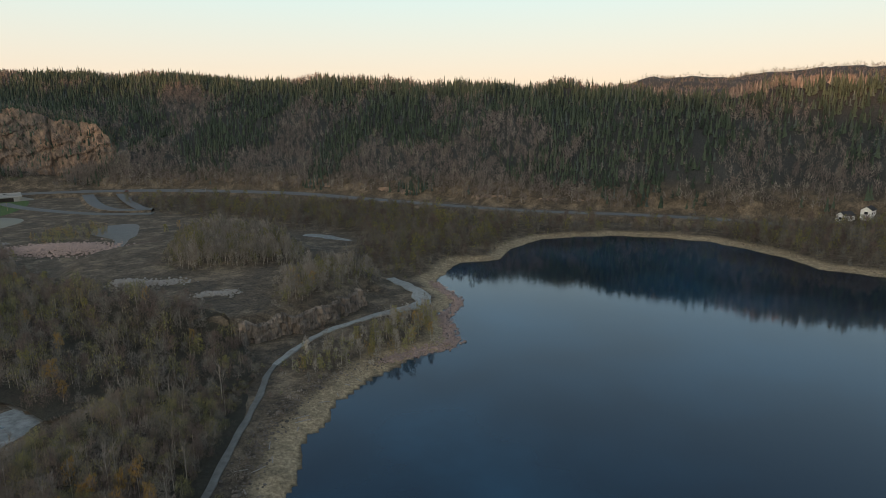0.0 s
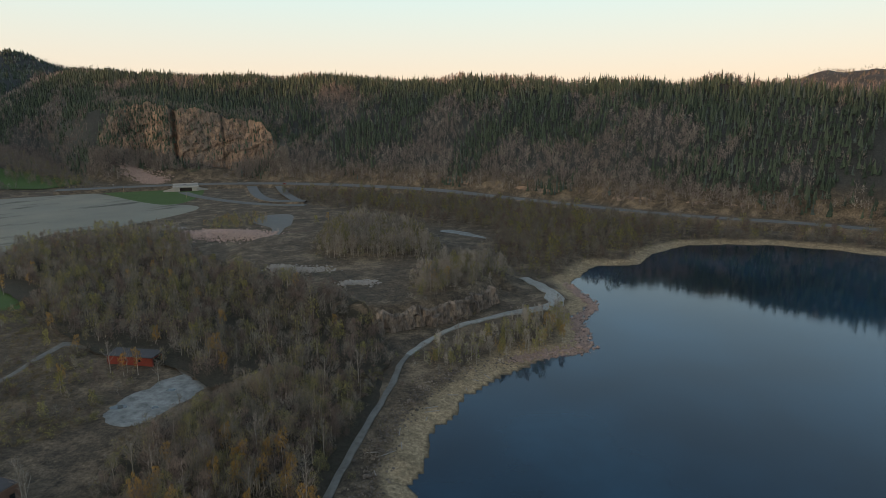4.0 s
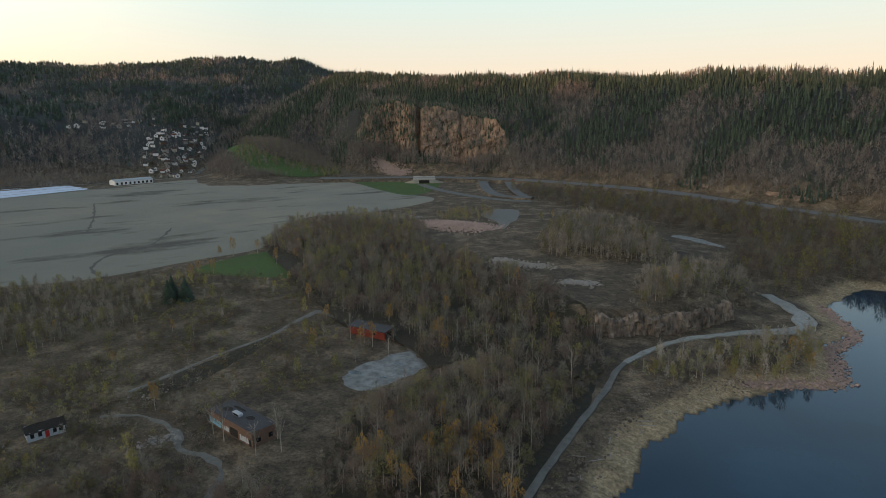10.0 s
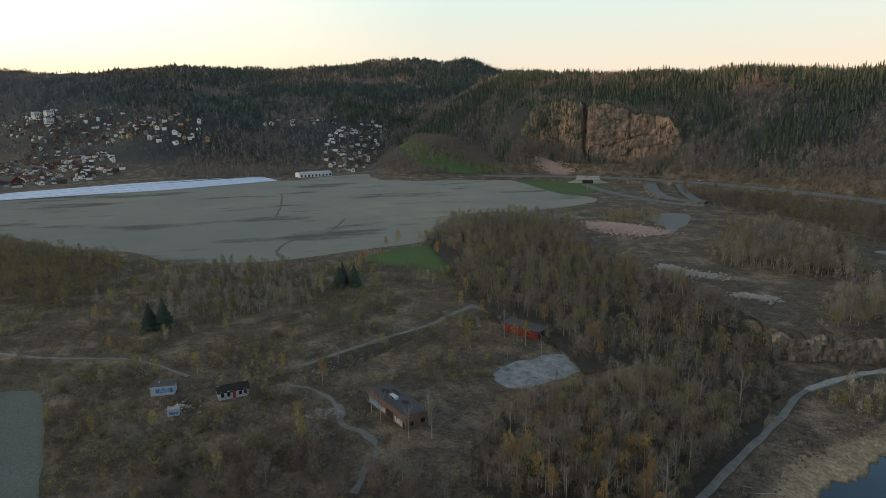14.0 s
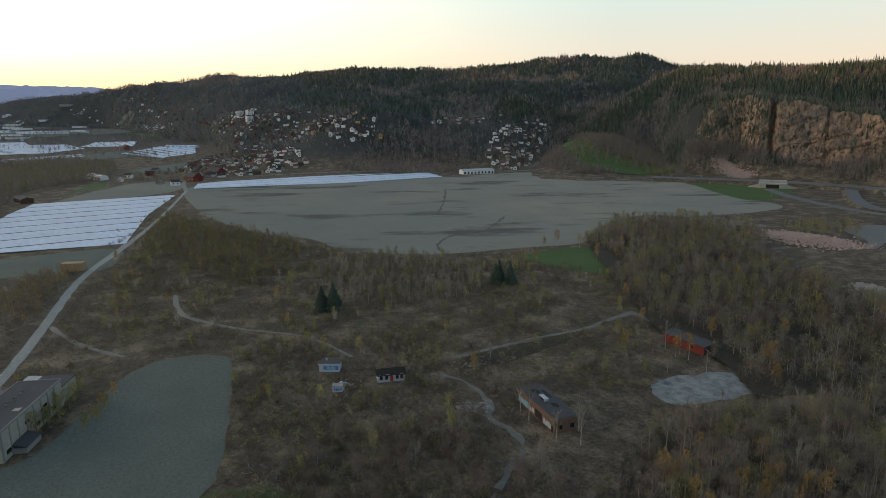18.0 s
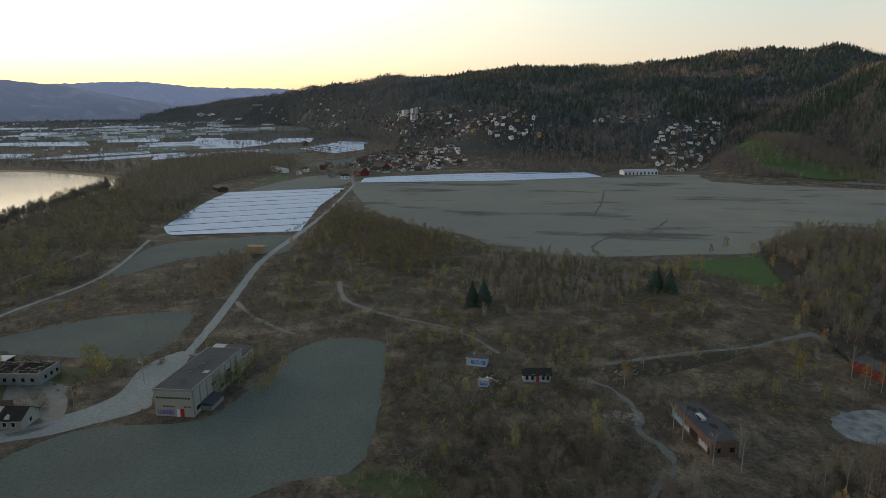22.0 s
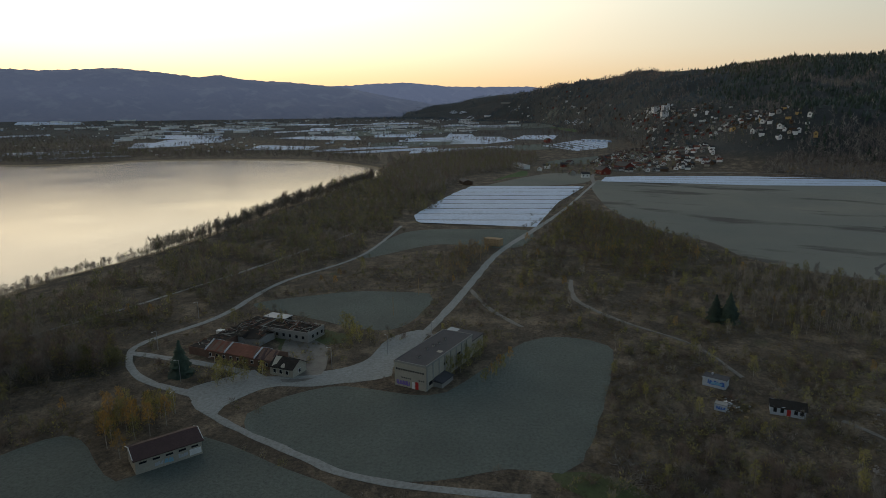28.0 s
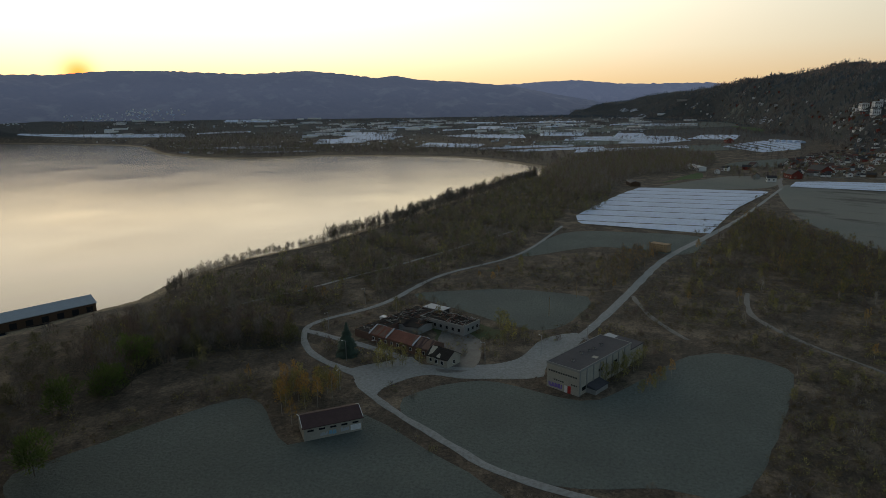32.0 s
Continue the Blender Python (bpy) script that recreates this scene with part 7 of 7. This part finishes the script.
def cliff():
    """The tall granite wall: upright ribs and cracks, a deep cleft between two bluffs, a ragged brow."""
    az = np.arange(26.4, 43.2, 0.075)
    rng = np.random.default_rng(5)
    shelf = rng.normal(0, 1, 60)
    foot, u = cliff_foot(az), az * 17.0
    low = table(CLIFF_LOW, az) - 7
    ends = between(az, 26.4, 28.8) * (1 - between(az, 39.4, 42.4))
    brow = low + 7 + (table(CLIFF_TOP, az) - low - 4 + 5 * waves(u, 0 * u, 55, 6) + 1.5 * waves(u, 0 * u, 16, 7)) * ends
    rows, verts = 52, []
    for k in range(rows + 1):
        s = k / rows
        z = low + (brow - low) * s
        drift = u + 0.35 * z + 5.0 * waves(u, 0.6 * z, 60, 8)
        blocks = np.round(2.2 * waves(drift, 0.8 * z, 42, 9, 2)) / 2.2
        splits = np.round(3.0 * waves(1.6 * u, 0.5 * z, 17, 11, 2)) / 3.0
        ledge = shelf[(z / 7.0 + 0.05 * u + 0.8 * waves(u, z, 40, 12, 2) + 8).astype(int) % 60]
        rib = 3.0 * blocks + 0.8 * splits + 0.9 * ledge + 0.7 * waves(u, z, 14, 10) + 0.22 * rng.normal(size=len(az))
        cleft = 17 * np.exp(-((az - 36.05) / 0.2) ** 2) + 5 * np.exp(-((az - 38.3) / 0.13) ** 2) + 5 * np.exp(-((az - 32.2) / 0.1) ** 2)
        r = foot + 66 + 20 * s ** 1.3 - rib * min(1, 4 * (1.03 - s)) + cleft * ends
        verts += [(-math.sin(radians(a)) * q, math.cos(radians(a)) * q, h) for a, q, h in zip(az, r, z)]
    r = foot + 124
    x, y = -np.sin(np.radians(az)) * r, np.cos(np.radians(az)) * r
    verts += list(zip(x, y, land(x, y) - 1.0))
    n = len(az)
    faces = [(k * n + i, k * n + i + 1, (k + 1) * n + i + 1, (k + 1) * n + i) for k in range(rows + 1) for i in range(n - 1)]
    me = mesh_of("cliff", verts, faces, M_ROCK)
    bm = bmesh.new()
    bm.from_mesh(me)
    bmesh.ops.recalc_face_normals(bm, faces=bm.faces)
    bm.to_mesh(me)
    bm.free()
    tagged(new("cliff", me), "tall reddish granite cliff above the highway", "rock", kind="structure")
    v = np.array(verts).reshape(rows + 2, n, 3)
    # trees on the brow and on the ledges
    i, t = rng.integers(0, n - 1, 1500), rng.random(1500)[:, None]
    q = v[rows, i] * (1 - t) + v[rows + 1, i] * t
    planted("brow_trees", SPRUCE_FAR, q[:900, :2], rng, needles, "spruces along the brow of the cliff", 0.5, 1.0, "forest", 0.8, q[:900, 2])
    planted("brow_birches", BARE_FAR, q[900:, :2], rng, wood, "leafless birches along the brow of the cliff", 0.6, 1.0, "forest", 0.8, q[900:, 2])
    q = v[(rows * rng.random(1300) ** 0.8).astype(int), np.where(rng.random(1300) < 0.6, rng.integers(130, n, 1300), rng.integers(0, n, 1300))]
    a, r = np.radians(np.concatenate([rng.uniform(36.3, 42.6, 520), rng.uniform(26.8, 31.5, 260)])), rng.uniform(34, 66, 780)
    r = r + cliff_foot(np.degrees(a))
    planted("cliff_foot_wood", BARE_FAR, np.stack([-np.sin(a) * r, np.cos(a) * r], -1), rng, slope, "leafless trees at the foot of the cliff", 0.9, 1.5, "forest")
    planted("ledge_trees", SPRUCE_FAR + BARE_FAR[:3], q[:, :2], rng, needles, "small spruces clinging to ledges of the cliff", 0.4, 0.8, "forest", 1.2, q[:, 2])


cliff()


def boulders(name, places, size, material, label, seed, category="stones", z=None, tris=2):
    """Loose stones past counting: rough faceted lumps in one mesh."""
    rng = np.random.default_rng(seed)
    n = len(places)
    phi = np.array([(0, 0, 1), (0.89, 0, 0.45), (0.28, 0.85, 0.45), (-0.72, 0.53, 0.45), (-0.72, -0.53, 0.45), (0.28, -0.85, 0.45), (0.72, 0.53, -0.45), (-0.28, 0.85, -0.45), (-0.89, 0, -0.45), (-0.28, -0.85, -0.45), (0.72, -0.53, -0.45)])
    f = np.array([(0, 1, 2), (0, 2, 3), (0, 3, 4), (0, 4, 5), (0, 5, 1), (1, 6, 2), (2, 6, 7), (2, 7, 3), (3, 7, 8), (3, 8, 4), (4, 8, 9), (4, 9, 5), (5, 9, 10), (5, 10, 1), (1, 10, 6)])
    s = size * rng.lognormal(0, 0.45, (n, 1, 1)) * rng.uniform(0.6, 1.2, (n, 1, 3)) * np.array([1, 1, 0.75])
    v = phi[None] * s * rng.uniform(0.75, 1.2, (n, len(phi), 1))
    a = rng.uniform(0, 6.28, n)
    c, d = np.cos(a)[:, None], np.sin(a)[:, None]
    h = land(places[:, 0], places[:, 1]) if z is None else z
    q = np.stack([v[..., 0] * c - v[..., 1] * d + places[:, :1], v[..., 0] * d + v[..., 1] * c + places[:, 1:2], v[..., 2] + h[:, None] + 0.2 * size], -1)
    tri = (f[None] + (np.arange(n) * len(phi))[:, None, None]).reshape(-1, 3)
    return tagged(new(name, fast_mesh(name, q.reshape(-1, 3), tri, material)), label, category, kind="stuff")


def along(line, count, spread, seed):
    rng = np.random.default_rng(seed)
    p = smooth_line(line, 0.6)
    k = rng.integers(0, len(p), count)
    return p[k] + rng.normal(0, spread, (count, 2))


boulders("riprap", along([(-22, 212), (-8, 222), (3, 230), (3, 240), (2, 252), (0, 266), (6, 280), (6, 292), (0, 308), (-5, 322)], 2200, 1.7, 71), 0.42, M_RUBBLE, "pinkish broken stones banked along the point", 72)
boulders("beach_stones", along([(-46, 118), (-50, 150), (-46, 180), (-36, 200), (-22, 212)], 1100, 2.2, 73), 0.24, M_GREYROCK, "dark stones strewn along the upper beach", 74)
heap = along([(-285, 408), (-262, 408), (-240, 410)], 4200, 10, 75)
bump = 3.4 * np.exp(-(((heap[:, 0] + 262) / 26) ** 2 + ((heap[:, 1] - 408) / 15) ** 2))
boulders("rubble_heap", heap, 0.5, M_RUBBLE, "wide low heap of pink broken stone", 76, "rubble heap", land(heap[:, 0], heap[:, 1]) + bump * np.random.default_rng(1).uniform(0.6, 1, len(heap)))
pile = along([(-330, 418), (-318, 425)], 900, 3.0, 97)
boulders("gravel_pile", pile, 0.6, M_PALESTONE, "pale grey pile of crushed stone", 98, "gravel pile", land(pile[:, 0], pile[:, 1]) + 3.4 * np.exp(-(((pile[:, 0] + 324) / 5) ** 2 + ((pile[:, 1] - 421) / 5) ** 2)))
slide = along([(-578, 756), (-600, 759), (-620, 764), (-642, 770)], 1700, 6, 77)
boulders("rockslide", slide, 1.1, M_RUBBLE, "pale fan of fallen rock below the cliff", 78, "rockslide")
for name, line, n, w in (("pale_rocks", [(-160, 292), (-145, 290), (-130, 291)], 500, 3.5), ("pale_rocks_low", [(-110, 268), (-98, 272)], 260, 2.5)):
    boulders(name, along(line, n, w, 79), 0.5, M_PALESTONE, "pale bare rocks in dry grass", 80)


# ---- single trees ----
rng = np.random.default_rng(17)
AMBERS = [tree_kind("amber_birch", pair_of(soft(300 + k, 8.6 + 0.7 * k, 3.0 + 0.2 * k, 0.36, 400, 0.125, 0.85, 12, 1, 5)), [M_BIRCHBARK, M_TWIG, M_AMBER], "slender birch with amber spring buds in the wood", "birch", "amber birches") for k in range(4)]
BARES = [tree_kind("bare_birch", birch(310 + k, 8.4 + 0.6 * k, 440, 0, 0.24, 0.28, 5, 10, 1.0, 0.8), [M_BIRCHBARK, M_TWIGGREY, M_BUD], "leafless grey birch with fine pale twigs", "birch", "leafless birches") for k in range(5)]
OLIVES = [tree_kind("budding_birch", pair_of(soft(320 + k, 7.5 + 0.7 * k, 3.6 + 0.3 * k, 0.14, 540, 0.115, 0.8, 14, 1, 5)), [M_BIRCHBARK, M_TWIGOLIVE, M_BUD], "budding olive-green birch with a pale stem", "birch", "budding birches") for k in range(4)]
stand(AMBERS, scatter([(-87, 88), (-97, 104), (-99, 119), (-89, 127), (-76, 129), (-60, 124), (-53, 107)], 6.0, rng, 0.6), 1, 0.8, 1.1)
stand(BARES, scatter(NEAR_WOOD, 9.5, rng, 0.7), 2, 0.85, 1.15)
stand(OLIVES + AMBERS[:1] + BARES[:3], scatter(POINT_WOOD, 6.0, rng, 0.75), 3, 0.7, 1.0)
stand(OLIVES, scatter(SCRUBLAND, 24, rng, 0.7), 4, 0.5, 0.95)
stand(AMBERS, scatter(SCRUBLAND, 52, rng, 0.7), 5, 0.55, 1.0)
stand(OLIVES + AMBERS[:2] + BARES[:2], scatter(NORTH_WOOD, 14, rng, 0.6), 15, 0.8, 1.2)
stand(OLIVES + AMBERS[:1], scatter(SCRUB_SOUTH, 21, rng, 0.6), 16, 0.5, 1.0)
stand(BARES, np.array([(-121, 92), (-123, 101), (-140, 93), (-134, 92), (-117, 97), (-157, 168), (-151, 169), (-134, 163)], float), 6, 0.8, 1.1)
stand(OLIVES, np.array([(-189, -34), (-193, -31), (-198, -29), (-203, -27), (-173, -104), (-170, -108), (-178, -96), (-214, -74), (-219, -78), (-209, -76), (-132, -117), (-136, -120), (-141, -121), (-145, -120), (-144, -114), (-152, -117), (-150, -111), (-148, -124), (-138, -125), (-196, -32), (-203, -31), (-208, -26), (-172, -106), (-175, -101), (-222, -80), (-216, -70), (-226, -84)], float), 7, 0.8, 1.15)
stand(AMBERS[:2] + OLIVES[:2], np.array([(-134, -119), (-138, -117), (-142, -117), (-147, -116), (-141, -125), (-150, -119), (-145, -124), (-146, -112)], float), 17, 0.9, 1.2)
WILLOWS = [tree_kind("willow", pair_of(soft(350 + k, 9.5 + k, 9.0 + 0.8 * k, 0.2, 1500, 0.17, 0.95, 18, 1, 5)), [M_BARK, M_WILLOW, M_FRESHLEAF], "round willow in fresh green leaf by the ploughed field", "willow", "green willows") for k in range(2)]
stand(WILLOWS, np.array([(-120, -177), (-133, -186), (-114, -174), (-101, -175), (-78, -150), (-140, -189)], float), 18, 1.0, 1.3)
stand(AMBERS[:2], np.array([(-125, -109), (-137, -109), (-129, -116), (-143, -108), (-137, -114)], float), 19, 1.0, 1.35)
stand(OLIVES[:2] + AMBERS[:1], np.array([(-187, -22), (-190, -20), (-196, -18), (-199, -17), (-204, -15), (-192, -19)], float), 19, 0.6, 0.9)
stand(AMBERS + OLIVES[:1], np.array([(-330, 236), (-327, 244), (-318, 256), (-283, 241), (-126, 184), (-131, 188), (-160, 150), (-163, 154), (-146, 168), (-150, 166), (-292, 190), (-287, 186), (-300, 200), (-140, 392), (-134, 398), (-128, 404), (-121, 398), (-216, 470), (-208, 476), (-60, 272), (-66, 268), (-70, 276)], float), 18, 0.8, 1.2)
discard(AMBERS + BARES + OLIVES + WILLOWS)
stem, boughs = spruce(400, 12.5, 24, 13, 0.42)
SPRUCES = [tree_kind("spruce", (joined([stem]), joined([boughs])), [M_BARK, M_NEEDLE], "dark green spruce standing alone in the scrub", "spruce", "single spruces")]
stand(SPRUCES, np.array([(-264, 67), (-262, 72), (-266, 160), (-263, 167), (-269, 164), (-176, -125)], float), 8, 0.9, 1.15)
discard(SPRUCES)


# ---- houses so far off that one cannot be told from the next ----
def house_crowd(name, rows, size, mats, label):
    """Small gabled houses in one mesh: rows of place, turn and scale."""
    rng = np.random.default_rng(23)
    vs, fs, ms, o = [], [], [], 0
    for x, y, z, t, f in rows:
        l, w, h, c, d = size * f * rng.uniform(0.7, 1.2), size * 0.65 * f, size * 0.5 * f * rng.uniform(0.8, 1.2), math.cos(t), math.sin(t)
        up, over = 0.45 * w + h, 1.12
        shape = [(-l, -w, -6), (l, -w, -6), (l, w, -6), (-l, w, -6), (-l, -w, h), (l, -w, h), (l, w, h), (-l, w, h), (-l, 0, up), (l, 0, up)]
        shape += [(-l * over, -w * over, h - 0.1 * w), (l * over, -w * over, h - 0.1 * w), (l * over, 0, up + 0.3), (-l * over, 0, up + 0.3), (l * over, w * over, h - 0.1 * w), (-l * over, w * over, h - 0.1 * w)]
        vs += [(x + px * c - py * d, y + px * d + py * c, z + pz) for px, py, pz in shape]
        walls = [(0, 1, 5), (0, 5, 4), (1, 2, 6), (1, 6, 5), (2, 3, 7), (2, 7, 6), (3, 0, 4), (3, 4, 7), (4, 8, 7), (5, 6, 9)]
        roofs = [(10, 11, 12), (10, 12, 13), (13, 12, 14), (13, 14, 15)]
        fs += [(o + i, o + j, o + k) for i, j, k in walls + roofs]
        ms += [int(rng.integers(0, len(mats) - 2))] * 10 + [len(mats) - 2 + int(rng.random() < 0.3)] * 4
        o += 16
    tagged(new(name, fast_mesh(name, np.array(vs), np.array(fs), mats, np.array(ms))), label, "town", kind="stuff")


house_crowd("hillside_town", FAR_HOUSES, 5.0, [M_WHITE, M_WHITE, M_RENDER, M_BROWNWOOD, M_BROWNWOOD, M_CONCRETE, M_REDWOOD, M_ROOFDARK, M_ROOFBROWN], "white, grey and brown houses of the hillside town")
rng = np.random.default_rng(23)
rows = []
for a0, a1, s0, s1, n in ((138, 147, 0.14, 0.3, 85), (139, 143, 0.2, 0.26, 30), (146, 151, 0.03, 0.12, 45), (128, 138, 0.03, 0.1, 25), (106, 126, 0.02, 0.08, 22)):
    a, s = np.radians(rng.uniform(a0, a1, n)), rng.uniform(s0, s1, n)
    rows += [(x, y, z + 2, t, f) for x, y, z, t, f in zip(*mountain_at(a, s), rng.uniform(0, 3.14, n), rng.uniform(0.6, 1.2, n))]
for a, r in zip(np.radians(rng.uniform(98, 146, 800)), rng.uniform(1750, 3500, 800)):
    x, y = -math.sin(a) * r, math.cos(a) * r
    if free(np.array([x]), np.array([y]))[0] and waves(x, y, 500, 62, 3) > -0.1:
        rows.append((x, y, float(land(x, y)) + 0.3, float(rng.uniform(0, 3.14)), float(rng.uniform(0.5, 1.2))))
house_crowd("distant_town", rows, 4.5, [M_WHITE, M_PLASTIC, M_WHITE, M_ROOFGREY, M_ROOFGREY], "scattered pale houses on the far slope")


# ---- low rock cuts above the highway ----
for k, (a0, a1) in enumerate(((-29, -24.5), (-17, -9), (-6, -1), (2, 7), (10, 13))):
    az = np.linspace(a0, a1, 9)
    r = cliff_foot(az) + 14
    rock_sheet("rock_cut", [(-math.sin(radians(a)) * q, math.cos(radians(a)) * q) for a, q in zip(az, r)], 2, 9, 6.0, "low pale rock cut above the highway", M_ROCK, 2.0, 8, 30 + k, 1.0, 1.2)


# ---- the underpass, lamp posts, poles and cars ----
def underpass():
    x, y = -493.0, 688.0
    ob = thing("underpass", (x, y, 0), 35.6, "concrete underpass carrying the highway over a side road", "bridge")
    part("deck", box(-15, 15, -25, 16, 4.35, 5.4), M_CONCRETE, ob, "pale concrete deck")
    # solid block coloured dark in place of the passage's shade
    part("opening_shade", box(-7, 7, -24.4, 15, -0.6, 4.3), M_CHAR, ob, "solid dark block for the shade in the passage under the road")
    for s in (-1, 1):
        part("abutment", box(min(7 * s, 13 * s), max(7 * s, 13 * s), -25.2, 15, -1, 4.3), M_CONCRETE, ob)
        part("wing_wall", solid([(13 * s, -25.2), (26 * s, -20), (26 * s, -19), (13 * s, -24.2)], -1, [5.2, 1.2, 1.2, 5.2]), M_CONCRETE, ob)
        part("railing", box(-15, 15, -4.5 + 19.5 * s - 0.1, -4.5 + 19.5 * s + 0.1, 5.4, 6.4), M_METAL, ob)


underpass()


def car(x, y, z, turn, paint, label):
    ob = thing("car", (x, y, z), turn, label, "car", "cars on the highway")
    part("body", box(-2.1, 2.1, -0.85, 0.85, 0.3, 0.95, 0.12), paint, ob)
    part("cabin", box(-1.2, 0.9, -0.75, 0.75, 0.95, 1.45, 0.15), M_GLASS, ob)
    for a in (-1.3, 1.3):
        for b in (-0.85, 0.85):
            bm = bmesh.new()
            bmesh.ops.create_cone(bm, cap_ends=True, segments=10, radius1=0.32, radius2=0.32, depth=0.2, matrix=pose(a, b, 0.32, 90))
            part("wheel", bm, M_CHAR, ob)


car(-498, 694, 4.6, 25, M_FELT, "dark car driving on the highway")
car(-372, 720, 4.6, 5, M_REDDOOR, "red car driving on the highway")


def pole(x, y, height, kind):
    z = float(land(x, y))
    if kind == "lamp":
        ob = thing("street_lamp", (x, y, z), random.uniform(0, 360), "slim grey street lamp beside the gravel road", "lamp post", "street lamps")
    else:
        ob = thing("utility_pole", (x, y, z), 20, "weathered wooden utility pole in a field", "pole", "utility poles")
    bm = bmesh.new()
    bmesh.ops.create_cone(bm, cap_ends=True, segments=6, radius1=0.13, radius2=0.09, depth=height + 0.5, matrix=pose(0, 0, height / 2 - 0.25))
    part("post", bm, M_METAL if kind == "lamp" else M_TIMBER, ob)
    if kind == "lamp":
        part("arm", box(-0.05, 1.5, -0.05, 0.05, height - 0.1, height), M_METAL, ob)
        part("lantern", box(1.2, 1.9, -0.15, 0.15, height - 0.2, height - 0.02, 0.04), M_WHITE, ob)
    else:
        part("crossarm", box(-1.0, 1.0, -0.08, 0.08, height - 0.7, height - 0.5), M_TIMBER, ob)
        for a in (-0.85, 0.85):
            part("insulator", box(a - 0.07, a + 0.07, -0.07, 0.07, height - 0.5, height - 0.25), M_GLASS, ob)


random.seed(5)
for x, y in ((-283, -66), (-250, -70), (-318, -58), (-360, -45), (-545, 640), (-430, 600), (-300, 455), (-262, 470), (-600, 15), (-480, -10)):
    pole(x, y, 8.5, "pole")
for x, y in ((-205, -60), (-190, -76), (-176, -112), (-196, -148), (-171, -122), (-233, -154), (-150, -110), (-222, -47), (-500, 712), (-440, 726), (-360, 730), (-280, 722), (-580, 665)):
    pole(x, y, 7.5, "lamp")


# ---- brush heaps at the field's edge, broken concrete by the tracks ----
def brush_heap(x, y, wide, count, seed):
    """Felled branches thrown together, each a thin bent stick."""
    rng = np.random.default_rng(seed)
    ob = thing("brush_heap", (x, y, float(land(x, y))), 0, "tangled heap of felled grey branches at the field's edge", "brush heap", "brush heaps")
    for what, n, length, thick, material in [("brushwood", count, 3.2, 0.09, M_TWIGGREY)] + [("log", 1, 2.6, 0.26, M_PALESTONE)] * (count // 8):
        at = np.stack([rng.normal(0, wide, n), rng.normal(0, wide, n), np.abs(rng.normal(0, 0.5, n))], -1)
        way = rng.normal(size=(n, 3)) * np.array([1, 1, 0.45]) + np.array([0, 0, 0.15])
        way /= np.linalg.norm(way, axis=1)[:, None]
        v, f = slivers(at, way, length * rng.uniform(0.5, 1.2, n), np.full(n, thick), rng)
        child = new(what, fast_mesh(what, v, f, material))
        child.parent = ob


for x, y, wide, count, seed in ((-146, 20, 2.6, 260, 1), (-138, 21, 2.2, 220, 2), (-140, 28, 2.0, 160, 3), (-132, 36, 1.8, 120, 4)):
    brush_heap(x, y, wide, count, seed)
for name, line, n, w in (("broken_concrete", [(-152, 78), (-150, 82), (-147, 86)], 130, 1.6), ("track_rubble", [(-183, 93), (-176, 97), (-180, 105)], 50, 1.4), ("yard_boulders", [(-228, -50), (-228, -47)], 14, 0.9)):
    boulders(name, along(line, n, w, 83), 0.32 if n > 20 else 0.7, M_PALESTONE, "pale broken lumps of concrete and stone", 84)

# ---- driftwood and white debris on the beach ----
rng = random.Random(12)
logs = [(-44, 128), (-46, 140), (-43, 150), (-40, 166), (-37, 176), (-30, 192), (-41, 158), (-45, 134), (-33, 186), (-38, 171), (-42, 145), (-27, 200)]
for x, y in logs:
    x, y = x - rng.uniform(1, 6), y + rng.uniform(-4, 4)
    ob = thing("driftwood", (x, y, float(land(x, y)) + 0.12), rng.uniform(0, 180), "bleached driftwood log lying on the sand", "log", "driftwood logs")
    l = rng.uniform(2, 5)
    bm = bmesh.new()
    bmesh.ops.create_cone(bm, cap_ends=True, segments=7, radius1=0.18, radius2=0.1, depth=l, matrix=pose(0, 0, 0, 0, 90, 0))
    part("log", bm, M_PALESTONE, ob)
    bm = bmesh.new()
    bmesh.ops.create_cone(bm, cap_ends=True, segments=5, radius1=0.07, radius2=0.02, depth=0.9, matrix=pose(l * 0.2, 0.3, 0.1, 60, 0, 0))
    part("branch_stub", bm, M_PALESTONE, ob)
